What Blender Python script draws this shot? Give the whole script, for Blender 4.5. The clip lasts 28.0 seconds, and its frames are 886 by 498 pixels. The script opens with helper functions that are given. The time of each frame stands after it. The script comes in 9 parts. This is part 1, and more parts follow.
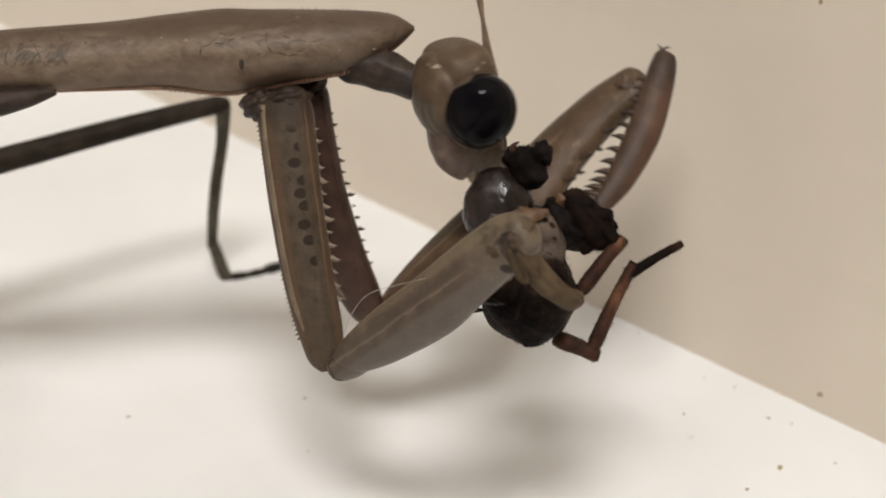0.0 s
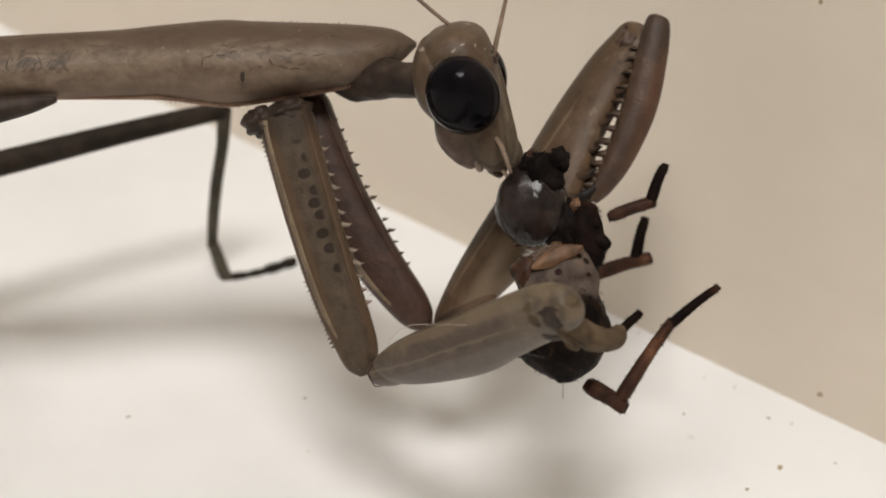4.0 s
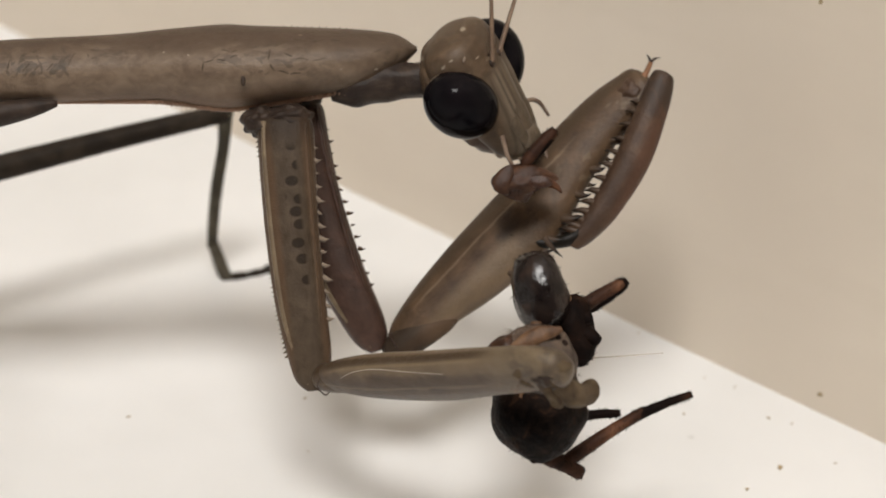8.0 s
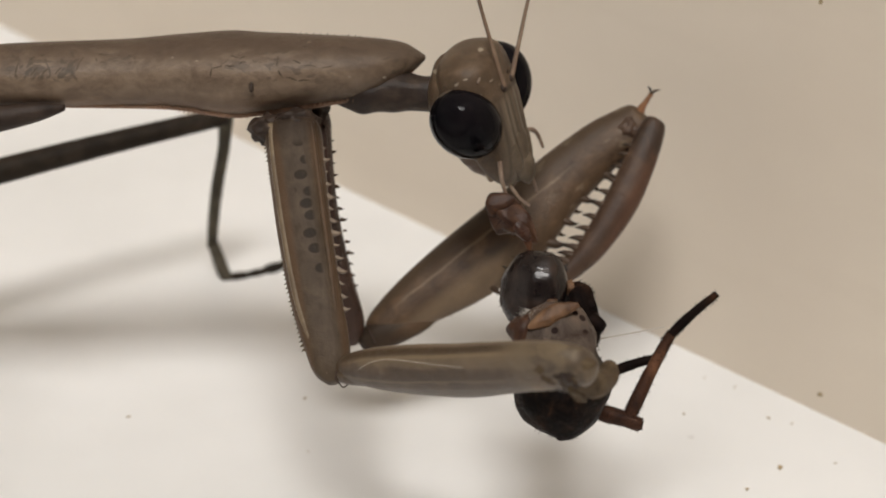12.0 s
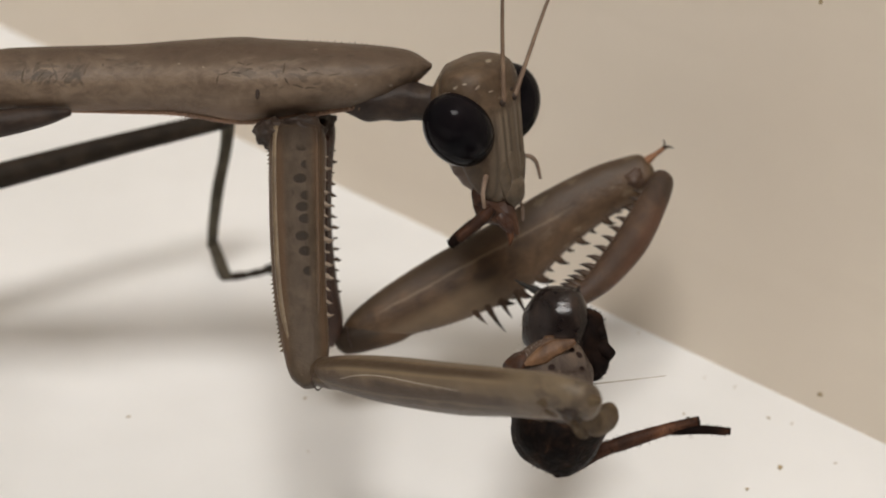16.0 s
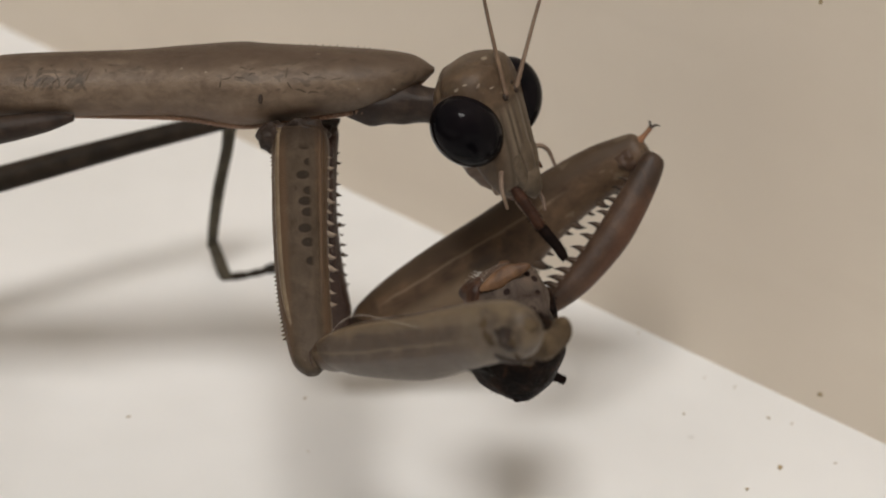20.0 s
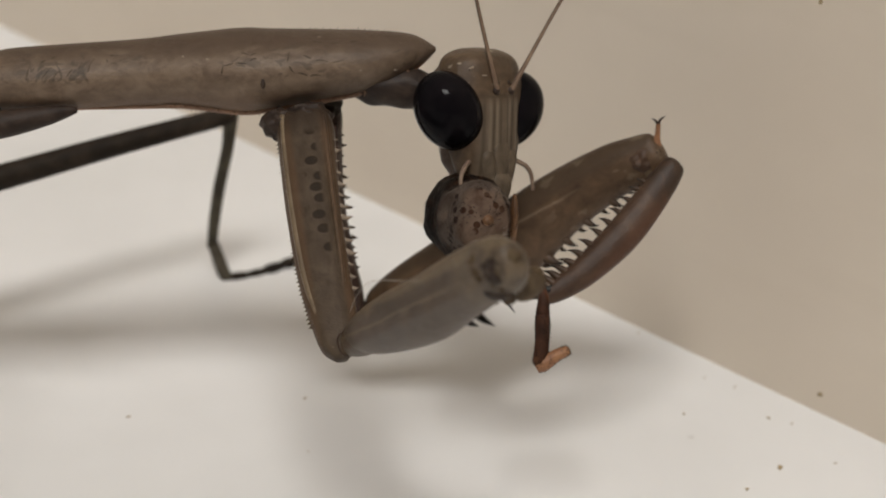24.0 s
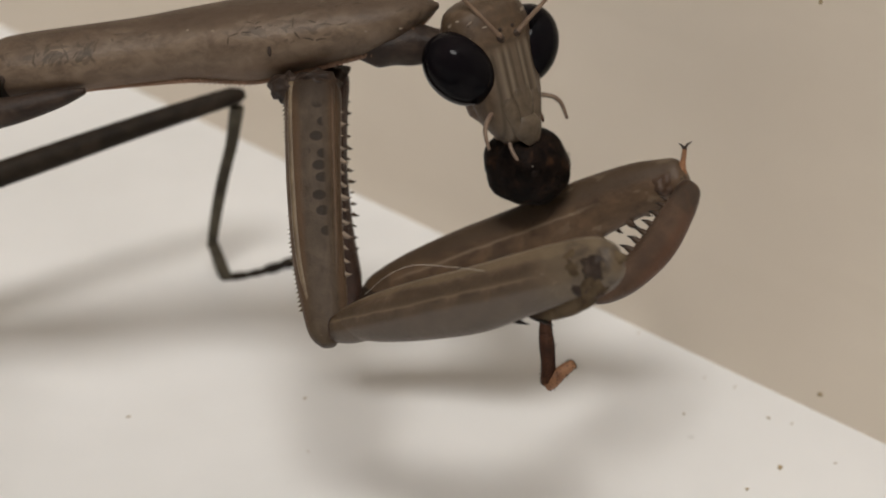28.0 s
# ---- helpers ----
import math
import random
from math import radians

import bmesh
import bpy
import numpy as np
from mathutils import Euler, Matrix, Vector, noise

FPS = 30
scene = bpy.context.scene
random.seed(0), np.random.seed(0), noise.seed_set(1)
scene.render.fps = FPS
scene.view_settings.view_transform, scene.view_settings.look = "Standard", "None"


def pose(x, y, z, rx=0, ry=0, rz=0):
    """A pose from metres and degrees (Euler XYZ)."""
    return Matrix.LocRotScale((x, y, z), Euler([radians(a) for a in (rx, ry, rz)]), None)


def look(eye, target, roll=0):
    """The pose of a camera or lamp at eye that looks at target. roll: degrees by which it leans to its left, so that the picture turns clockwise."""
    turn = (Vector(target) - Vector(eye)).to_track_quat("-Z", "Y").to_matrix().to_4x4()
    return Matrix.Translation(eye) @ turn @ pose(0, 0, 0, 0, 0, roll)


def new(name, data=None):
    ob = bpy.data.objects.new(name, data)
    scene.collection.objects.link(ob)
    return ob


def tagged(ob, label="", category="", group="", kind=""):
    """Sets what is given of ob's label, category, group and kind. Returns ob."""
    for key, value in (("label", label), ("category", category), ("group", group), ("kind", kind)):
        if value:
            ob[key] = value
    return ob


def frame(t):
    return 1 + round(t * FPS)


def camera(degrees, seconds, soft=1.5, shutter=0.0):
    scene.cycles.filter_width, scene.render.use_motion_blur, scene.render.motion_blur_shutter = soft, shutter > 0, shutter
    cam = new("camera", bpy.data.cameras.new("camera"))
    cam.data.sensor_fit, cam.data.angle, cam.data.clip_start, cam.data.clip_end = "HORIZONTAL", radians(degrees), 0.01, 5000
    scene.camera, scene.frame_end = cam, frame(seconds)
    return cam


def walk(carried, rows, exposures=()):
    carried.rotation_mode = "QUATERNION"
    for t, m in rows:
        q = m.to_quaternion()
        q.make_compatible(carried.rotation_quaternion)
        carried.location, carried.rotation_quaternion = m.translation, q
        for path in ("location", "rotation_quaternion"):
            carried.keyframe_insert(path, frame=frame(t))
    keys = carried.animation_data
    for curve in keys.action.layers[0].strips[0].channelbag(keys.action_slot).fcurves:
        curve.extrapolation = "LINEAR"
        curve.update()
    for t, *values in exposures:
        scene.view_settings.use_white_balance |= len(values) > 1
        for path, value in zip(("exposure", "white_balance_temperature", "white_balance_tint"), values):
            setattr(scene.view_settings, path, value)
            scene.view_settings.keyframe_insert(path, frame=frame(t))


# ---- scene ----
# Close view of a praying mantis that eats a spider on a white ledge beside a beige wall.
# Animals are drawn in units of 26.15 micrometres.
UNIT = 2.615e-5
DIST = 0.0964
HEIGHT = 0.013
TILT = radians(30)
EYE = (0, -DIST * math.cos(TILT), HEIGHT + DIST * math.sin(TILT))
AIM = (0, 0, HEIGHT)

# ---- camera ----
cam = camera(24, 28.0, soft=1.8, shutter=0.4)
cam.data.dof.use_dof = True
cam.data.dof.focus_distance = DIST - 0.0045
cam.data.dof.aperture_fstop = 72
walk(cam, [(0, look(EYE, AIM)), (28, look(EYE, AIM))],
     exposures=[(0, 0.46), (1, 0.42), (2, 0.28), (3, 0.36), (7, 0.46), (9, 0.42), (10, 0.28), (11, 0.46), (12, 0.34), (15, 0.32), (19, 0.19), (21, 0.12), (24, 0.06), (25, 0.11), (26, 0.11), (28, 0.07)])

# ---- light ----
world = bpy.data.worlds.new("room_dark")
world.use_nodes = True
world.node_tree.nodes["Background"].inputs[0].default_value = (1.0, 0.9, 0.78, 1)
world.node_tree.nodes["Background"].inputs[1].default_value = 0.02
scene.world = world

LAMP = Vector((-0.03, -0.56, 1.24))
lamp_data = bpy.data.lights.new("ceiling_lamp", "AREA")
lamp_data.shape, lamp_data.size = "DISK", 0.5
lamp_data.energy, lamp_data.color = 17.4, (1.0, 0.98, 0.95)
lamp = new("ceiling_lamp", lamp_data)
lamp.matrix_world = look(LAMP, (0, 0, 0))


# ---- materials ----
class Nodes:
    """Small helper to write node trees."""

    def __init__(self, name):
        self.mat = bpy.data.materials.new(name)
        self.mat.use_nodes = True
        self.tree = self.mat.node_tree
        self.bsdf = self.tree.nodes["Principled BSDF"]

    def add(self, kind, **values):
        node = self.tree.nodes.new(kind)
        for key, value in values.items():
            node.inputs[key.replace("_", " ")].default_value = value
        return node

    def link(self, a, b):
        self.tree.links.new(a, b)

    def coords(self, scale):
        tex = self.tree.nodes.new("ShaderNodeTexCoord")
        mapping = self.tree.nodes.new("ShaderNodeMapping")
        mapping.inputs["Scale"].default_value = [s / UNIT for s in scale]
        self.link(tex.outputs["Object"], mapping.inputs["Vector"])
        return mapping.outputs["Vector"]

    def noise(self, scale, detail=3.0, rough=0.55, distort=0.0):
        node = self.add("ShaderNodeTexNoise", Scale=1.0, Detail=detail, Roughness=rough, Distortion=distort)
        self.link(self.coords(scale), node.inputs["Vector"])
        return node.outputs["Fac"]

    def ramp(self, fac, stops):
        node = self.tree.nodes.new("ShaderNodeValToRGB")
        el = node.color_ramp.elements
        while len(el) < len(stops):
            el.new(0.5)
        for e, (p, c) in zip(el, stops):
            e.position, e.color = p, (*c, 1)
        self.link(fac, node.inputs["Fac"])
        return node.outputs["Color"]

    def mix(self, fac, a, b, blend="MIX"):
        node = self.tree.nodes.new("ShaderNodeMix")
        node.data_type, node.blend_type = "RGBA", blend
        for value, socket in ((fac, node.inputs[0]), (a, node.inputs[6]), (b, node.inputs[7])):
            if isinstance(value, (int, float)):
                socket.default_value = value
            elif isinstance(value, tuple):
                socket.default_value = (*value, 1)
            else:
                self.link(value, socket)
        return node.outputs[2]

    def math(self, op, a, b=0.0, c=0.0):
        node = self.tree.nodes.new("ShaderNodeMath")
        node.operation = op
        for value, socket in zip((a, b, c), node.inputs):
            if isinstance(value, (int, float)):
                socket.default_value = value
            else:
                self.link(value, socket)
        return node.outputs[0]

    def axes(self):
        node = self.tree.nodes.new("ShaderNodeSeparateXYZ")
        self.link(self.coords((1, 1, 1)), node.inputs[0])
        return node.outputs

    def smooth(self, value, low, high):
        node = self.tree.nodes.new("ShaderNodeMapRange")
        node.interpolation_type = "SMOOTHSTEP"
        self.link(value, node.inputs["Value"])
        node.inputs["From Min"].default_value, node.inputs["From Max"].default_value = low, high
        return node.outputs["Result"]

    def finish(self, color, rough, height=None, depth=1.0, strength=0.5):
        for value, socket in ((color, self.bsdf.inputs["Base Color"]), (rough, self.bsdf.inputs["Roughness"])):
            if isinstance(value, tuple):
                socket.default_value = (*value, 1)
            elif isinstance(value, (int, float)):
                socket.default_value = value
            else:
                self.link(value, socket)
        if height is not None:
            bump = self.add("ShaderNodeBump", Strength=strength, Distance=depth * UNIT)
            self.link(height, bump.inputs["Height"])
            self.link(bump.outputs["Normal"], self.bsdf.inputs["Normal"])
        return self.mat


def cuticle(name, light, mid, dark, rough=0.42, stripe=(0.006, 0.05, 0.05), band=None, marks=None, spots=None, scrawl=None, paint=None, gloss=0.27):
    """Insect skin: long streaks, blotches and fine grain, with optional band, marks and spots."""
    n = Nodes(name)
    streak = n.noise(stripe, 4, 0.6)
    mottle = n.noise((0.026, 0.034, 0.034), 4, 0.62, 0.4)
    col = n.ramp(n.math("ADD", n.math("MULTIPLY", streak, 0.22), n.math("MULTIPLY", mottle, 0.78)), [(0.3, dark), (0.5, mid), (0.7, light)])
    n.bsdf.inputs["Specular IOR Level"].default_value = gloss
    blotch = n.noise((0.011, 0.016, 0.016), 3, 0.6, 0.6)
    col = n.mix(n.math("MULTIPLY", n.smooth(blotch, 0.45, 0.75), 0.55), col, dark)
    x, y, z = n.axes()
    if band:
        lo, hi, tint = band
        col = n.mix(n.math("MULTIPLY", n.smooth(y, lo, hi), 0.75), col, tint)
    if marks:
        x0, x1, y0, y1 = marks
        box = n.math("MULTIPLY", n.math("MULTIPLY", n.smooth(x, x0, x0 + 20), n.smooth(x, x1, x1 - 20)),
                     n.math("MULTIPLY", n.smooth(y, y0, y0 + 12), n.smooth(y, y1, y1 - 12)))
        scribble = n.smooth(n.noise((0.042, 0.03, 0.03), 2, 0.5, 1.5), 0.51, 0.58)
        col = n.mix(n.math("MULTIPLY", n.math("MULTIPLY", box, scribble), 0.6), col, (0.036, 0.026, 0.017))
    if scrawl:
        y0, y1 = scrawl
        line = n.smooth(n.noise((0.026, 0.042, 0.042), 3, 0.6, 0.9), 0.53, 0.6)
        field = n.smooth(n.noise((0.006, 0.012, 0.012), 2), 0.42, 0.5)
        box = n.math("MULTIPLY", n.smooth(y, y0, y0 + 15), n.smooth(y, y1, y1 - 15))
        col = n.mix(n.math("MULTIPLY", n.math("MULTIPLY", line, field), n.math("MULTIPLY", box, 0.62)), col, (0.062, 0.045, 0.032))
        col = n.mix(n.math("MULTIPLY", n.smooth(y, y0 - 5, y0 - 35), 0.6), col, (0.16, 0.098, 0.058))
        pale = n.math("MULTIPLY", n.smooth(n.noise((0.012, 0.022, 0.022), 3, 0.6, 0.5), 0.54, 0.66), box)
        col = n.mix(n.math("MULTIPLY", pale, 0.5), col, light)
    if spots:
        x0, x1, yc, half = spots
        vor = n.tree.nodes.new("ShaderNodeTexVoronoi")
        vor.voronoi_dimensions = "2D"
        vor.inputs["Scale"].default_value, vor.inputs["Randomness"].default_value = 1.0, 0.5
        n.link(n.coords((0.036, 0.028, 1.0)), vor.inputs["Vector"])
        dot = n.smooth(vor.outputs["Distance"], 0.38, 0.27)
        box = n.math("MULTIPLY", n.math("MULTIPLY", n.smooth(x, x0, x0 + 15), n.smooth(x, x1, x1 - 15)),
                     n.smooth(n.math("ABSOLUTE", n.math("SUBTRACT", y, yc)), half + 4, half - 3))
        col = n.mix(n.math("MULTIPLY", n.math("MULTIPLY", box, dot), 0.9), col, (0.017, 0.011, 0.007))
    if paint:
        col = paint(n, col, x, n.math("ADD", y, n.math("MULTIPLY", n.math("SUBTRACT", mottle, 0.5), 9)), z)
    grain = n.noise((0.22, 0.22, 0.22), 4, 0.65)
    col = n.mix(n.math("MULTIPLY", n.smooth(grain, 0.55, 0.8), 0.3), col, light)
    height = n.math("ADD", n.math("MULTIPLY", mottle, 1.6), grain)
    return n.finish(col, n.math("ADD", n.math("MULTIPLY", grain, 0.22), rough - 0.12), height, 2.6, 0.5)


def lane(n, value, low, high, soft):
    """1 between low and high, with soft edges."""
    return n.math("MULTIPLY", n.smooth(value, low - soft, low + soft), n.smooth(value, high + soft, high - soft))


def face_stripes(n, col, x, y, z):
    """Pale and dark lines down the face, a mottled crown."""
    side = n.math("ABSOLUTE", x)
    face = n.math("MULTIPLY", n.smooth(y, 22, -6), n.smooth(side, 66, 46))
    col = n.mix(n.math("MULTIPLY", face, 0.6), col, (0.115, 0.09, 0.064))
    for low, high, tone in ((7, 11, (0.045, 0.031, 0.02)), (22, 27, (0.04, 0.027, 0.018)), (14, 19, (0.17, 0.138, 0.1)), (31, 38, (0.155, 0.122, 0.088)), (43, 48, (0.05, 0.034, 0.022))):
        col = n.mix(n.math("MULTIPLY", n.math("MULTIPLY", lane(n, side, low, high, 2.5), face), 0.75), col, tone)
    col = n.mix(n.math("MULTIPLY", n.math("MULTIPLY", lane(n, y, 12, 17, 4), n.smooth(side, 60, 40)), 0.6), col, (0.04, 0.027, 0.018))
    crown = n.math("MULTIPLY", n.smooth(y, 22, 34), n.smooth(n.noise((0.04, 0.04, 0.04), 3, 0.6, 0.8), 0.5, 0.62))
    col = n.mix(n.math("MULTIPLY", crown, 0.5), col, (0.06, 0.042, 0.027))
    fleck = n.math("MULTIPLY", n.smooth(y, 30, 50), n.smooth(n.noise((0.022, 0.05, 0.022), 2, 0.5), 0.66, 0.7))
    return n.mix(n.math("MULTIPLY", fleck, 0.7), col, (0.34, 0.29, 0.22))


def near_stripes(n, col, x, y, z):
    """Outer thigh: upper edge pale with painted highlight, dark brown stripe, tan stripe, lower face grey with painted
    bounce light, tan fuzzy knee.
    """
    col = n.mix(n.math("MULTIPLY", n.smooth(y, -4, -16), 0.6), col, (0.115, 0.096, 0.08))
    col = n.mix(n.math("MULTIPLY", n.smooth(y, 27, 36), 0.55), col, (0.175, 0.127, 0.077))
    thin = n.smooth(x, 470, 380)
    col = n.mix(n.math("MULTIPLY", n.math("MULTIPLY", lane(n, y, 12, 24, 5), thin), 0.75), col, (0.056, 0.035, 0.02))
    col = n.mix(n.math("MULTIPLY", n.math("MULTIPLY", lane(n, y, 6, 9, 2.5), thin), 0.45), col, (0.22, 0.165, 0.10))
    col = n.mix(n.math("MULTIPLY", n.math("MULTIPLY", lane(n, y, -7, 0, 3), thin), 0.6), col, (0.07, 0.046, 0.028))
    back = n.math("MULTIPLY", n.smooth(y, 22, 34), thin)
    col = n.mix(n.math("MULTIPLY", n.math("MULTIPLY", back, lane(n, z, -9, 5, 4)), 0.85), col, (0.05, 0.03, 0.017))
    col = n.mix(n.math("MULTIPLY", n.math("MULTIPLY", back, lane(n, z, 8, 11, 2.5)), 0.5), col, (0.23, 0.17, 0.10))
    col = n.mix(n.math("MULTIPLY", n.smooth(x, 400, 480), 0.55), col, (0.15, 0.113, 0.072))
    dark = n.math("MULTIPLY", n.smooth(x, 455, 500), n.smooth(n.noise((0.03, 0.03, 0.03), 3, 0.6, 0.6), 0.42, 0.62))
    return n.mix(n.math("MULTIPLY", dark, 0.62), col, (0.042, 0.029, 0.021))


def far_stripes(n, col, x, y, z):
    """Inner thigh: dark upper band, a pale line under it, a dark brush and a paler lower field."""
    col = n.mix(n.math("MULTIPLY", n.smooth(y, 16, 34), 0.8), col, (0.058, 0.037, 0.022))
    run = n.math("MULTIPLY", n.smooth(x, 40, 110), n.smooth(x, 520, 420))
    col = n.mix(n.math("MULTIPLY", n.math("MULTIPLY", lane(n, y, 9, 13, 3), run), 0.55), col, (0.235, 0.175, 0.115))
    col = n.mix(n.math("MULTIPLY", n.math("MULTIPLY", n.smooth(y, -14, -40), n.smooth(x, 330, 240)), 0.5), col, (0.2, 0.145, 0.092))
    brush = n.math("MULTIPLY", lane(n, x, 262, 310, 14), lane(n, y, -32, -12, 9))
    col = n.mix(n.math("MULTIPLY", brush, 0.8), col, (0.04, 0.026, 0.017))
    fleck = n.math("MULTIPLY", n.smooth(n.noise((0.02, 0.03, 0.03), 2), 0.62, 0.68), n.smooth(x, 380, 450))
    return n.mix(n.math("MULTIPLY", fleck, 0.22), col, (0.27, 0.22, 0.15))


def coxa_edges(n, col, x, y, z):
    """Outer face of the coxa: ruddy brown edges beside a greyer middle, body's shade painted on the top."""
    edge = n.smooth(n.math("ABSOLUTE", y), 20, 32)
    col = n.mix(n.math("MULTIPLY", edge, 0.7), col, (0.098, 0.058, 0.034))
    col = n.mix(n.math("MULTIPLY", lane(n, y, 15, 18, 3), 0.4), col, (0.05, 0.033, 0.022))
    # Shade under the body, darkened into the colour at the hip end.
    return n.mix(n.math("MULTIPLY", n.smooth(x, 70, 20), 0.7), col, (0.026, 0.017, 0.012))


def shank_patches(n, col, x, y, z):
    """Outer shin: ruddy outer edge and dark patches by the knee."""
    col = n.mix(n.math("MULTIPLY", n.smooth(y, 14, 36), 0.55), col, (0.10, 0.045, 0.027))
    dark = n.math("MULTIPLY", n.smooth(x, 80, 20), n.smooth(n.noise((0.03, 0.03, 0.03), 3, 0.6, 0.6), 0.38, 0.5))
    return n.mix(n.math("MULTIPLY", dark, 0.85), col, (0.035, 0.022, 0.015))


M_PRONOTUM = cuticle("pronotum_skin", (0.195, 0.142, 0.099), (0.141, 0.099, 0.067), (0.078, 0.052, 0.035),
                     band=(26, 70, (0.060, 0.038, 0.025)), marks=(-430, -290, 0, 50), scrawl=(-4, 70))
M_HEAD = cuticle("head_skin", (0.133, 0.087, 0.053), (0.087, 0.056, 0.033), (0.050, 0.029, 0.017), stripe=(0.023, 0.010, 0.017), paint=face_stripes)
M_COXA = cuticle("coxa_skin", (0.094, 0.069, 0.047), (0.069, 0.049, 0.033), (0.042, 0.029, 0.018), spots=(50, 310, 2, 12), paint=coxa_edges, gloss=0.1)
M_COXA_FAR = cuticle("coxa_inner_skin", (0.076, 0.038, 0.027), (0.050, 0.026, 0.018), (0.026, 0.014, 0.009))
M_FEMUR = cuticle("femur_skin", (0.125, 0.085, 0.054), (0.082, 0.054, 0.033), (0.044, 0.027, 0.017), rough=0.42,
                  paint=near_stripes, gloss=0.3)
M_FACE = cuticle("face_skin", (0.134, 0.101, 0.069), (0.097, 0.071, 0.047), (0.048, 0.034, 0.022), stripe=(0.027, 0.012, 0.022))
M_FEMUR_FAR = cuticle("femur_inner_skin", (0.120, 0.072, 0.040), (0.084, 0.050, 0.028), (0.044, 0.025, 0.014), rough=0.42,
                      paint=far_stripes)
M_TIBIA = cuticle("tibia_skin", (0.098, 0.058, 0.036), (0.067, 0.038, 0.024), (0.039, 0.021, 0.013), rough=0.42, paint=shank_patches)
M_FLAP = cuticle("flap_skin", (0.127, 0.093, 0.055), (0.086, 0.059, 0.035), (0.030, 0.019, 0.012), rough=0.65, gloss=0.08)
M_LEG = cuticle("leg_skin", (0.036, 0.026, 0.018), (0.021, 0.015, 0.010), (0.010, 0.007, 0.005), rough=0.55, gloss=0.12)
M_LEG_PALE = cuticle("shin_grey_skin", (0.105, 0.09, 0.066), (0.066, 0.056, 0.041), (0.03, 0.025, 0.018), rough=0.6, gloss=0.1)
M_FLESH = cuticle("flesh", (0.100, 0.048, 0.027), (0.052, 0.024, 0.014), (0.018, 0.008, 0.006), rough=0.35, gloss=0.2)
M_JOINT = cuticle("joint_skin", (0.066, 0.044, 0.032), (0.034, 0.022, 0.016), (0.014, 0.009, 0.007), rough=0.5, gloss=0.2)
M_NECK = cuticle("neck_skin", (0.064, 0.042, 0.029), (0.032, 0.020, 0.014), (0.012, 0.007, 0.006), rough=0.5, stripe=(0.038, 0.009, 0.008))
M_TARSUS = cuticle("tarsus_skin", (0.38, 0.20, 0.10), (0.27, 0.13, 0.065), (0.15, 0.07, 0.04), rough=0.4)
M_THREAD = cuticle("antenna_skin", (0.22, 0.15, 0.1), (0.16, 0.105, 0.07), (0.1, 0.065, 0.045), rough=0.5)
M_PALP = cuticle("palp_skin", (0.30, 0.22, 0.16), (0.20, 0.14, 0.10), (0.11, 0.07, 0.052), rough=0.4)
M_THROAT = cuticle("throat_skin", (0.20, 0.14, 0.105), (0.125, 0.083, 0.062), (0.06, 0.036, 0.027), rough=0.4, stripe=(0.05, 0.008, 0.05))
M_MOUTH = cuticle("mouth_skin", (0.12, 0.055, 0.032), (0.055, 0.025, 0.016), (0.018, 0.009, 0.007), rough=0.3)


def spine_material(name, length):
    n = Nodes(name)
    x, y, z = n.axes()
    col = n.ramp(n.math("MULTIPLY", x, 1 / length), [(0.0, (0.075, 0.046, 0.028)), (0.45, (0.042, 0.024, 0.014)), (0.72, (0.008, 0.006, 0.004))])
    n.bsdf.inputs["Specular IOR Level"].default_value = 0.2
    return n.finish(col, 0.45, n.noise((0.2, 0.3, 0.3)), 1.0, 0.4)


def eye_material():
    n = Nodes("compound_eye")
    facet = n.tree.nodes.new("ShaderNodeTexVoronoi")
    facet.inputs["Scale"].default_value = 1.0
    n.link(n.coords((0.35, 0.35, 0.35)), facet.inputs["Vector"])
    col = n.ramp(n.noise((0.012, 0.012, 0.012)), [(0.3, (0.003, 0.003, 0.004)), (0.7, (0.008, 0.006, 0.007))])
    n.bsdf.inputs["Specular IOR Level"].default_value = 0.05
    return n.finish(col, 0.12, facet.outputs["Distance"], 0.5, 0.1)


def shell_material(name, dark, mid, light, rough, bump=3.0, sheen=0.25):
    n = Nodes(name)
    big = n.noise((0.016, 0.016, 0.016), 4, 0.6, 0.5)
    col = n.ramp(big, [(0.32, dark), (0.55, mid), (0.78, light)])
    fine = n.noise((0.12, 0.12, 0.12), 4, 0.65)
    n.bsdf.inputs["Specular IOR Level"].default_value = sheen
    return n.finish(col, n.math("ADD", n.math("MULTIPLY", fine, 0.3), rough - 0.1), fine, bump, 0.7)


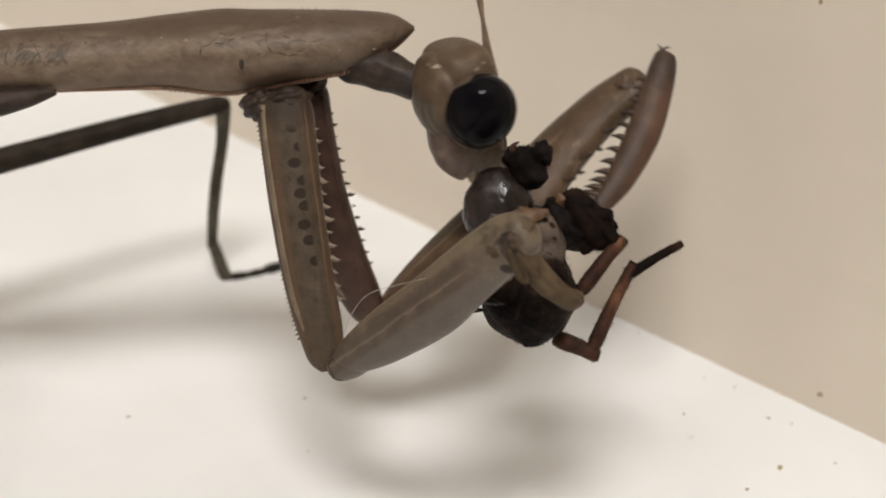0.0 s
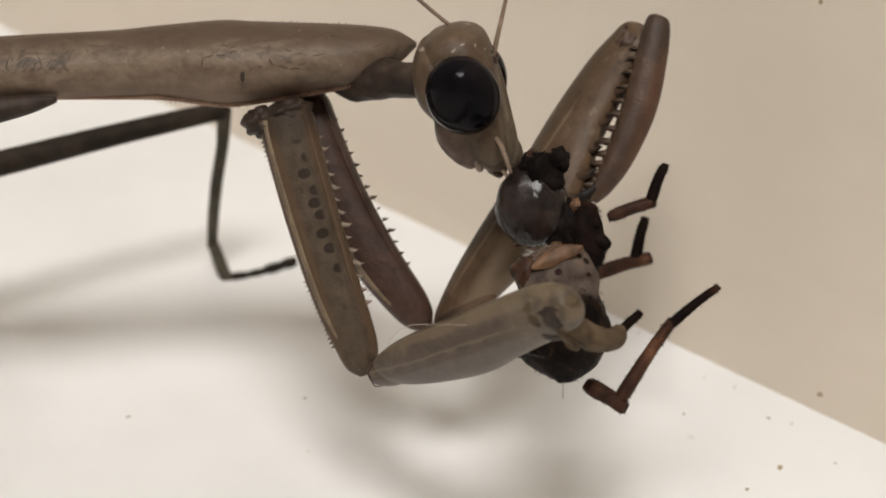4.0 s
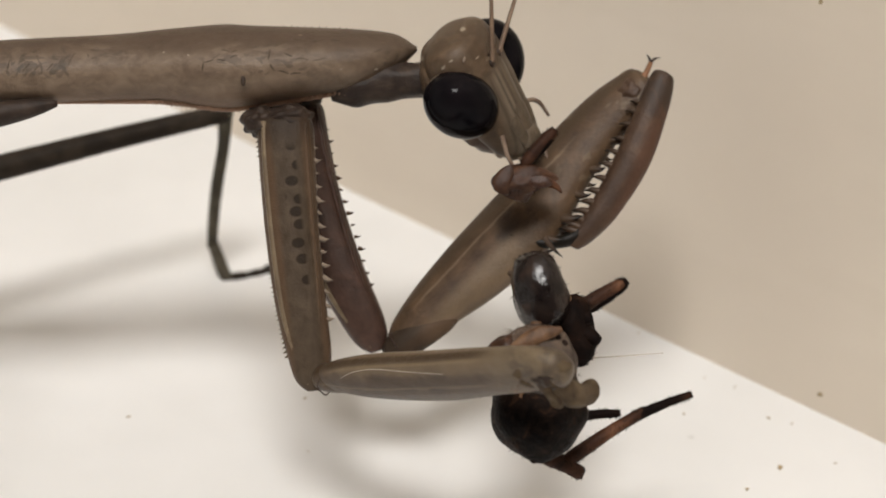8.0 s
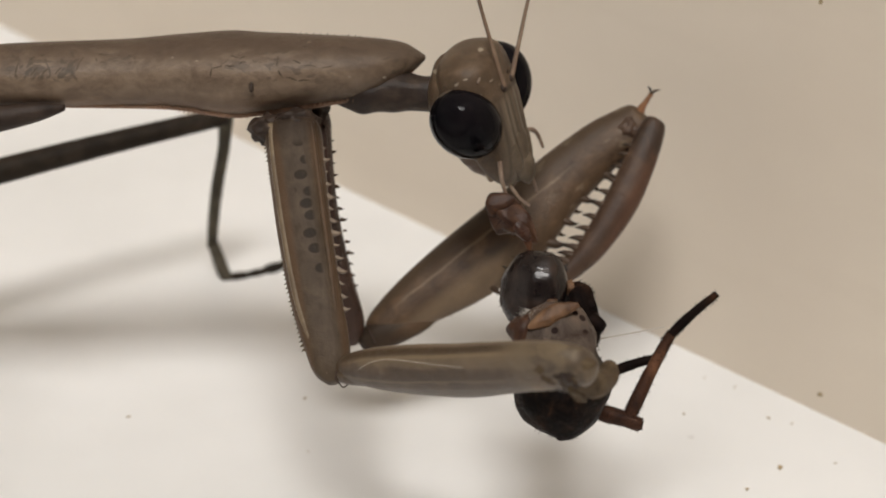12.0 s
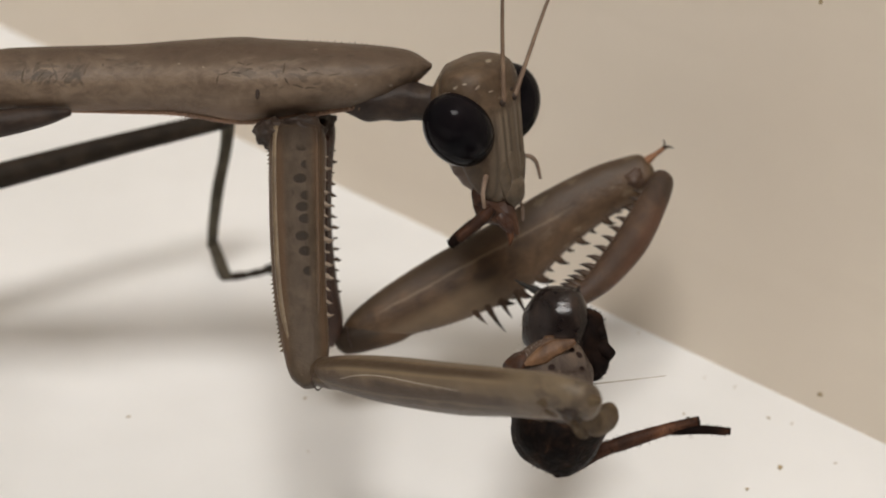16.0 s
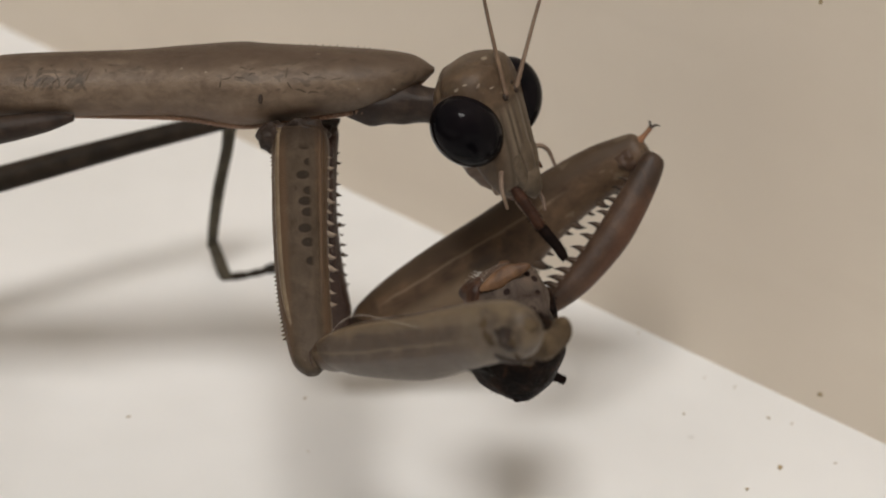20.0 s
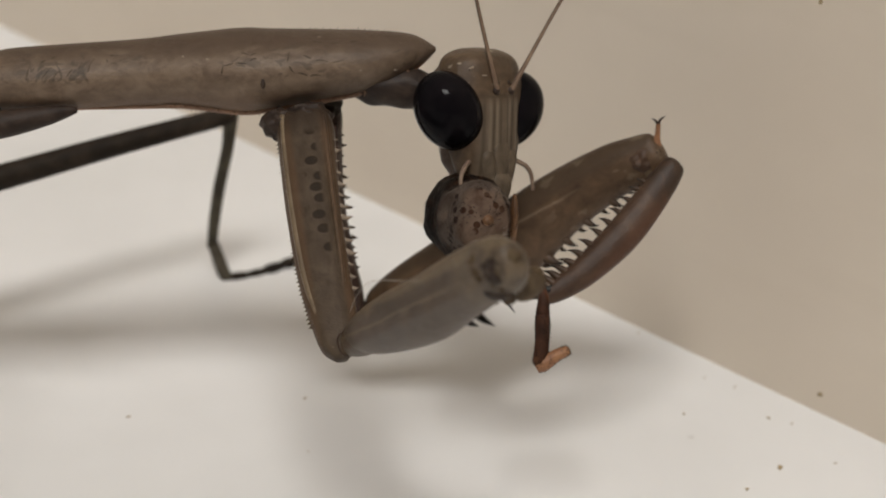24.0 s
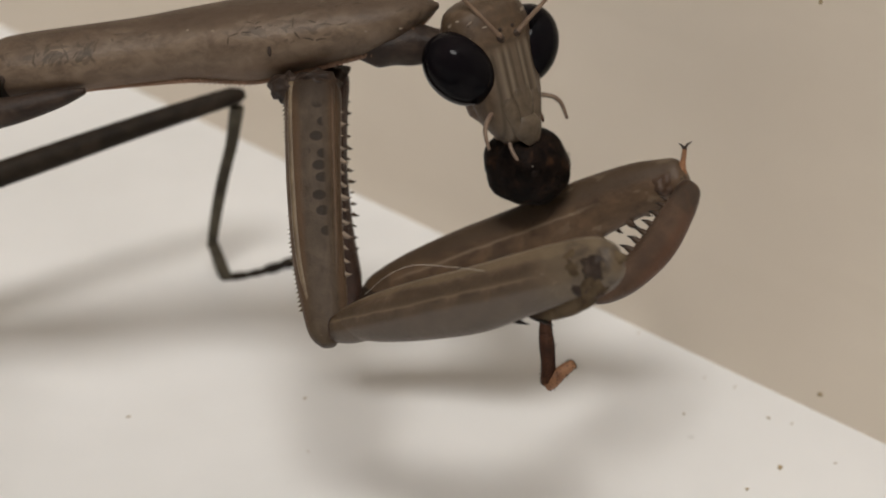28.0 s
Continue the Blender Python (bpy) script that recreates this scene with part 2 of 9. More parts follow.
def abdomen_material():
    n = Nodes("mottled_abdomen")
    x, y, z = n.axes()
    wob = n.math("ADD", x, n.math("MULTIPLY", n.math("SUBTRACT", n.noise((0.02, 0.02, 0.02)), 0.5), 70))
    tan = n.ramp(n.noise((0.024, 0.024, 0.024), 4, 0.6, 0.8), [(0.3, (0.040, 0.027, 0.021)), (0.5, (0.084, 0.064, 0.052)), (0.72, (0.132, 0.096, 0.071))])
    vor = n.tree.nodes.new("ShaderNodeTexVoronoi")
    vor.inputs["Scale"].default_value = 1.0
    n.link(n.coords((0.052, 0.052, 0.052)), vor.inputs["Vector"])
    some = n.smooth(n.noise((0.022, 0.022, 0.022), 2), 0.42, 0.52)
    tan = n.mix(n.math("MULTIPLY", n.smooth(vor.outputs["Distance"], 0.36, 0.28), some), tan, (0.02, 0.012, 0.01))
    tan = n.mix(n.math("MULTIPLY", n.smooth(wob, 30, 4), 0.12), tan, (0.22, 0.10, 0.04))
    black = n.ramp(n.noise((0.034, 0.034, 0.034), 4, 0.65, 0.6), [(0.40, (0.0035, 0.0025, 0.0022)), (0.56, (0.012, 0.007, 0.005)), (0.68, (0.042, 0.020, 0.010))])
    col = n.mix(n.smooth(wob, 72, 98), tan, black)
    fine = n.noise((0.1, 0.1, 0.1), 4, 0.7)
    n.bsdf.inputs["Specular IOR Level"].default_value = 0.04
    return n.finish(col, n.math("ADD", n.math("MULTIPLY", fine, 0.3), 0.3), fine, 4.0, 0.7)


def carapace_material():
    n = Nodes("carapace_shell")
    x, y, z = n.axes()
    big = n.noise((0.02, 0.02, 0.02), 4, 0.6, 0.5)
    col = n.ramp(big, [(0.32, (0.006, 0.004, 0.004)), (0.55, (0.018, 0.012, 0.010)), (0.8, (0.042, 0.025, 0.018))])
    # Soft sheen on mid-shell, painted in as a greyer patch of colour.
    off = n.math("ADD", n.math("POWER", n.math("DIVIDE", n.math("SUBTRACT", x, 66), 40), 2.0), n.math("POWER", n.math("DIVIDE", n.math("ADD", y, n.math("MULTIPLY", big, 20)), 28), 2.0))
    painted_sheen = n.math("MULTIPLY", n.smooth(off, 1.3, 0.1), n.smooth(z, 10, 34))
    col = n.mix(n.math("MULTIPLY", painted_sheen, 0.14), col, (0.09, 0.075, 0.07))
    n.bsdf.inputs["Specular IOR Level"].default_value = 0.3
    return n.finish(col, n.math("ADD", n.math("MULTIPLY", big, 0.14), 0.12), n.noise((0.05, 0.05, 0.05), 4, 0.6), 3.5, 0.6)


M_SPINE = spine_material("spine_horn", 40)
M_SPINE_SMALL = spine_material("small_spine_horn", 27)
M_LONG_SPINE = spine_material("long_spine_horn", 84)
M_PALE_SPINE = shell_material("pale_spine", (0.136, 0.093, 0.068), (0.255, 0.204, 0.153), (0.357, 0.297, 0.238), 0.4)
M_RIDGE = cuticle("ridge_skin", (0.199, 0.147, 0.090), (0.142, 0.102, 0.062), (0.087, 0.060, 0.038))
M_MARK = shell_material("mark_skin", (0.052, 0.037, 0.025), (0.080, 0.057, 0.039), (0.120, 0.086, 0.059), 0.55, 2.0, 0.2)
M_MARGIN = cuticle("margin_skin", (0.36, 0.215, 0.14), (0.27, 0.155, 0.1), (0.17, 0.095, 0.06))
M_EYE = eye_material()
M_CARAPACE = carapace_material()
M_BLACK = shell_material("black_shell", (0.004, 0.003, 0.003), (0.010, 0.007, 0.006), (0.026, 0.017, 0.013), 0.5, 3.0, 0.05)
M_SPIDER_LEG = shell_material("russet_leg", (0.014, 0.007, 0.005), (0.062, 0.026, 0.014), (0.15, 0.066, 0.033), 0.5, 3.0, 0.12)
M_PALE_HAIR = shell_material("pale_hair", (0.3, 0.27, 0.24), (0.42, 0.39, 0.35), (0.55, 0.5, 0.45), 0.6)
M_SPIDER_DARK = shell_material("dark_leg", (0.004, 0.003, 0.003), (0.013, 0.007, 0.005), (0.042, 0.019, 0.011), 0.6, 2.0, 0.04)
M_ABDOMEN = abdomen_material()
M_HAIR = shell_material("hair", (0.005, 0.004, 0.003), (0.012, 0.008, 0.006), (0.03, 0.02, 0.014), 0.7, 1.0, 0.05)
M_STALK = shell_material("stalk_skin", (0.05, 0.024, 0.012), (0.15, 0.078, 0.038), (0.25, 0.145, 0.075), 0.4)
M_DROP_GLINT = shell_material("droplet_glint", (0.75, 0.75, 0.75), (0.8, 0.8, 0.8), (0.85, 0.85, 0.85), 0.12)
M_SILK = shell_material("silk", (0.40, 0.36, 0.30), (0.48, 0.43, 0.37), (0.55, 0.5, 0.44), 0.4)


def painted(name, base, shade, speck, scale, rough, streaks=None):
    """Painted board: faint stains, brushed streaks and rare specks, at real-world size in metres."""
    n = Nodes(name)
    s = UNIT
    big = n.noise((scale * s, scale * s, scale * s), 4, 0.55)
    col = n.ramp(big, [(0.25, shade), (0.7, base)])
    if streaks:
        line = n.noise(tuple(v * s for v in streaks), 4, 0.6)
        col = n.mix(n.math("MULTIPLY", n.smooth(line, 0.46, 0.72), 0.55), col, shade)
    fine = n.noise((2500 * s, 2500 * s, 2500 * s), 4, 0.6)
    vor = n.tree.nodes.new("ShaderNodeTexVoronoi")
    vor.inputs["Scale"].default_value = 1.0
    n.link(n.coords((230 * s, 230 * s, 230 * s)), vor.inputs["Vector"])
    dirt = n.math("MULTIPLY", n.smooth(vor.outputs["Distance"], 0.07, 0.03), n.smooth(n.noise((120 * s, 120 * s, 120 * s)), 0.52, 0.6))
    col = n.mix(n.math("MULTIPLY", dirt, 0.6), col, speck)
    return n.finish(col, rough, fine, 0.4, 0.25)


M_LEDGE = painted("white_ledge", (0.80, 0.79, 0.78), (0.68, 0.67, 0.655), (0.25, 0.22, 0.18), 45, 0.45)
M_WALL = painted("beige_wall", (0.74, 0.655, 0.55), (0.66, 0.575, 0.475), (0.3, 0.24, 0.16), 40, 0.6, streaks=(25, 25, 160))
M_ROOM = painted("room_paint", (0.72, 0.705, 0.68), (0.68, 0.665, 0.64), (0.4, 0.36, 0.3), 2, 0.7)
M_DARK_ROOM = painted("dark_paint", (0.10, 0.09, 0.085), (0.08, 0.075, 0.07), (0.05, 0.05, 0.05), 2, 0.8)
M_SPECK = shell_material("dirt", (0.272, 0.204, 0.119), (0.442, 0.340, 0.204), (0.612, 0.493, 0.306), 0.7)


# ---- mesh helpers ----
def part(name, bm, material, parent, label=""):
    """Link a bmesh as one mesh object under a thing or a part."""
    mesh = bpy.data.meshes.new(name)
    bm.to_mesh(mesh)
    bm.free()
    mesh.materials.append(material)
    mesh.shade_smooth()
    ob = new(name, mesh)
    ob.parent = parent
    return tagged(ob, label)


def again(ob, m, parent):
    """A further piece on the same mesh."""
    twin = new(ob.name.split(".")[0], ob.data)
    twin.parent = parent
    twin.matrix_basis = m
    return twin


def smooth_rows(rows, count):
    """Catmull-Rom through the rows of numbers."""
    p = np.array(rows, float)
    out = []
    for u in np.linspace(0, len(p) - 1, count):
        i = min(int(u), len(p) - 2)
        t = u - i
        a, b, c, d = p[max(i - 1, 0)], p[i], p[i + 1], p[min(i + 2, len(p) - 1)]
        out.append(0.5 * (2 * b + (c - a) * t + (2 * a - 5 * b + 4 * c - d) * t * t + (3 * b - a - 3 * c + d) * t ** 3))
    return np.array(out)


def loft(rows, count=28, segs=24, power=2.0, ridge=0.0, rough=0.0, bm=None):
    """A skin over rings (x, y, z, half height, half depth). power: squareness, ridge: a keel on the +y side."""
    bm = bm or bmesh.new()
    ring_list = []
    path = smooth_rows(rows, count)
    for i, (x, y, z, h, d) in enumerate(path):
        ring = []
        for k in range(segs):
            a = 2 * math.pi * k / segs
            c, s = math.cos(a), math.sin(a)
            ey = math.copysign(abs(s) ** (2 / power), s)
            ez = math.copysign(abs(c) ** (2 / power), c)
            if ridge and s > 0:
                ez *= 1 - ridge * s
            wob = 1 + rough * noise.noise((x * 0.03, ey * 2, ez * 2))
            ring.append(bm.verts.new(((x) * UNIT, (y + max(h, 0.4) * ey * wob) * UNIT, (z + max(d, 0.4) * ez * wob) * UNIT)))
        ring_list.append(ring)
    for a, b in zip(ring_list, ring_list[1:]):
        for k in range(segs):
            bm.faces.new((a[k], b[k], b[(k + 1) % segs], a[(k + 1) % segs]))
    bm.faces.new(ring_list[0])
    bm.faces.new(ring_list[-1][::-1])
    bmesh.ops.recalc_face_normals(bm, faces=bm.faces)
    return bm


def pipe(points, radii, segs=8, steps=6, bm=None):
    """A tube along a bent line of points, in drawing units."""
    bm = bm or bmesh.new()
    rows = smooth_rows([(*p, r) for p, r in zip(points, radii)], (len(points) - 1) * steps + 1)
    side = None
    rings = []
    for i, row in enumerate(rows):
        here = Vector(row[:3])
        ahead = (Vector(rows[min(i + 1, len(rows) - 1)][:3]) - Vector(rows[max(i - 1, 0)][:3])).normalized()
        if side is None:
            side = ahead.orthogonal().normalized()
        side = (side - ahead * side.dot(ahead)).normalized()
        other = ahead.cross(side)
        rings.append([bm.verts.new((here + (side * math.cos(2 * math.pi * k / segs) + other * math.sin(2 * math.pi * k / segs)) * max(row[3], 0.3)) * UNIT)
                      for k in range(segs)])
    for a, b in zip(rings, rings[1:]):
        for k in range(segs):
            bm.faces.new((a[k], a[(k + 1) % segs], b[(k + 1) % segs], b[k]))
    bm.faces.new(rings[0][::-1])
    bm.faces.new(rings[-1])
    return bm


def ball(radii, center=(0, 0, 0), segs=28, rings=18, lump=0.0, bm=None):
    bm = bm or bmesh.new()
    made = bmesh.ops.create_uvsphere(bm, u_segments=segs, v_segments=rings, radius=1)["verts"]
    for v in made:
        w = 1 + lump * noise.noise(v.co * 2.2)
        v.co = Vector([(c + r * q * w) * UNIT for c, r, q in zip(center, radii, v.co)])
    return bm


def teeth(places, bm=None):
    """Many tiny teeth in one mesh: (base, tip, radius)."""
    bm = bm or bmesh.new()
    for base, tip, r in places:
        base, tip = Vector(base), Vector(tip)
        way = (tip - base).normalized()
        side = way.orthogonal().normalized()
        other = way.cross(side)
        ring = [bm.verts.new((base + (side * math.cos(k * math.pi / 2) + other * math.sin(k * math.pi / 2)) * r) * UNIT) for k in range(4)]
        top = bm.verts.new(tip * UNIT)
        for k in range(4):
            bm.faces.new((ring[k], ring[(k + 1) % 4], top))
    return bm


def spine_mesh(length, radius):
    """A slightly hooked thorn along x."""
    return pipe([(-6, 0, 0), (length * 0.35, -1, 0), (length * 0.7, 1, 0), (length, 5, 0)],
                [radius, radius * 0.72, radius * 0.36, 0.4], 7, 3)


def thorn(x, y, z, angle, size=1.0, out=0.0):
    """Where a thorn stands on its limb: turned by angle in the limb's plane, leaning out of it."""
    return pose(x * UNIT, y * UNIT, z * UNIT, 0, -out, angle) @ Matrix.Scale(size, 4)


def bristles(rows, count, length, seed, spread=0.6):
    """Fine hairs that stand out of an ovoid along x: rows as for loft."""
    rng = random.Random(seed)
    path = smooth_rows(rows, 60)
    out = []
    for _ in range(count):
        x, y, z, h, d = path[rng.randrange(2, 58)]
        a = rng.uniform(0, 2 * math.pi)
        n = Vector((rng.uniform(-spread, spread), math.sin(a), math.cos(a))).normalized()
        base = Vector((x, y + h * math.sin(a) * 0.98, z + d * math.cos(a) * 0.98))
        out.append((base, base + n * length * rng.uniform(0.5, 1.3), 0.7))
    return teeth(out)


# ---- ledge, wall and room ----
def slab(name, rows, material, label, kind="structure"):
    """Closed box from eight corners: four below, four above."""
    bm = bmesh.new()
    v = [bm.verts.new(p) for p in rows]
    for f in ((3, 2, 1, 0), (4, 5, 6, 7), (0, 1, 5, 4), (1, 2, 6, 5), (2, 3, 7, 6), (3, 0, 4, 7)):
        bm.faces.new([v[i] for i in f])
    bmesh.ops.recalc_face_normals(bm, faces=bm.faces)
    mesh = bpy.data.meshes.new(name)
    bm.to_mesh(mesh)
    bm.free()
    mesh.materials.append(material)
    return tagged(new(name, mesh), label, name.split("_")[0], "", kind)


def block(name, p, q, material, label):
    (a, b, c), (d, e, f) = p, q
    return slab(name, [(a, b, c), (d, b, c), (d, e, c), (a, e, c), (a, b, f), (d, b, f), (d, e, f), (a, e, f)], material, label)


WALL_AT = Vector((0.0, 0.0242, 0))
ALONG = Vector((-0.7224, 0.6915, 0))
INWARD = Vector((-0.6915, -0.7224, 0))
block("ledge", (-1.3, -1.3, -0.04), (1.3, 1.3, 0.0), M_LEDGE, "white painted ledge with faint stains and specks")
w0, w1 = WALL_AT - ALONG * 1.75, WALL_AT + ALONG * 1.75
b0, b1 = w0 - INWARD * 0.05, w1 - INWARD * 0.05
low, high = Vector((0, 0, -0.02)), Vector((0, 0, 1.3))
slab("wall_beige", [w0 + low, w1 + low, b1 + low, b0 + low, w0 + high, w1 + high, b1 + high, b0 + high], M_WALL,
     "beige painted wall that meets the white ledge")
block("wall_south", (-1.35, -1.35, -0.04), (1.35, -1.3, 1.3), M_DARK_ROOM, "plain dark wall behind the camera")
block("wall_west", (-1.35, -1.299, -0.04), (-1.3, 1.35, 1.3), M_ROOM, "plain light wall at the side")
block("wall_east", (1.3, -1.299, -0.04), (1.35, 1.35, 1.3), M_DARK_ROOM, "plain dark wall at the other side")
block("ceiling", (-1.35, -1.35, 1.302), (1.35, 1.35, 1.34), M_ROOM, "plain light ceiling")

lamp_frame = bmesh.new()
bmesh.ops.create_cone(lamp_frame, cap_ends=True, segments=40, radius1=0.27, radius2=0.26, depth=0.03)
fixture = part("ceiling_light", lamp_frame, M_ROOM, None)
tagged(fixture, "round white ceiling light above the ledge", "lamp")
fixture.matrix_world = pose(LAMP.x, LAMP.y, 1.284)

# ---- the plane in which the mantis stands, leaning with the view ----
STAND = Vector((-0.02, 0.004, 0.0))
PLANE = Matrix.Translation(Vector(AIM) - STAND) @ Matrix.Rotation(math.pi / 2 - TILT, 4, "X")


def limb(bx, by, bz, tx, ty, tz, roll=0.0):
    """Pose of a limb from its base to its tip, in drawing units of the plane (right, up, towards the viewer)."""
    base, tip = Vector((bx, by, bz)), Vector((tx, ty, tz))
    x = (tip - base).normalized()
    z = Vector((0, 0, 1))
    z = (z - x * z.dot(x))
    z = z.normalized() if z.length > 1e-4 else Vector((0, 1, 0))
    y = z.cross(x)
    m = Matrix((x, y, z)).transposed().to_4x4()
    return PLANE @ Matrix.Translation(base * UNIT) @ m @ Matrix.Rotation(radians(roll), 4, "X")


def shank(bx, by, bz, tx, ty, tz, roll=0.0):
    """As limb(), for a piece that points away from the viewer: its side stays down in the plane."""
    base, tip = Vector((bx, by, bz)), Vector((tx, ty, tz))
    x = (tip - base).normalized()
    y = Vector((0.3, -1, 0))
    y = (y - x * y.dot(x)).normalized()
    m = Matrix((x, y, x.cross(y))).transposed().to_4x4()
    return PLANE @ Matrix.Translation(base * UNIT) @ m @ Matrix.Rotation(radians(roll), 4, "X")


def turned(x, y, z, rx, ry, rz):
    """Pose in the plane from drawing units and degrees."""
    return PLANE @ pose(x * UNIT, y * UNIT, z * UNIT, rx, ry, rz)


# ---- mantis ----
mantis = tagged(new("praying_mantis"), "brown praying mantis with spined forelegs eating a spider", "mantis")
mantis.location = STAND


PRONOTUM_ROWS = [(-485, 14, 0, 50, 50), (-440, 16, 0, 58, 60), (-239, 25, 0, 60, 62), (-139, 29, 0, 66, 74), (-44, 27, 0, 76, 92), (10, 28, 0, 73, 92), (111, 35, 0, 63, 80), (201, 42, 0, 52, 66), (261, 55, 0, 31, 40), (299, 60, 0, 4, 8)]


def build_pronotum():
    ob = part("pronotum", loft(PRONOTUM_ROWS, 60, 36, 2.3, 0.35), M_PRONOTUM, mantis,
              "grey-brown pronotum with dark scribbled marks")
    rng = random.Random(3)
    low, top = [], []
    x = -175
    edge = smooth_rows([(-190, -37), (-139, -37), (-44, -49), (10, -45), (111, -28), (201, -10), (255, 22)], 200)
    for px, py in edge:
        if px > x:
            s = rng.uniform(0.7, 1.3)
            low.append(((px, py + 2, 28), (px - 2, py - 6.5 * s, 29), 4))
            x = px + rng.uniform(6, 10)
    x = 60
    edge = smooth_rows([(40, 100), (111, 98), (201, 94), (250, 84)], 120)
    for px, py in edge:
        if px > x:
            s = rng.uniform(0.6, 1.2)
            top.append(((px, py - 4, 0), (px + 2, py + 4 * s, 0), 3))
            x = px + rng.uniform(8, 14)
    part("margin", pipe([(-480, -36, 10), (-239, -34, 14), (-139, -35, 20), (-44, -47, 24), (10, -43, 26), (111, -27, 24), (201, -8, 18), (262, 26, 10), (298, 58, 2)],
                        [4, 5, 6, 6, 6, 6, 5, 4, 2], 8, 8), M_MARGIN, ob, "thin pinkish lower margin")
    part("margin_teeth", teeth(low), M_MARGIN, ob)
    part("top_teeth", teeth(top), M_PRONOTUM, ob)
    shape = smooth_rows(PRONOTUM_ROWS, 120)

    def skin(x, y):
        r = [np.interp(x, shape[:, 0], shape[:, c]) for c in (1, 3, 4)]
        e = max(-0.98, min(0.98, (y - r[0]) / r[1]))
        s = math.copysign(abs(e) ** 1.15, e)
        return r[2] * (1 - s * s) ** (1 / 2.3) * (1 - (0.35 * s if s > 0 else 0))

    def stroke(points, radii, material, label=""):
        path = smooth_rows([(*p, r) for p, r in zip(points, radii)], len(points) * 4)
        part("mark", pipe([(x, y, skin(x, y) - r * 0.86) for x, y, r in path], [max(r, 0.5) for x, y, r in path], 8, 2), material, ob, label)

    dark = "dark brown stroke on the back"
    rng = random.Random(31)
    for x, y, dx, dy, r in ((-412, 12, 4, 24, 3), (-392, 44, 9, 4, 3), (-372, 48, 8, 3, 3), (-386, 14, 10, 14, 3.4), (-366, 16, 10, 10, 3.4), (-346, 18, 10, 12, 3.2),
                            (-326, 28, 8, 14, 3.4), (-306, 24, 10, 24, 3.6), (-270, 54, 9, -2, 2.8), (-276, 44, 3, -6, 3), (-266, 38, 10, 0, 2.4), (-240, 52, 8, 2, 2.4), (-222, 50, 8, 2, 2.2),
                            (-72, 12, 2, 14, 3.4), (-66, 30, 14, 4, 3), (-44, 34, 16, -2, 2.8), (-22, 34, 12, 4, 2.4), (-40, 48, 14, -3, 2.6), (-20, 46, 10, 5, 2.4),
                            (62, 62, -12, -6, 3), (46, 50, -2, -18, 3.4), (45, 28, 8, -12, 3.6), (58, 14, 18, -5, 3.2), (82, 9, 18, 2, 2.8), (70, 44, 14, -6, 3), (92, 36, 22, -1, 3), (122, 34, 20, 4, 2.8),
                            (84, 70, 16, -3, 2.6), (116, 66, 18, 2, 2.4), (150, 69, 16, 0, 2.4), (224, 51, 16, 6, 3.2)):
        x, y = x + rng.uniform(-2, 2), y + rng.uniform(-2, 2)
        stroke([(x, y), (x + dx * 0.4, y + dy * 0.5 + rng.uniform(-2, 2)), (x + dx, y + dy)], [r * 0.35, r * 0.8, r * 0.35], M_MARK, dark)
    for x, y, r in ((168, 18, 3), (228, 20, 3), (180, 86, 3), (96, 78, 2.4), (30, 20, 2.6), (-140, 46, 2.2), (-96, 40, 2.2)):
        stroke([(x - r, y), (x, y + 1), (x + r, y)], [r * 0.6, r, r * 0.6], M_PALE_SPINE, "pale speck")
    part("spot", ball((4, 9, 3), (0, -4, 89)), M_JOINT, ob, "dark oval spot")
    part("spot", ball((4, 11, 3), (-470, -8, 52)), M_JOINT, ob, "dark oval spot")
    return ob


def build_coxa(name, material, label, horn, size_of, front, bend):
    ob = part(name, loft([(-4, -4, 0, 26, 24), (6, -3, 0, 42, 36), (24, -2, 0, 49, 42), (80, -4 - bend * 0.5, 0, 49, 44), (200, -8 - bend, 0, 47, 42), (330, -6 - bend * 0.9, 0, 44, 38),
                          (420, -bend * 0.4, 0, 38, 32), (462, 0, 0, 28, 24), (482, 2, 0, 12, 14)], 40, 28, 2.7), material, mantis, label)
    rng = random.Random(5)
    part("edge_teeth", teeth([((x, -47 + x * 0.006 - 3 + (0 if x < 300 else (x - 300) * 0.09), 6),
                               (x + 3, -54.5 + (0 if x < 300 else (x - 300) * 0.09) - rng.uniform(0, 2) - (bend if 60 < x < 380 else 0), 6), 4)
                              for x in np.arange(24, 420, 8.2)]), M_RIDGE if bend == 0 else material, ob)
    first = None
    for k, x in enumerate(np.arange(60, 400, 23)):
        size = size_of * (1 + 0.3 * math.sin(k * 2.1))
        dip = bend * min(1.0, x / 160, (470 - x) / 120)
        m = thorn(x, front - dip - (0 if x < 300 else (x - 300) * 0.10), 8, 66 + 10 * math.sin(k), size)
        if first is None:
            first = part("spine", spine_mesh(22, 9), horn, ob)
            first.matrix_basis = m
        else:
            again(first, m, ob)
    part("ridge", pipe([(10, -36, 32), (120, -40 - bend * 0.7, 31), (300, -38 - bend, 28), (400, -26 - bend * 0.6, 24), (470, -6, 18)], [5, 7, 7, 6, 3], 8, 8), M_RIDGE, ob, "paler ridge")
    part("ridge", pipe([(20, 34, 33), (150, 30 - bend * 0.8, 33), (320, 26 - bend, 29), (430, 20, 22)], [4, 5, 5, 3], 8, 8), material, ob)
    part("base_lobe", ball((26, 30, 34), (6, -46, 2), lump=0.35), M_JOINT, ob, "dark wrinkled hip joint")
    part("hip_fold", ball((24, 44, 38), (6, 2, 4), lump=0.3), M_JOINT, ob, "dark fold at the hip")
    return ob


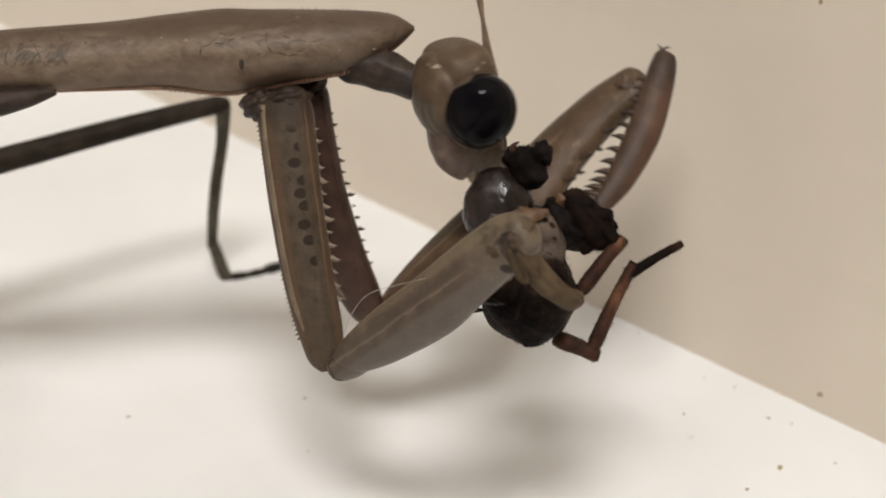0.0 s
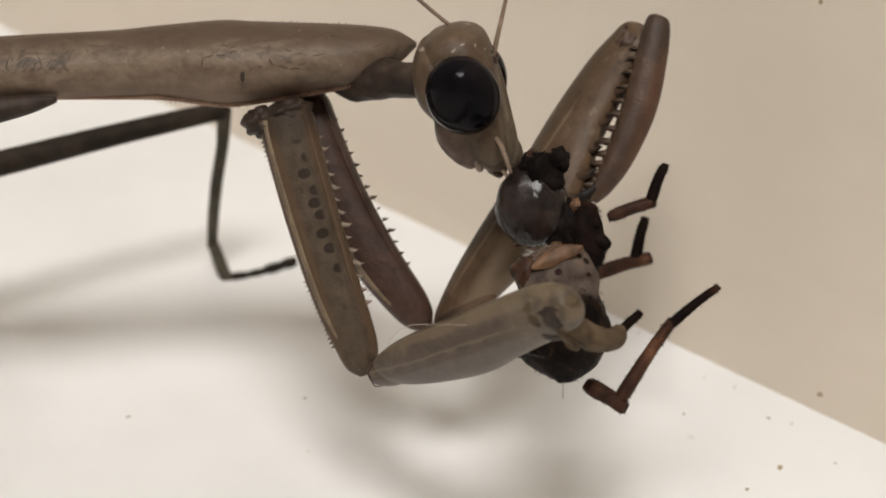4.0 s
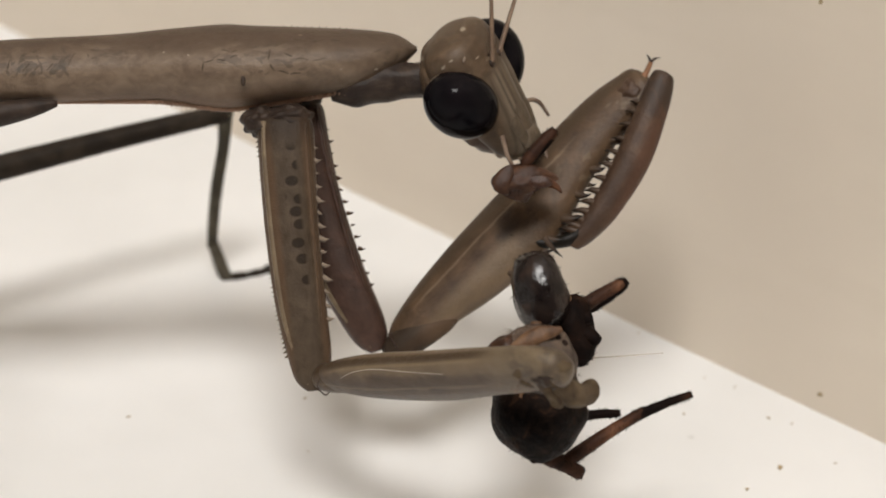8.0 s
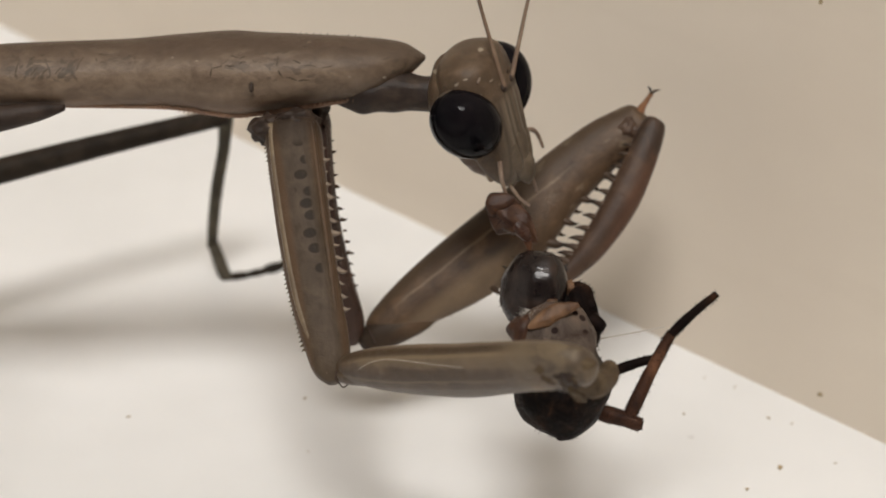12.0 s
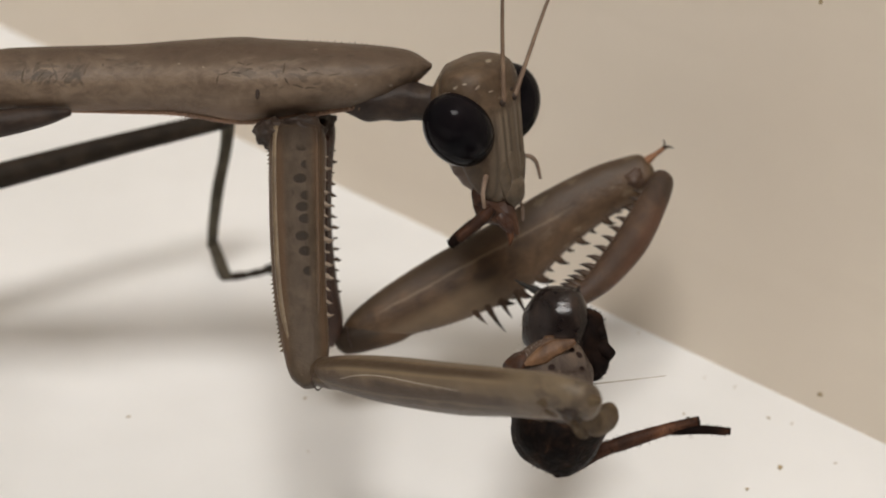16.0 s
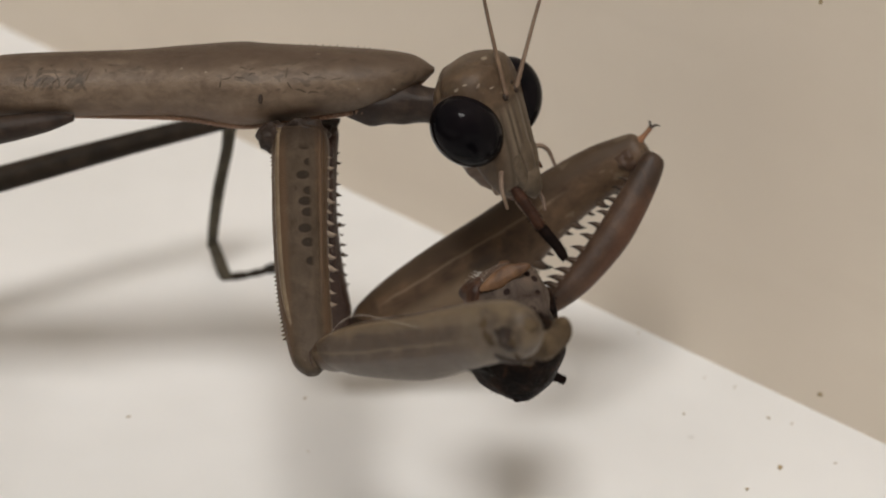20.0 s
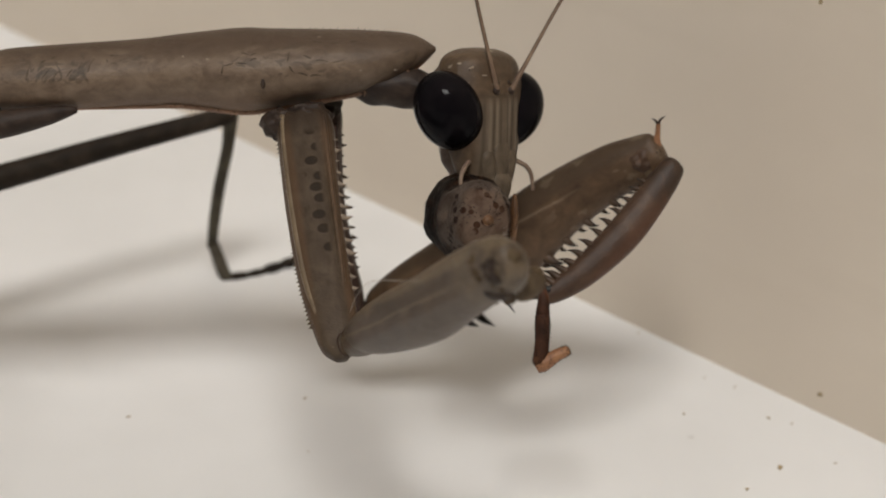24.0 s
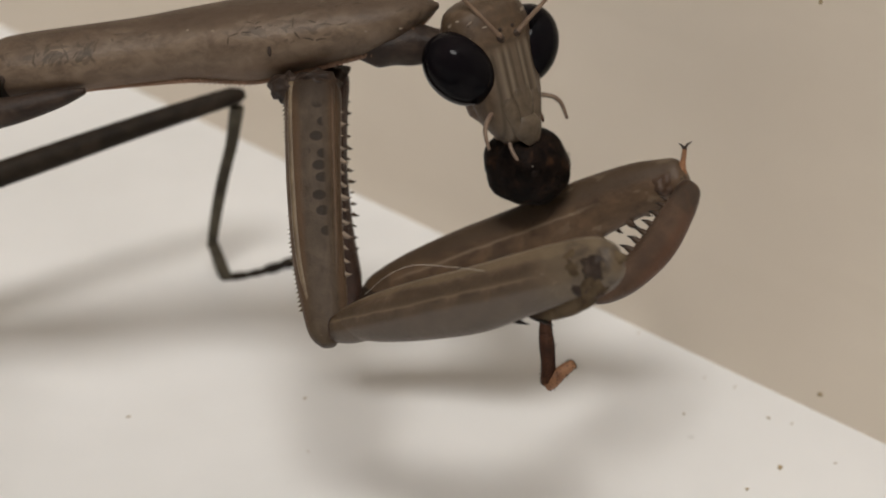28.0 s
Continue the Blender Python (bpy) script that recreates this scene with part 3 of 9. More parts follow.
def build_femur(name, length, half, material, label, near):
    k = length / 600
    ob = part(name, loft([(-6 * k, 0, 0, 18, 14), (20 * k, 0, 0, half * 0.5, 24), (90 * k, -3, 0, half * 0.76, 32), (190 * k, -6 if near else -11, 0, half * (0.93 if near else 1.0), 36),
                          (310 * k, -8 if near else -13, 0, half * (1.0 if near else 1.07), 36), (420 * k, 0 if near else 6, 0, half * (0.94 if near else 0.88), 33), (520 * k, 5 if near else 12, 0, half * (0.88 if near else 0.74), 31),
                          (575 * k, 4, 0, half * (0.82 if near else 0.70), 29), (605 * k, 4, 0, half * (0.56 if near else 0.56), 24), (616 * k, 4, 0, half * 0.28, 10)], 60, 32, 2.3, 0.15),
              material, mantis, label)
    first = None
    below = smooth_rows([(250 * k, -half * 1.17), (330 * k, -half * 1.2), (430 * k, -half * 0.8), (540 * k, -half * 0.5)], 40)
    for i, (x, y) in enumerate([] if near else below[::3]):
        size = (0.75 + 0.45 * (i % 2)) * (1.1 if i < 6 else 0.8)
        m = thorn(x, y + 5, 10 if i % 2 else -8, -58 + 6 * math.sin(i * 1.7), size, 8 if i % 2 else -8)
        if first is None:
            first = part("spine", spine_mesh(26, 9), M_SPINE_SMALL, ob)
            first.matrix_basis = m
        else:
            again(first, m, ob)
    for i, x in enumerate((350, 395) if near else (215, 240, 268, 300)):
        long_spine = part("long_spine", spine_mesh((54 + 8 * i) if near else (50, 78, 62, 70)[i], 9), M_SPINE if near else M_LONG_SPINE, ob)
        long_spine.matrix_basis = thorn(x * k, -half * (0.9 if near else 1.02) + 10, -14 if near else 14, (-34 if near else -84) - 5 * i, 1.0, 6)
    rng = random.Random(8)
    crest = [half / 67 * np.interp(x, [90, 190, 310, 420], [45, 54, 57, 56]) for x in np.arange(90, 430, 10)]
    part("edge_teeth", teeth([((x * k, y - 3, 0), (x * k + 2, y + rng.uniform(1.5, 4), 0), 3)
                              for x, y in zip(np.arange(90, 430, 10), crest)]), material, ob)
    if not near:
        low = [-half * np.interp(x, [60, 90, 190, 280], [0.66, 0.8, 1.14, 1.24]) for x in np.arange(60, 250, 13)]
        part("lower_teeth", teeth([((x * k, y + 3, 6), (x * k + 3, y - rng.uniform(3, 7), 7), 4) for x, y in zip(np.arange(60, 250, 13), low)]), material, ob)
    part("trochanter", loft([(-30, -4, 0, 8, 10), (-20, -5, 0, 22, 22), (20, -8, 0, 28, 26), (70, -17, 0, 18, 20), (105, -24, 0, 5, 8)] if near else
         [(-34, -6, 0, 8, 10), (-22, -8, 0, 24, 24), (20, -14, 0, 32, 28), (80, -34, 0, 24, 22), (125, -48, 0, 5, 8)], 18, 18), material if near else M_COXA, ob)
    part("knee_lobe", ball((26, 23, 16), (575 * k, 2, 18), lump=0.3), M_JOINT if near else M_TIBIA, ob, "dark knee lobe" if near else "")
    if not near:
        part("knee_joint", ball((10, 9, 10), (604 * k, 2, 12), lump=0.3), M_JOINT, ob, "dark knee joint")
    # the joint with the coxa: a dark crease round the trochanter
    for x, y0, y1 in ((-4, -30, 18),):
        part("joint_crease", pipe([(x - 8, y0, 4), (x - 2, y0 * 0.6, 27), (x, (y0 + y1) / 2, 33 if x > 0 else 30), (x + 4, y1 * 0.7, 26), (x + 10, y1, 4)], [0.6, 1.3, 1.3, 1.2, 0.5], 6, 6), M_COXA_FAR, ob)
    if near:
        part("knee_flap", loft([(-40, 0, 0, 14, 6), (-10, 2, 0, 32, 17), (26, 2, 0, 28, 18), (56, 4, 0, 15, 12), (76, 4, 0, 3, 4)], 20, 18, 2.0, 0, 0.3), M_FLAP, ob, "tan pointed knee flap").matrix_basis = \
            pose(500 * UNIT, 8 * UNIT, 12 * UNIT, 0, 10, -4)
        part("knee_flap", loft([(-34, 0, 0, 10, 6), (-6, 0, 0, 20, 13), (18, -2, 0, 15, 11), (36, -6, 0, 3, 3)], 18, 16, 2.0, 0, 0.25), M_JOINT, ob, "dark lower knee flap").matrix_basis = \
            pose(496 * UNIT, -20 * UNIT, 14 * UNIT, 0, 6, -24)
        part("knee_hair", bristles([(440, 4, 0, 40, 32), (490, 4, 0, 42, 32), (540, 4, 0, 30, 24)], 140, 9, 17), M_PALP, ob)
    return ob


def build_tibia(name, material, label, claw):
    s, long = 1, 1.1 if claw else 0.6
    f = 1.0 if claw else 0.68
    ob = part(name, loft([(-24, 6 * s, 0, 10 * f, 9 * f), (-12, 8 * s, 0, 22 * f, 20 * f), (44 * long, 14 * s, 0, 29 * f, 25 * f), (130 * long, 19 * s, 0, 32 * f, 27 * f), (220 * long, 10 * s, 0, 27 * f, 23 * f),
                          (275 * long, -5 * s, 0, 20, 16), (300 * long, -12 * s, 0, 9, 9)], 36, 24, 2.2), material, mantis, label)
    first = None
    inner = smooth_rows([(40, -10), (130, -9), (220, -13), (275, -20)], 13)
    for i, (x, y) in enumerate(inner if claw else []):
        m = thorn(x * long, y * s, 4, -80 + 5 * math.sin(i), 0.62 + 0.03 * i)
        if first is None:
            first = part("spine", spine_mesh(34, 10), M_SPINE, ob)
            first.matrix_basis = m
        else:
            again(first, m, ob)
    if not claw:
        part("tibia_lobe", loft([(-30, 0, 0, 6, 6), (-16, 3, 0, 16, 14), (12, -2, 0, 18, 15), (30, 4, 0, 10, 10), (42, 7, 0, 3, 3)], 24, 20, 2.0, 0, 0.6), M_FLAP, ob).matrix_basis = \
            pose(22 * UNIT, 18 * UNIT, 12 * UNIT, 0, 0, 24)
        return ob
    part("claw", pipe([(292, -6 * s, 0), (322, -28 * s, 0), (346, -68 * s, 0), (356, -124 * s, 0)], [16, 13, 9, 1], 9, 5), M_SPINE, ob, "long dark hooked claw")
    return ob


pronotum = build_pronotum()
near_coxa = build_coxa("coxa", M_COXA, "brown coxa with a row of dark spots", M_PALE_SPINE, 0.56, 40, 0)
far_coxa = build_coxa("coxa", M_COXA_FAR, "dark reddish brown inner coxa", M_SPINE_SMALL, 0.4, 42, 12)
far_coxa.scale = (0.97, 1, 1)
near_femur = build_femur("femur", 548, 53, M_FEMUR, "smooth grey-brown femur", True)
far_femur = build_femur("femur", 640, 67, M_FEMUR_FAR, "broad brown femur with black-tipped spines", False)
near_tibia = build_tibia("tibia", M_FLAP, "folded dark brown tibia", False)
far_tibia = build_tibia("tibia", M_TIBIA, "reddish brown tibia with a comb of spines", True)
far_tarsus = part("tarsus", pipe([(-16, -3, 0), (0, 0, 0), (12, 1, 0), (30, 3, 0)], [10, 7, 5, 4.5], 8, 4), M_TARSUS, mantis, "small orange foot with two claws")
part("foot_claw", pipe([(28, 3, 0), (35, 9, 0), (38, 17, 3)], [3, 2.4, 0.6], 6, 4), M_JOINT, far_tarsus)
part("foot_claw", pipe([(28, 3, 0), (39, 1, 0), (46, -7, -3)], [3, 2.4, 0.6], 6, 4), M_JOINT, far_tarsus)
neck = part("neck", loft([(-60, -8, 0, 24, 32), (-20, -4, 0, 37, 40), (30, 2, 0, 38, 40), (80, 4, 0, 32, 36), (130, 4, 0, 30, 34), (170, 0, 0, 26, 28)], 28, 26, 2.0, 0, 0.12),
            M_NECK, mantis, "dark wrinkled neck")


def build_head():
    # The head's own space: x to its left eye, y to the vertex, z out of the face.
    bm = bmesh.new()
    rows = smooth_rows([(101, 0, -20, 14, 8), (97, 0, -20, 46, 32), (80, 0, -18, 76, 54), (40, 0, -16, 88, 62), (0, 0, -12, 84, 62), (-40, 0, -6, 76, 57),
                        (-85, 0, 0, 71, 51), (-125, 0, 5, 62, 42), (-152, 0, 9, 50, 33), (-170, 0, 11, 34, 22), (-178, 0, 12, 13, 9)], 52)
    rings = []
    for y, cx, cz, w, d in rows:
        ring = []
        for k in range(44):
            a = 2 * math.pi * k / 44
            c, s = math.cos(a), math.sin(a)
            groove = 0.0
            if s > 0:
                groove = 3.0 * math.cos(c * w * 0.19) * s * max(0.0, min(1.0, (26 - y) / 40)) * max(0.0, min(1.0, (y + 150) / 40))
            ring.append(bm.verts.new(((cx + w * math.copysign(abs(c) ** 0.9, c)) * UNIT, y * UNIT, (cz + d * math.copysign(abs(s) ** 0.8, s) + groove) * UNIT)))
        rings.append(ring)
    for a, b in zip(rings, rings[1:]):
        for k in range(44):
            bm.faces.new((a[k], b[k], b[(k + 1) % 44], a[(k + 1) % 44]))
    bm.faces.new(rings[0])
    bm.faces.new(rings[-1][::-1])
    bmesh.ops.recalc_face_normals(bm, faces=bm.faces)
    ob = part("head", bm, M_HEAD, mantis, "triangular grey-brown head")
    for s in (-1, 1):
        e = part("eye", ball((60, 79, 66), segs=48, rings=32), M_EYE, ob, "large glossy black eye")
        e.matrix_basis = pose(s * 82 * UNIT, -14 * UNIT, -14 * UNIT, 0, s * 12, -s * 34)
        part("eye_rim", ball((55, 81, 54), segs=32, rings=20), M_FACE, ob).matrix_basis = pose(s * 72 * UNIT, -15 * UNIT, -23 * UNIT, 0, s * 12, -s * 34)
        part("ocellus", ball((5, 4, 3), (s * 15, 40, 45)), M_JOINT, ob)
        part("antenna_socket", ball((9, 8, 6), (s * 20, 25, 46)), M_JOINT, ob)
        part("cheek", loft([(-30, 0, 0, 8, 8), (-10, 0, 0, 17, 13), (30, 0, 0, 15, 13), (62, 0, 0, 6, 6)], 16, 16), M_FACE, ob).matrix_basis = \
            pose(s * 28 * UNIT, -106 * UNIT, 38 * UNIT, 0, 0, -90 - s * 10)
        part("palp", pipe([(s * 38, -104, 14), (s * 62, -106, 24), (s * 84, -116, 32)], [4.8, 4.6, 4.4], 8, 5), M_PALP, ob, "pale jointed palp")
        part("palp", pipe([(s * 83, -115, 32), (s * 96, -132, 36), (s * 99, -164, 40)], [4.6, 4.2, 3.0], 8, 5), M_PALP, ob, "pale jointed palp")
        part("palp", pipe([(s * 20, -160, 10), (s * 34, -178, 22), (s * 36, -200, 34), (s * 22, -222, 42)], [4, 3.6, 3.2, 2.4], 8, 5), M_PALP, ob, "pale jointed palp")
        part("maxilla", loft([(-56, 0, 0, 8, 8), (-30, 2, 0, 17, 14), (20, 3, 0, 18, 15), (52, 0, 0, 11, 10), (64, 0, 0, 4, 4)], 18, 14), M_PALP, ob, "pinkish lower jaw lobe").matrix_basis = \
            pose(s * 17 * UNIT, -104 * UNIT, -14 * UNIT, 0, 8, -90 + s * 6)
    for x, y, w, turn in ((-62, 66, 11, 20), (-22, 84, 9, 0), (34, 78, 6, 0), (-74, 34, 15, 52)):
        z = 56 * math.sqrt(max(0.0, 1 - (x / 96) ** 2 - (max(0, y - 40) / 64) ** 2)) - 12
        part("pale_mark", ball((w, 2.6, 2.4), (0, 0, 0), 14, 8, 0.3), M_PALE_SPINE, ob, "pale fleck").matrix_basis = pose(x * UNIT, y * UNIT, z * UNIT, 0, 0, turn)
    part("lip_line", pipe([(-26, -138, 44), (-12, -132, 51), (12, -132, 51), (26, -138, 44)], [1, 1.6, 1.6, 1], 6, 8), M_JOINT, ob)
    part("labrum", ball((29, 32, 14), (0, -152, 44), lump=0.1), M_FACE, ob, "rounded upper lip")
    part("clypeus", loft([(-40, 0, 0, 14, 5), (-10, 0, 0, 19, 7), (18, 0, 0, 20, 6), (34, 0, 0, 10, 3)], 18, 18, 2.6), M_FACE, ob, "pale lower face plate").matrix_basis = \
        pose(0, -100 * UNIT, 47 * UNIT, 0, 0, 90)
    part("mandible", ball((34, 25, 20), (0, -162, 8), lump=0.2), M_MOUTH, ob, "dark red jaws")
    part("back_of_head", ball((80, 84, 56), (0, 8, -52), lump=0.06), M_HEAD, ob)
    part("throat", ball((60, 90, 50), (0, -66, -38), 30, 22, 0.14), M_THROAT, ob, "pinkish wrinkled throat")
    return ob


head = build_head()
head.scale = (0.95, 0.95, 0.95)


def build_antenna():
    return part("antenna", pipe([(0, 0, 0), (60, 2, 0), (200, 4, 0), (420, -6, 0)], [5, 4, 3.2, 2], 7, 8), M_THREAD, mantis, "thin brown thread-like antenna")


antenna_near, antenna_far = build_antenna(), build_antenna()


def plane_leg(name, points, radii, material, label):
    """A still piece of leg, in drawing units of the plane."""
    ob = part(name, pipe(points, radii, 12, 8), material, mantis, label)
    ob.matrix_basis = PLANE
    return ob


# Far middle leg, standing on the ledge behind the body: the thigh is drawn from the knee, the shin from the ankle.
mid_femur = part("femur", pipe([(-10, 0, 0), (6, 0, 0), (40, -2, 0), (240, -3, 0), (460, 0, 0), (720, 4, 0)], [10, 17, 20, 23, 26, 27], 14, 8), M_LEG, mantis, "dark brown thigh of the middle leg")
mid_tibia = part("tibia", pipe([(-6, 0, 0), (60, 3, 0), (160, 3, 0), (260, -2, 0), (330, 0, 0), (352, 0, 0)], [11, 12, 13, 13, 15, 15], 12, 8), M_LEG_PALE, mantis, "thin grey-brown shin of the middle leg")
foot = plane_leg("tarsus", [(-500, 8, -858), (-478, -56, -882), (-466, -66, -884)], [13, 14, 13], M_LEG_PALE, "dark jointed foot on the ledge")
for k, (x, y, z, dx, dy, r) in enumerate(((-474, -66, -884, 44, 6, 14), (-430, -60, -896, 34, 8, 13), (-396, -50, -906, 34, 12, 14), (-362, -38, -920, 36, 14, 13))):
    plane_leg("tarsus", [(x, y, z), (x + dx * 0.5, y + dy * 0.4, z - 5), (x + dx, y + dy, z - 10)], [r * 0.7, r, r * 0.8], M_LEG, "dark jointed foot on the ledge").parent = mantis
# Near middle leg, out to the side of the body.
plane_leg("femur", [(-1000, 120, 40), (-1010, 260, 330), (-960, 330, 560)], [25, 25, 18], M_LEG, "dark brown thigh of the near middle leg")
plane_leg("tibia", [(-960, 330, 560), (-930, 0, 420), (-880, -390, 190), (-860, -545, 90)], [15, 13, 13, 12], M_LEG, "thin dark shin of the near middle leg")


def build_thorax():
    """Hind part of the body behind the pronotum, drawn in the pronotum's space."""
    ob = part("thorax", loft([(-430, 0, 0, 30, 34), (-480, 2, 0, 50, 56), (-560, -8, 0, 62, 70), (-760, -20, 0, 78, 88), (-1000, -30, 0, 84, 96),
                              (-1400, -60, 0, 90, 110), (-1800, -110, 0, 70, 90), (-2100, -150, 0, 30, 40), (-2160, -155, 0, 5, 6)], 50, 26), M_LEG, mantis, "dark thorax and abdomen")
    part("wing", loft([(-480, 40, 20, 8, 20), (-560, 48, 26, 20, 50), (-900, 44, 26, 24, 80), (-1500, 10, 20, 24, 96), (-2150, -110, 10, 10, 40)], 40, 18), M_PRONOTUM, ob, "folded brown wing")
    part("coxa", loft([(-330, -40, 40, 6, 6), (-380, -50, 46, 18, 18), (-470, -66, 50, 26, 26), (-560, -70, 40, 30, 30)], 20, 16), M_JOINT, ob, "dark hip of the middle leg")
    return ob


thorax = build_thorax()


# ---- spider ----
spider = tagged(new("spider"), "dark spider with russet legs, half eaten in the mantis's grip", "spider")
spider.location = STAND


AB_ROWS = [(-8, 0, 0, 10, 10), (0, 2, 0, 36, 32), (14, 2, 0, 54, 46), (44, 0, 0, 66, 56), (84, 0, 0, 70, 62), (130, 0, 0, 78, 72), (165, 0, 0, 75, 70), (195, 0, 0, 54, 50), (216, 0, 0, 24, 22), (224, 0, 0, 4, 4)]
spider_abdomen = part("abdomen", loft(AB_ROWS, 40, 34, 2.0, 0, 0.12), M_ABDOMEN, spider, "round hairy abdomen, tan with black end")
part("hair", bristles(AB_ROWS, 520, 6, 4, 0.9), M_HAIR, spider_abdomen)
part("white_hair", bristles([(0, -22, 6, 16, 20), (20, -34, 8, 20, 26), (44, -40, 8, 14, 24)], 160, 16, 5, 0.8), M_PALE_HAIR, spider_abdomen, "tuft of white hair")
part("stalk", pipe([(-12, 4, 0), (8, 2, 0), (26, 0, 0)], [9, 13, 18], 12, 5), M_STALK, spider_abdomen, "orange-brown stalk")
part("torn_lobe", loft([(-30, 0, 0, 8, 8), (-18, 2, 0, 26, 22), (10, 0, 0, 28, 24), (34, -3, 0, 10, 10)], 24, 20, 2.0, 0, 0.35), M_FLESH, spider_abdomen, "dark brown torn lobe").matrix_basis = pose(40 * UNIT, -46 * UNIT, 18 * UNIT, 0, 0, 8)
part("torn_flap", loft([(-48, 0, 0, 3, 3), (-30, 2, 0, 10, 6), (10, 4, 0, 15, 7), (44, 0, 0, 4, 3)], 24, 16, 2.0, 0, 0.3), M_STALK, spider_abdomen, "orange torn skin flap").matrix_basis = pose(22 * UNIT, 2 * UNIT, 52 * UNIT, 0, 0, 108)
part("pale_patch", ball((13, 8, 5), (112, -26, 62), 14, 10, 0.4), M_STALK, spider_abdomen, "orange patch on the abdomen")
part("spinneret", pipe([(206, -10, 0), (217, -12, 4), (223, -13, 6)], [11, 9, 4], 8, 3), M_BLACK, spider_abdomen)
CA_ROWS = [(-4, 0, 0, 12, 10), (6, 2, 0, 38, 30), (36, 0, 0, 54, 42), (72, -2, 0, 61, 46), (108, 0, 0, 52, 40), (132, 0, 0, 28, 22), (140, 0, 0, 6, 6)]
carapace = part("carapace", loft(CA_ROWS, 30, 30, 2.0, 0, 0.12), M_CARAPACE, spider, "glossy dark grey carapace")
part("hair", bristles(CA_ROWS, 220, 8, 6, 0.9), M_HAIR, carapace)
jaws = part("chelicera", loft([(-32, -6, 8, 7, 8), (-24, -10, 8, 22, 20), (-6, -8, 6, 28, 24), (24, 0, 2, 30, 24), (44, 2, 0, 10, 10)], 28, 24, 2.0, 0, 0.5), M_BLACK, spider, "black hairy jaws of the spider")
part("fang", pipe([(-24, -22, 14), (-36, -22, 18), (-42, -10, 18)], [7, 5, 1], 8, 4), M_MOUTH, jaws)
part("jaw_lobe", ball((20, 17, 16), (-14, 26, 8), 18, 14, 0.4), M_BLACK, jaws)
part("jaw_lobe", ball((14, 13, 12), (-22, -24, 12), 18, 14, 0.4), M_BLACK, jaws)
part("hair", bristles([(-32, -6, 8, 7, 8), (-24, -10, 8, 22, 20), (-6, -8, 6, 28, 24), (24, 0, 2, 30, 24)], 170, 10, 8, 0.9), M_HAIR, jaws)
for k in range(6):
    part("eye", ball((3.4, 3.4, 3), (8 + 9 * (k // 3), -12 + 12 * (k % 3), 27 + 4 * (k // 3)), 10, 8), M_BLACK, carapace)
rng = random.Random(21)
# Tiny droplets on the shell, coloured white to paint in their wet glints.
for k in range(18):
    a, x = rng.uniform(-1.0, 1.0), rng.uniform(10, 122)
    h = np.interp(x, [8, 36, 72, 104, 122], [34, 48, 54, 44, 22])
    part("droplet_glint", ball((1.9, 1.6, 1.3), (x, h * math.sin(a), h * 0.76 * math.cos(a)), 8, 6), M_DROP_GLINT, carapace)
BASE_ROWS = [(-62, 0, 0, 8, 8), (-46, 3, 0, 25, 24), (-14, -2, 0, 32, 30), (24, 3, 0, 31, 29), (50, 0, 0, 22, 22), (62, 0, 0, 6, 6)]
leg_bases = part("leg_base", loft(BASE_ROWS, 34, 24, 2.0, 0, 0.22), M_SPIDER_DARK, spider, "dark brown hairy leg bases")
for k, (x, y, z, turn, size) in enumerate(((-34, 12, 8, 30, 0.9), (4, 14, 10, 50, 1.0), (34, -2, 6, 20, 0.9))):
    stump = part("coxa", loft([(-20, 0, 0, 8, 8), (-6, 0, 0, 15, 15), (16, 1, 0, 13, 13), (30, 0, 0, 10, 10), (33, 0, 0, 5, 5)], 18, 14, 2.0, 0, 0.25), M_SPIDER_DARK, leg_bases)
    stump.matrix_basis = thorn(x, y, z, turn, size, 20)
part("torn_flesh", ball((15, 10, 8), (-50, -8, 12), 16, 12, 0.5), M_STALK, leg_bases, "orange torn flesh")
part("breast_plate", ball((50, 34, 28), (-18, -34, -2), 24, 18, 0.3), M_BLACK, leg_bases, "black underside of the spider")
part("hair", bristles(BASE_ROWS, 900, 7, 12, 0.9), M_HAIR, leg_bases)


def leg_piece(name, length, r0, r1, material, label="", seed=0, joint=0.6):
    rows = [(-6, 0, 0, r0 * 0.6, r0 * 0.6), (length * 0.15, 1, 0, r0, r0), (length * joint, 2, 0, (r0 + r1) / 2, (r0 + r1) / 2),
            (length * 0.95, 0, 0, r1, r1), (length + 4, 0, 0, r1 * 0.4, r1 * 0.4)]
    ob = part(name, loft(rows, 18, 12), material, spider, label)
    part("hair", bristles(rows, int(length * 3.2), 4.6, seed, 0.9), M_HAIR, ob)
    return ob


leg_a_upper = leg_piece("leg", 74, 15, 12, M_SPIDER_LEG, "russet hairy leg", 1)
leg_a_lower = leg_piece("leg", 166, 12.5, 9, M_SPIDER_LEG, "russet hairy leg", 2)
leg_a_foot = leg_piece("foot", 105, 8.5, 6.5, M_SPIDER_DARK, "dark hairy leg tip", 3)
leg_b_upper = leg_piece("leg", 112, 13, 11, M_SPIDER_LEG, "russet hairy leg", 4)
leg_b_lower = leg_piece("leg", 82, 11, 8, M_SPIDER_DARK, "dark hairy leg tip", 5)
leg_c_upper = leg_piece("leg", 78, 11, 10, M_SPIDER_LEG, "russet hairy leg", 6)
leg_c_lower = leg_piece("leg", 68, 10, 8, M_SPIDER_DARK, "dark hairy leg tip", 7)
leg_d = leg_piece("leg", 82, 9, 7, M_SPIDER_DARK, "short dark leg", 8)
leg_e_upper = leg_piece("leg", 92, 13, 12, M_SPIDER_LEG, "torn russet leg hanging from the foreleg", 9)
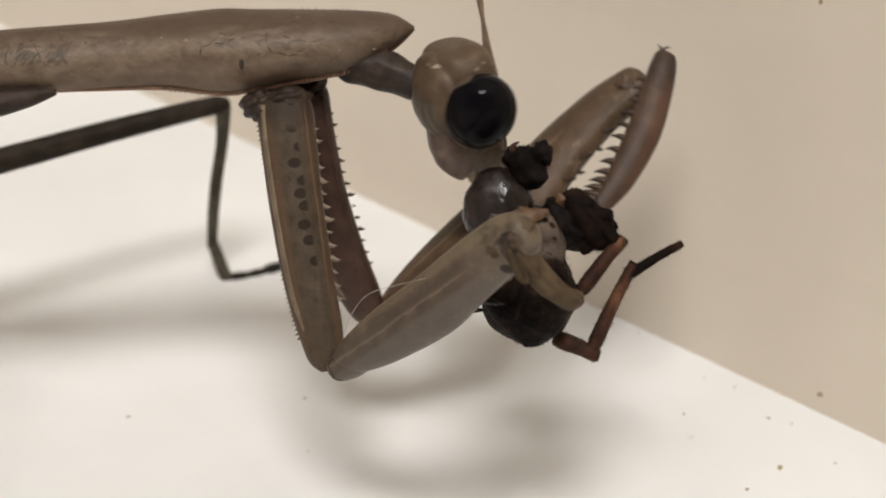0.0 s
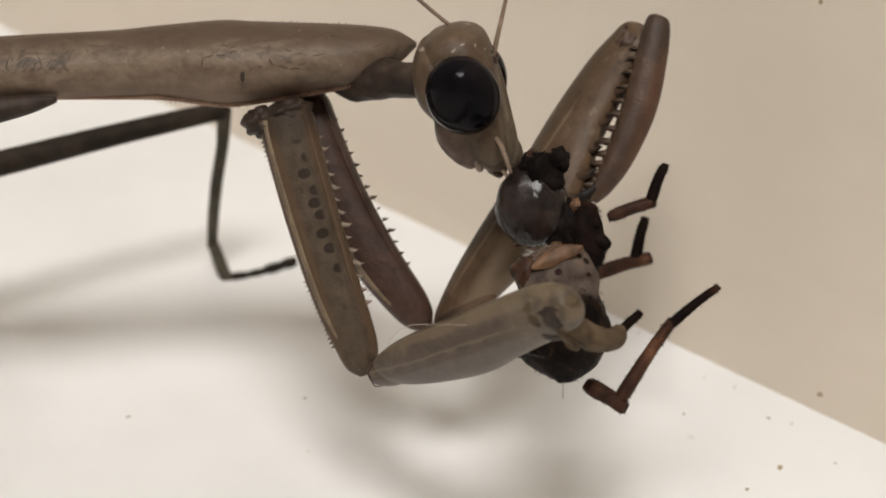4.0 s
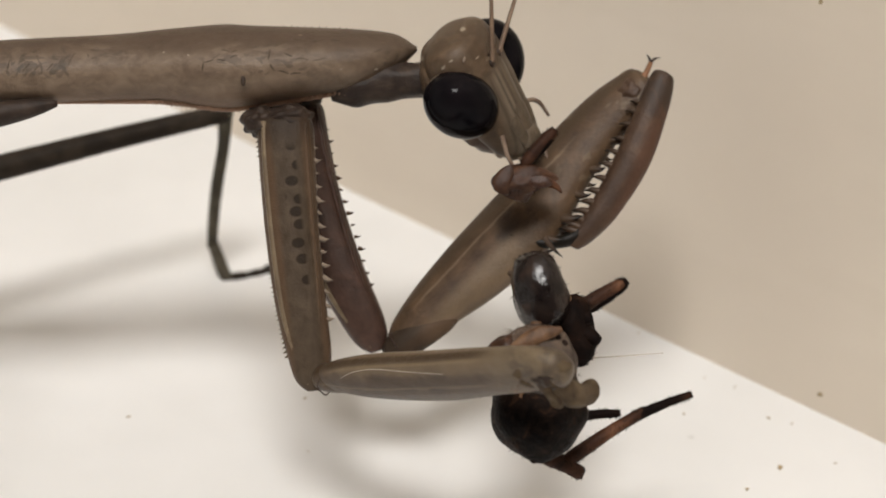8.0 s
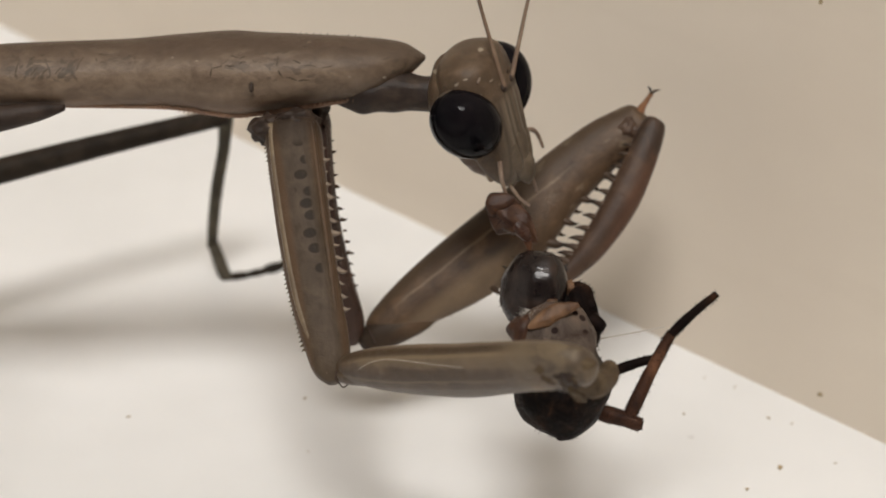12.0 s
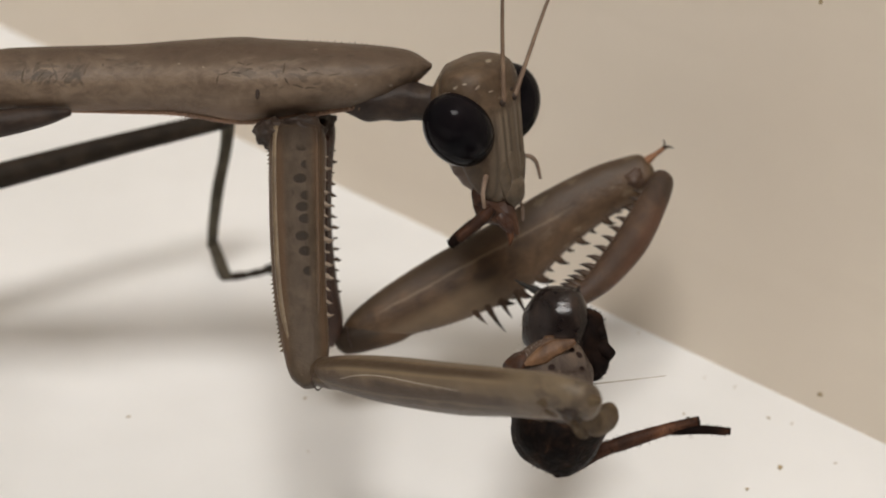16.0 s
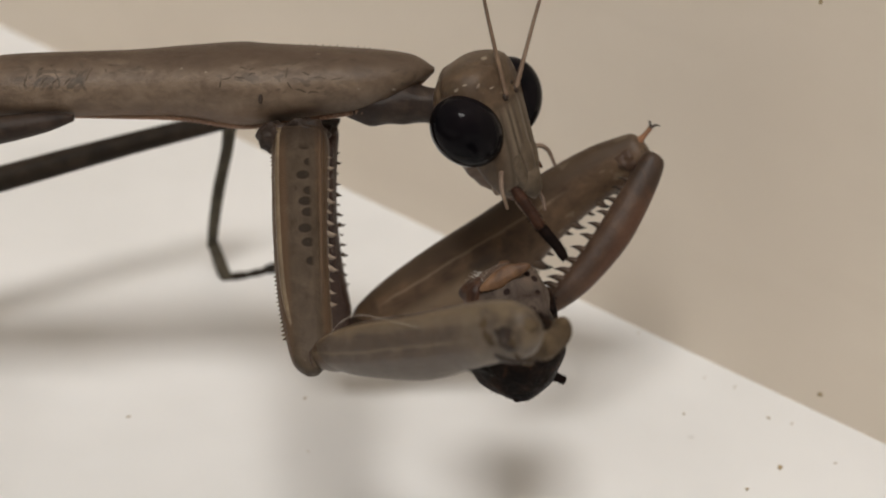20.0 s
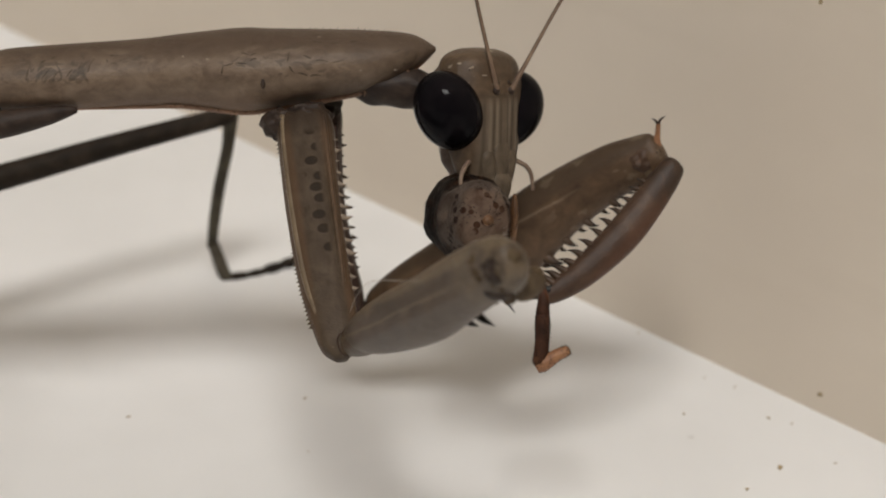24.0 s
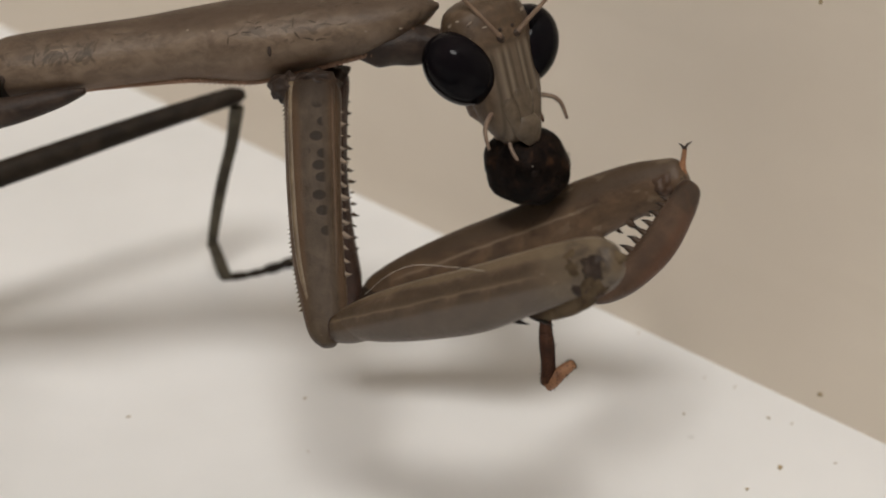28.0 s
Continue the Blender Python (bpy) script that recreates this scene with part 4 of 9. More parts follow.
part("torn_end", pipe([(-42, -4, -4), (-20, 1, 0), (6, 0, 0)], [6, 10, 12], 10, 5), M_SPIDER_LEG, leg_e_upper)
leg_e_lower = leg_piece("leg", 56, 13, 9, M_TARSUS, "orange leg end", 10)

remains = part("chewed_lump", loft([(-46, 8, 0, 6, 6), (-34, 6, 0, 22, 17), (-8, 0, 0, 30, 23), (20, -4, 0, 25, 20), (40, -14, 0, 16, 13), (56, -26, 0, 4, 4)], 34, 26, 2.0, 0, 0.45), M_FLESH, spider, "wet reddish brown chewed lump")
part("flap", loft([(-26, 0, 0, 5, 4), (-16, 0, 0, 17, 8), (10, 3, 0, 15, 7), (26, 6, 0, 4, 3)], 18, 16, 2.0, 0, 0.4), M_FLESH, remains, "torn orange-brown flap").matrix_basis = thorn(-26, 16, 14, 24)
part("flap", loft([(-20, 0, 0, 4, 4), (-10, 0, 0, 13, 8), (12, 2, 0, 11, 7), (24, 2, 0, 3, 3)], 18, 16, 2.0, 0, 0.4), M_MOUTH, remains, "dark red torn flap").matrix_basis = thorn(22, -16, 14, -40)
part("shred", pipe([(30, -20, 6), (44, -36, 10), (48, -52, 8)], [8, 6, 2], 10, 4), M_SPIDER_LEG, remains)
part("hair", bristles([(-36, 0, 0, 6, 6), (-16, 0, 0, 25, 23), (16, 0, 0, 25, 23), (36, 0, 0, 6, 6)], 80, 9, 15), M_HAIR, remains)
silk_thread = part("silk_thread", pipe([(0, 0, 0), (50, 2, 2), (130, 6, 4)], [1.3, 1.1, 0.8], 5, 6), M_SILK, spider, "fine pale thread")
part("loose_hair", pipe([(330, 34, 24), (270, 52, 28), (200, 68, 30), (140, 60, 30), (90, 40, 30)], [0.4, 0.5, 0.5, 0.45, 0.3], 6, 8), M_SILK, near_femur, "long pale loose hair")


# ---- dirt on the ledge and the wall ----
def build_speck(x, y, z, size, on_wall, seed):
    size *= 0.62
    bm = ball((size, size * 0.7, size * 0.35), (0, 0, 0), 12, 8, 0.5)
    ob = part("dirt_speck", bm, M_SPECK, None)
    where = Vector((x, y, z)) / 1000
    if on_wall:
        ob.matrix_world = Matrix.Translation(where) @ INWARD.to_track_quat("Z", "Y").to_matrix().to_4x4() @ Matrix.Rotation(seed, 4, "Z")
    else:
        ob.matrix_world = Matrix.Translation(where + Vector((0, 0, size * 0.2 * UNIT))) @ Matrix.Rotation(seed, 4, "Z")
    return tagged(ob, "small brown dirt speck on the beige wall" if on_wall else "tiny dark dirt speck on the white ledge", "dirt", "dirt specks")


build_speck(19.4, 5.63, 1.12, 11, True, 0.4)
build_speck(17.76, 7.2, 22.26, 9, True, 1.0)
for k, (x, y, size) in enumerate(((-7.21, 6.92, 6), (16.74, 0.77, 11), (16.77, 5.11, 6), (14.89, -1.01, 7), (12.44, 5.47, 5), (-16.2, 5.21, 6), (15.37, 7.98, 5),
                                  (-6.79, 2.12, 4), (10.74, 13.27, 4), (19.56, 1.15, 5), (17.9, 4.6, 4), (13.9, 8.9, 4))):
    build_speck(x, y, 0, size, False, k * 1.3)


def motions():
    walk(pronotum, [
        (0, limb(-348, 323, 0, -248, 325.4, 0, 0)), (0.5, limb(-348, 316, 0, -248, 317.8, 0, 0)), (1, limb(-348, 314, 0, -248, 315.3, 0, 0)),
        (1.5, limb(-348, 312, 0, -248, 313.1, 0, 0)), (2, limb(-348, 309, 0, -248, 309.8, 0, 0)), (2.5, limb(-348, 309, 0, -248, 309.7, 0, 0)),
        (3, limb(-348, 308, 0, -248, 308.6, 0, 0)), (3.5, limb(-346, 305, 0, -246, 305.3, 0, 0)), (5.5, limb(-346, 297, 0, -246, 296.3, 0, 0)),
        (6, limb(-348, 297, 0, -248, 296.3, 0, 0)), (6.5, limb(-348, 296, 0, -248, 295.3, 0, 0)), (7, limb(-346, 294, 0, -246, 293.3, 0, 0)),
        (7.5, limb(-345, 292, 0, -245, 291.5, 0, 0)), (8, limb(-345, 294, 0, -245, 293.8, 0, 0)), (8.5, limb(-345, 294, 0, -245, 294, 0, 0)),
        (9, limb(-343, 294, 0, -243, 294.1, 0, 0)), (9.5, limb(-343, 294, 0, -243, 294.3, 0, 0)), (10, limb(-338, 294, 0, -238, 294.1, 0, 0)),
        (10.5, limb(-335, 289, 0, -235, 288.8, 0, 0)), (11, limb(-335, 289, 0, -235, 288.6, 0, 0)), (11.5, limb(-335, 286, 0, -235, 285.3, 0, 0)),
        (12, limb(-331, 283, 0, -231, 281.5, 0, 0)), (12.5, limb(-325, 277, 0, -225, 274.9, 0, 0)), (14.5, limb(-323, 268, 0, -223, 265.1, 0, 0)),
        (15, limb(-322, 271, 0, -222, 268.4, 0, 0)), (15.5, limb(-322, 271, 0, -222, 268.6, 0, 0)), (16, limb(-320, 271, 0, -220, 268.5, 0, 0)),
        (16.5, limb(-318, 268, 0, -218, 265.2, 0, 0)), (17, limb(-315, 266, 0, -215, 263.2, 0, 0)), (17.5, limb(-315, 266, 0, -215, 263.6, 0, 0)),
        (18, limb(-317, 269, 0, -217, 267.3, 0, 0)), (18.5, limb(-317, 273, 0, -217, 271.9, 0, 0)), (19, limb(-317, 271, 0, -217, 269.7, 0, 0)),
        (19.5, limb(-315, 262, 0, -215, 260.1, 0, 0)), (20, limb(-315, 263, 0, -215, 261, 0, 0)), (20.5, limb(-315, 266, 0, -215, 264.4, 0, 0)),
        (21, limb(-312, 269, 0, -212, 268, 0, 0)), (21.5, limb(-314, 274, 0, -214, 273.5, 0, 0)), (23.5, limb(-311, 288, 0, -211, 289.4, 0, 0)),
        (24, limb(-311, 289, 0, -211, 290.5, 0, 0)), (24.5, limb(-314, 294, 0, -214, 295.8, 0, 0)), (25, limb(-311, 299, 0, -211, 301.1, 0, 0)),
        (25.5, limb(-306, 306, 0, -206, 308.6, 0, 0)), (26, limb(-306, 311, 0, -206.1, 314.7, 0, 0)), (26.5, limb(-300, 326, 0, -200.1, 331.4, 0, 0)),
        (27, limb(-299, 335, 0, -199.2, 341.8, 0, 0)), (27.5, limb(-299, 340, 0, -199.3, 347.8, 0, 0)), (28, limb(-300, 345, 0, -200.4, 353.6, 0, 0)),
    ])
    walk(thorax, [
        (0, limb(-348, 323, 0, -248, 325.4, 0, 0)), (0.5, limb(-348, 316, 0, -248, 317.8, 0, 0)), (1, limb(-348, 314, 0, -248, 315.3, 0, 0)),
        (1.5, limb(-348, 312, 0, -248, 313.1, 0, 0)), (2, limb(-348, 309, 0, -248, 309.8, 0, 0)), (2.5, limb(-348, 309, 0, -248, 309.7, 0, 0)),
        (3, limb(-348, 308, 0, -248, 308.6, 0, 0)), (3.5, limb(-346, 305, 0, -246, 305.3, 0, 0)), (5.5, limb(-346, 297, 0, -246, 296.3, 0, 0)),
        (6, limb(-348, 297, 0, -248, 296.3, 0, 0)), (6.5, limb(-348, 296, 0, -248, 295.3, 0, 0)), (7, limb(-346, 294, 0, -246, 293.3, 0, 0)),
        (7.5, limb(-345, 292, 0, -245, 291.5, 0, 0)), (8, limb(-345, 294, 0, -245, 293.8, 0, 0)), (8.5, limb(-345, 294, 0, -245, 294, 0, 0)),
        (9, limb(-343, 294, 0, -243, 294.1, 0, 0)), (9.5, limb(-343, 294, 0, -243, 294.3, 0, 0)), (10, limb(-338, 294, 0, -238, 294.1, 0, 0)),
        (10.5, limb(-335, 289, 0, -235, 288.8, 0, 0)), (11, limb(-335, 289, 0, -235, 288.6, 0, 0)), (11.5, limb(-335, 286, 0, -235, 285.3, 0, 0)),
        (12, limb(-331, 283, 0, -231, 281.5, 0, 0)), (12.5, limb(-325, 277, 0, -225, 274.9, 0, 0)), (14.5, limb(-323, 268, 0, -223, 265.1, 0, 0)),
        (15, limb(-322, 271, 0, -222, 268.4, 0, 0)), (15.5, limb(-322, 271, 0, -222, 268.6, 0, 0)), (16, limb(-320, 271, 0, -220, 268.5, 0, 0)),
        (16.5, limb(-318, 268, 0, -218, 265.2, 0, 0)), (17, limb(-315, 266, 0, -215, 263.2, 0, 0)), (17.5, limb(-315, 266, 0, -215, 263.6, 0, 0)),
        (18, limb(-317, 269, 0, -217, 267.3, 0, 0)), (18.5, limb(-317, 273, 0, -217, 271.9, 0, 0)), (19, limb(-317, 271, 0, -217, 269.7, 0, 0)),
        (19.5, limb(-315, 262, 0, -215, 260.1, 0, 0)), (20, limb(-315, 263, 0, -215, 261, 0, 0)), (20.5, limb(-315, 266, 0, -215, 264.4, 0, 0)),
        (21, limb(-312, 269, 0, -212, 268, 0, 0)), (21.5, limb(-314, 274, 0, -214, 273.5, 0, 0)), (23.5, limb(-311, 288, 0, -211, 289.4, 0, 0)),
        (24, limb(-311, 289, 0, -211, 290.5, 0, 0)), (24.5, limb(-314, 294, 0, -214, 295.8, 0, 0)), (25, limb(-311, 299, 0, -211, 301.1, 0, 0)),
        (25.5, limb(-306, 306, 0, -206, 308.6, 0, 0)), (26, limb(-306, 311, 0, -206.1, 314.7, 0, 0)), (26.5, limb(-300, 326, 0, -200.1, 331.4, 0, 0)),
        (27, limb(-299, 335, 0, -199.2, 341.8, 0, 0)), (27.5, limb(-299, 340, 0, -199.3, 347.8, 0, 0)), (28, limb(-300, 345, 0, -200.4, 353.6, 0, 0)),
    ])
    walk(near_coxa, [
        (0, limb(-277, 263.2, 48, -200, -217.8, 72, 0)), (0.5, limb(-277.3, 255.8, 48, -186.4, -216, 70, 0)), (1, limb(-277.6, 253.5, 48, -184.4, -220.9, 70, 0)),
        (1.5, limb(-277.7, 251.4, 48, -156, -221.9, 70, 0)), (2, limb(-277.9, 248.2, 48, -132.5, -215.1, 68, 0)), (2.5, limb(-277.9, 248.2, 48, -144.2, -223.8, 70, 0)),
        (3, limb(-278, 247.1, 48, -160.8, -229.6, 72, 0)), (3.5, limb(-276.2, 244, 48, -127.5, -226.8, 70, 0)), (5.5, limb(-276.7, 235.5, 48, -147.1, -241.4, 72, 0)),
        (6, limb(-278.7, 235.4, 48, -146.2, -223.8, 70, 0)), (6.5, limb(-278.7, 234.5, 48, -152, -232.5, 72, 0)), (7, limb(-276.7, 232.5, 48, -190.1, -241.8, 74, 0)),
        (7.5, limb(-275.6, 230.6, 48, -205.8, -243.3, 74, 0)), (8, limb(-275.5, 232.8, 48, -225.3, -238.9, 76, 0)), (8.5, limb(-275.4, 232.9, 48, -235.5, -232.1, 114, 0)),
        (9, limb(-273.3, 233, 48, -241.2, -225.9, 144, 0)), (9.5, limb(-273.2, 233.1, 48, -239.6, -223.8, 154, 0)), (10, limb(-268.4, 233, 48, -218, -212.5, 192, 0)),
        (10.5, limb(-265.6, 227.8, 48, -222.4, -211.8, 212, 0)), (11, limb(-265.7, 227.8, 48, -219.9, -213.5, 208, 0)), (11.5, limb(-265.9, 224.6, 48, -168.6, -213.9, 194, 0)),
        (12, limb(-262.4, 221.1, 48, -184.5, -214, 216, 0)), (12.5, limb(-256.8, 214.8, 48, -191.8, -212.7, 238, 0)), (14.5, limb(-255.4, 205.4, 48, -187.6, -220.1, 242, 0)),
        (15, limb(-254.2, 208.6, 48, -208.8, -216, 250, 0)), (15.5, limb(-254, 208.7, 48, -215, -212, 260, 0)), (16, limb(-252.2, 208.6, 48, -223.6, -216.7, 252, 0)),
        (16.5, limb(-250.3, 205.5, 48, -197.1, -208.6, 264, 0)), (17, limb(-247.4, 203.5, 48, -194.5, -196.5, 286, 0)), (17.5, limb(-247.2, 203.7, 48, -190, -196.4, 284, 0)),
        (18, limb(-248.7, 207.2, 48, -222.2, -195, 286, 0)), (18.5, limb(-248.3, 211.5, 48, -223.8, -186.3, 294, 0)), (19, limb(-248.5, 209.4, 48, -218.4, -191.8, 288, 0)),
        (19.5, limb(-246.9, 200.1, 48, -207.7, -190.7, 302, 0)), (20, limb(-246.9, 201, 48, -214.9, -188, 306, 0)), (20.5, limb(-246.7, 204.2, 48, -232.1, -180.2, 314, 0)),
        (21, limb(-243.4, 207.6, 48, -213.2, -182.8, 304, 0)), (21.5, limb(-245, 212.9, 48, -161.8, -187.4, 276, 0)), (23.5, limb(-241, 227.9, 48, -159.3, -175.1, 272, 0)),
        (24, limb(-240.9, 229, 48, -169.6, -166.9, 288, 0)), (24.5, limb(-243.7, 234.1, 48, -161, -165.6, 276, 0)), (25, limb(-240.6, 239.3, 48, -150.6, -168.2, 260, 0)),
        (25.5, limb(-235.4, 246.5, 48, -172.5, -161.4, 268, 0)), (26, limb(-234.8, 252.2, 48, -176.4, -158.8, 264, 0)), (26.5, limb(-228, 268.1, 48, -182.8, -153, 248, 0)),
        (27, limb(-226.2, 277.9, 48, -187.2, -148.8, 236, 0)), (27.5, limb(-225.7, 283.6, 48, -189.6, -147.4, 226, 0)), (28, limb(-226.3, 289.1, 48, -194.2, -148, 212, 0)),
    ])
    walk(near_femur, [
        (0, limb(-172.8, -195.3, 108, 129, 24.4, 513.5, 0)), (0.5, limb(-159.2, -193.2, 108, 108, 33.8, 533.3, 1.2)), (1, limb(-157.3, -197.9, 108, 127.8, 14, 529.1, 2.5)),
        (1.5, limb(-129.1, -198.6, 108, 112.6, 27.1, 548.7, 3.8)), (2, limb(-105.8, -191.7, 108, 124, 19, 562, 5)), (2.5, limb(-117.5, -200.3, 108, 141.1, -6.4, 553.6, 12.5)),
        (3, limb(-134, -205.9, 108, 184, -79.4, 538, 20)), (3.5, limb(-101, -202.8, 108, 200.7, -90.6, 553.1, 18.7)), (5.5, limb(-120.4, -216.5, 108, 171, -85.9, 555.1, 13.3)),
        (6, limb(-119.4, -198.9, 108, 166.2, -76.2, 560.8, 12)), (6.5, limb(-125.2, -207.5, 108, 155.3, -68.5, 559.4, 16)), (7, limb(-163.1, -218, 108, 149.2, -82.8, 539.2, 20)),
        (7.5, limb(-178.6, -220.7, 108, 139.1, -111.5, 542.2, 35)), (8, limb(-198, -217.6, 108, 180.1, -182.7, 503.6, 55)), (8.5, limb(-209.8, -215.2, 122, 192.6, -220, 493.8, 57.5)),
        (9, limb(-215.7, -211.9, 152, 209.3, -256.6, 493.9, 60)), (9.5, limb(-214.2, -210.7, 162, 208.6, -267.6, 504.3, 58)), (10, limb(-192.9, -192.1, 200, 45.7, -48.6, 672.6, 0)),
        (10.5, limb(-197.5, -192.2, 220, 139.8, -140.2, 649.1, 30)), (11, limb(-194.9, -194.7, 216, 176.6, -200.1, 618.8, 50)), (11.5, limb(-143.7, -195.8, 202, 163.4, -140.8, 653.2, 51)),
        (12, limb(-159.7, -196.7, 224, 207.9, -172.1, 630, 52)), (12.5, limb(-167.1, -195.5, 246, 188.1, -155.6, 662, 52.5)), (14.5, limb(-162.9, -203, 250, 193.4, -179.4, 666, 54.5)),
        (15, limb(-184.1, -198.9, 258, 202.5, -170.3, 645.7, 55)), (15.5, limb(-190.4, -195, 268, 209.2, -211, 642.3, 57.5)), (16, limb(-198.9, -199.6, 260, 213.9, -224.2, 619, 60)),
        (16.5, limb(-172.6, -188.6, 272, 142.3, -104.5, 712.8, 20)), (17, limb(-170.1, -173.6, 294, 75.8, -72.3, 772.3, 5)), (17.5, limb(-165.6, -173.5, 292, 145.7, -150.2, 742.2, 30)),
        (18, limb(-197.7, -172.1, 294, 172.2, -194.1, 698, 55)), (18.5, limb(-199.4, -163.5, 302, 185.4, -207.4, 690.2, 57.5)), (19, limb(-193.9, -168.9, 296, 198.4, -221, 675.6, 60)),
        (19.5, limb(-183.4, -167.9, 310, 105.3, -115.6, 772.4, 10)), (20, limb(-190.6, -165.3, 314, 118.7, -115.1, 763.1, 20)), (20.5, limb(-207.9, -157.5, 322, 164.7, -147.9, 723.6, 35)),
        (21, limb(-188.9, -160.1, 312, 82.3, -69.7, 778.8, 5)), (21.5, limb(-137.4, -164.5, 284, 138.2, -82.2, 749.7, 9)), (23.5, limb(-134.9, -152.2, 280, 183.8, -117.8, 724.2, 25)),
        (24, limb(-145.3, -144.1, 296, 97.1, -20.1, 770.5, 0)), (24.5, limb(-136.6, -142.8, 284, 132.1, -43.8, 750.4, 0)), (25, limb(-126.1, -145.3, 268, 181.9, -31.5, 705.7, 0)),
        (25.5, limb(-148, -138.5, 276, 178.3, -40.6, 704.3, 0)), (26, limb(-151.9, -135.9, 272, 183.3, -37.5, 693.3, 0)), (26.5, limb(-158.2, -130, 256, 208.5, -24, 648.1, 0)),
        (27, limb(-162.5, -125.8, 244, 238.9, -18.4, 600.1, 0)), (27.5, limb(-164.8, -124.3, 234, 249, -19, 576.2, 0)), (28, limb(-169.3, -124.8, 220, 255.1, -23.8, 550.4, 0)),
    ])
    walk(near_tibia, [
        (0, shank(114.3, 16.5, 504.2, 224.4, -106.4, 391.1, 0)), (0.5, shank(94.4, 25.1, 523.2, 209.8, -85.7, 403.1, 0)), (1, shank(113.6, 5.9, 519.1, 235.7, -92.8, 395.3, 0)),
        (1.5, shank(99.9, 17.8, 537.9, 232.8, -82.4, 427, 0)), (2, shank(111.7, 10.1, 550.5, 255.1, -91.2, 454.7, 0)), (2.5, shank(128, -15, 542.6, 253.6, -94.4, 408.7, 0)),
        (3, shank(169, -85.3, 527.8, 275.4, -143.1, 368.7, 0)), (3.5, shank(186, -95.8, 542.2, 294.9, -152.7, 384.4, 0)), (5.5, shank(156.5, -91.5, 544, 274, -144.8, 391.3, 0)),
        (6, shank(151.8, -81.4, 549.5, 271.2, -132.9, 397.6, 0)), (6.5, shank(141.3, -74.8, 548.2, 258.6, -127.4, 395, 0)), (7, shank(134.4, -89.2, 529, 249.7, -142.8, 374.6, 0)),
        (7.5, shank(124.6, -118.1, 531.7, 224.8, -170.8, 366.8, 0)), (8, shank(164.3, -187.8, 494.1, 251.9, -240.9, 322.3, 0)), (8.5, shank(175.9, -223.5, 485.2, 253.9, -276.2, 308.7, 0)),
        (9, shank(191.9, -258.7, 486.4, 260.4, -310.9, 305.8, 0)), (9.5, shank(191.1, -269, 496.9, 294.9, -317.3, 332.9, 0)), (10, shank(32.4, -54.1, 660.1, 156.2, -85.4, 506.1, 0)),
        (10.5, shank(124.1, -143.7, 638.9, 225.9, -172.9, 469.2, 0)), (11, shank(160.3, -203, 609.2, 237, -229, 426.3, 0)), (11.5, shank(149.5, -146.5, 641.4, 226.8, -170.1, 458.4, 0)),
        (12, shank(192.1, -176.4, 620.2, 271.4, -200, 438.1, 0)), (12.5, shank(172.8, -160.6, 651.7, 251.5, -187.7, 469.9, 0)), (14.5, shank(178, -183.9, 655.7, 259.2, -227.6, 478.3, 0)),
        (15, shank(186.5, -175, 636.6, 269.5, -222.2, 460.9, 0)), (15.5, shank(192.5, -214, 633.6, 270.2, -258.8, 454.7, 0)), (16, shank(197, -227.1, 610.8, 270.4, -268.6, 429.4, 0)),
        (16.5, shank(127.1, -108.7, 702.1, 219.5, -129.1, 525.9, 0)), (17, shank(62.2, -76.5, 759.6, 174.5, -83, 594.2, 0)), (17.5, shank(130.5, -152.8, 730.9, 226.2, -169.3, 556.1, 0)),
        (18, shank(156.1, -197.1, 688.1, 233.8, -223.5, 505.7, 0)), (18.5, shank(168.9, -209.7, 680.9, 244.4, -233.2, 497.2, 0)), (19, shank(181.8, -223.2, 666.5, 255.6, -244.3, 481.8, 0)),
        (19.5, shank(90.4, -117.6, 760.6, 165.7, -125.6, 575.4, 0)), (20, shank(103.5, -117.9, 752, 192.6, -125.8, 573.1, 0)), (20.5, shank(148, -150.3, 714.6, 244.9, -169.1, 540.6, 0)),
        (21, shank(67.9, -73.2, 766.6, 160.4, -93.2, 590.4, 0)), (21.5, shank(123.8, -85.6, 737.7, 215.8, -108.7, 561.6, 0)), (23.5, shank(168.3, -120.4, 713.3, 244.7, -154.2, 531.6, 0)),
        (24, shank(83.6, -24.9, 757.9, 148.7, -54.1, 571, 0)), (24.5, shank(117.8, -47.1, 738.2, 172.2, -82.7, 549.1, 0)), (25, shank(166.6, -35.2, 694.9, 212.3, -76.8, 504.7, 0)),
        (25.5, shank(162.5, -43.4, 694, 194.9, -93.4, 503, 0)), (26, shank(167.3, -40.3, 683.3, 187.1, -98.8, 493, 0)), (26.5, shank(191.7, -27, 639.4, 158.4, -100.2, 456.3, 0)),
        (27, shank(221.4, -21.2, 592.9, 133.1, -109.3, 436.6, 0)), (27.5, shank(231.3, -21.6, 569.6, 131.6, -109.9, 420.4, 0)), (28, shank(237.1, -26.2, 544.4, 125.5, -114.9, 404.1, 0)),
    ])
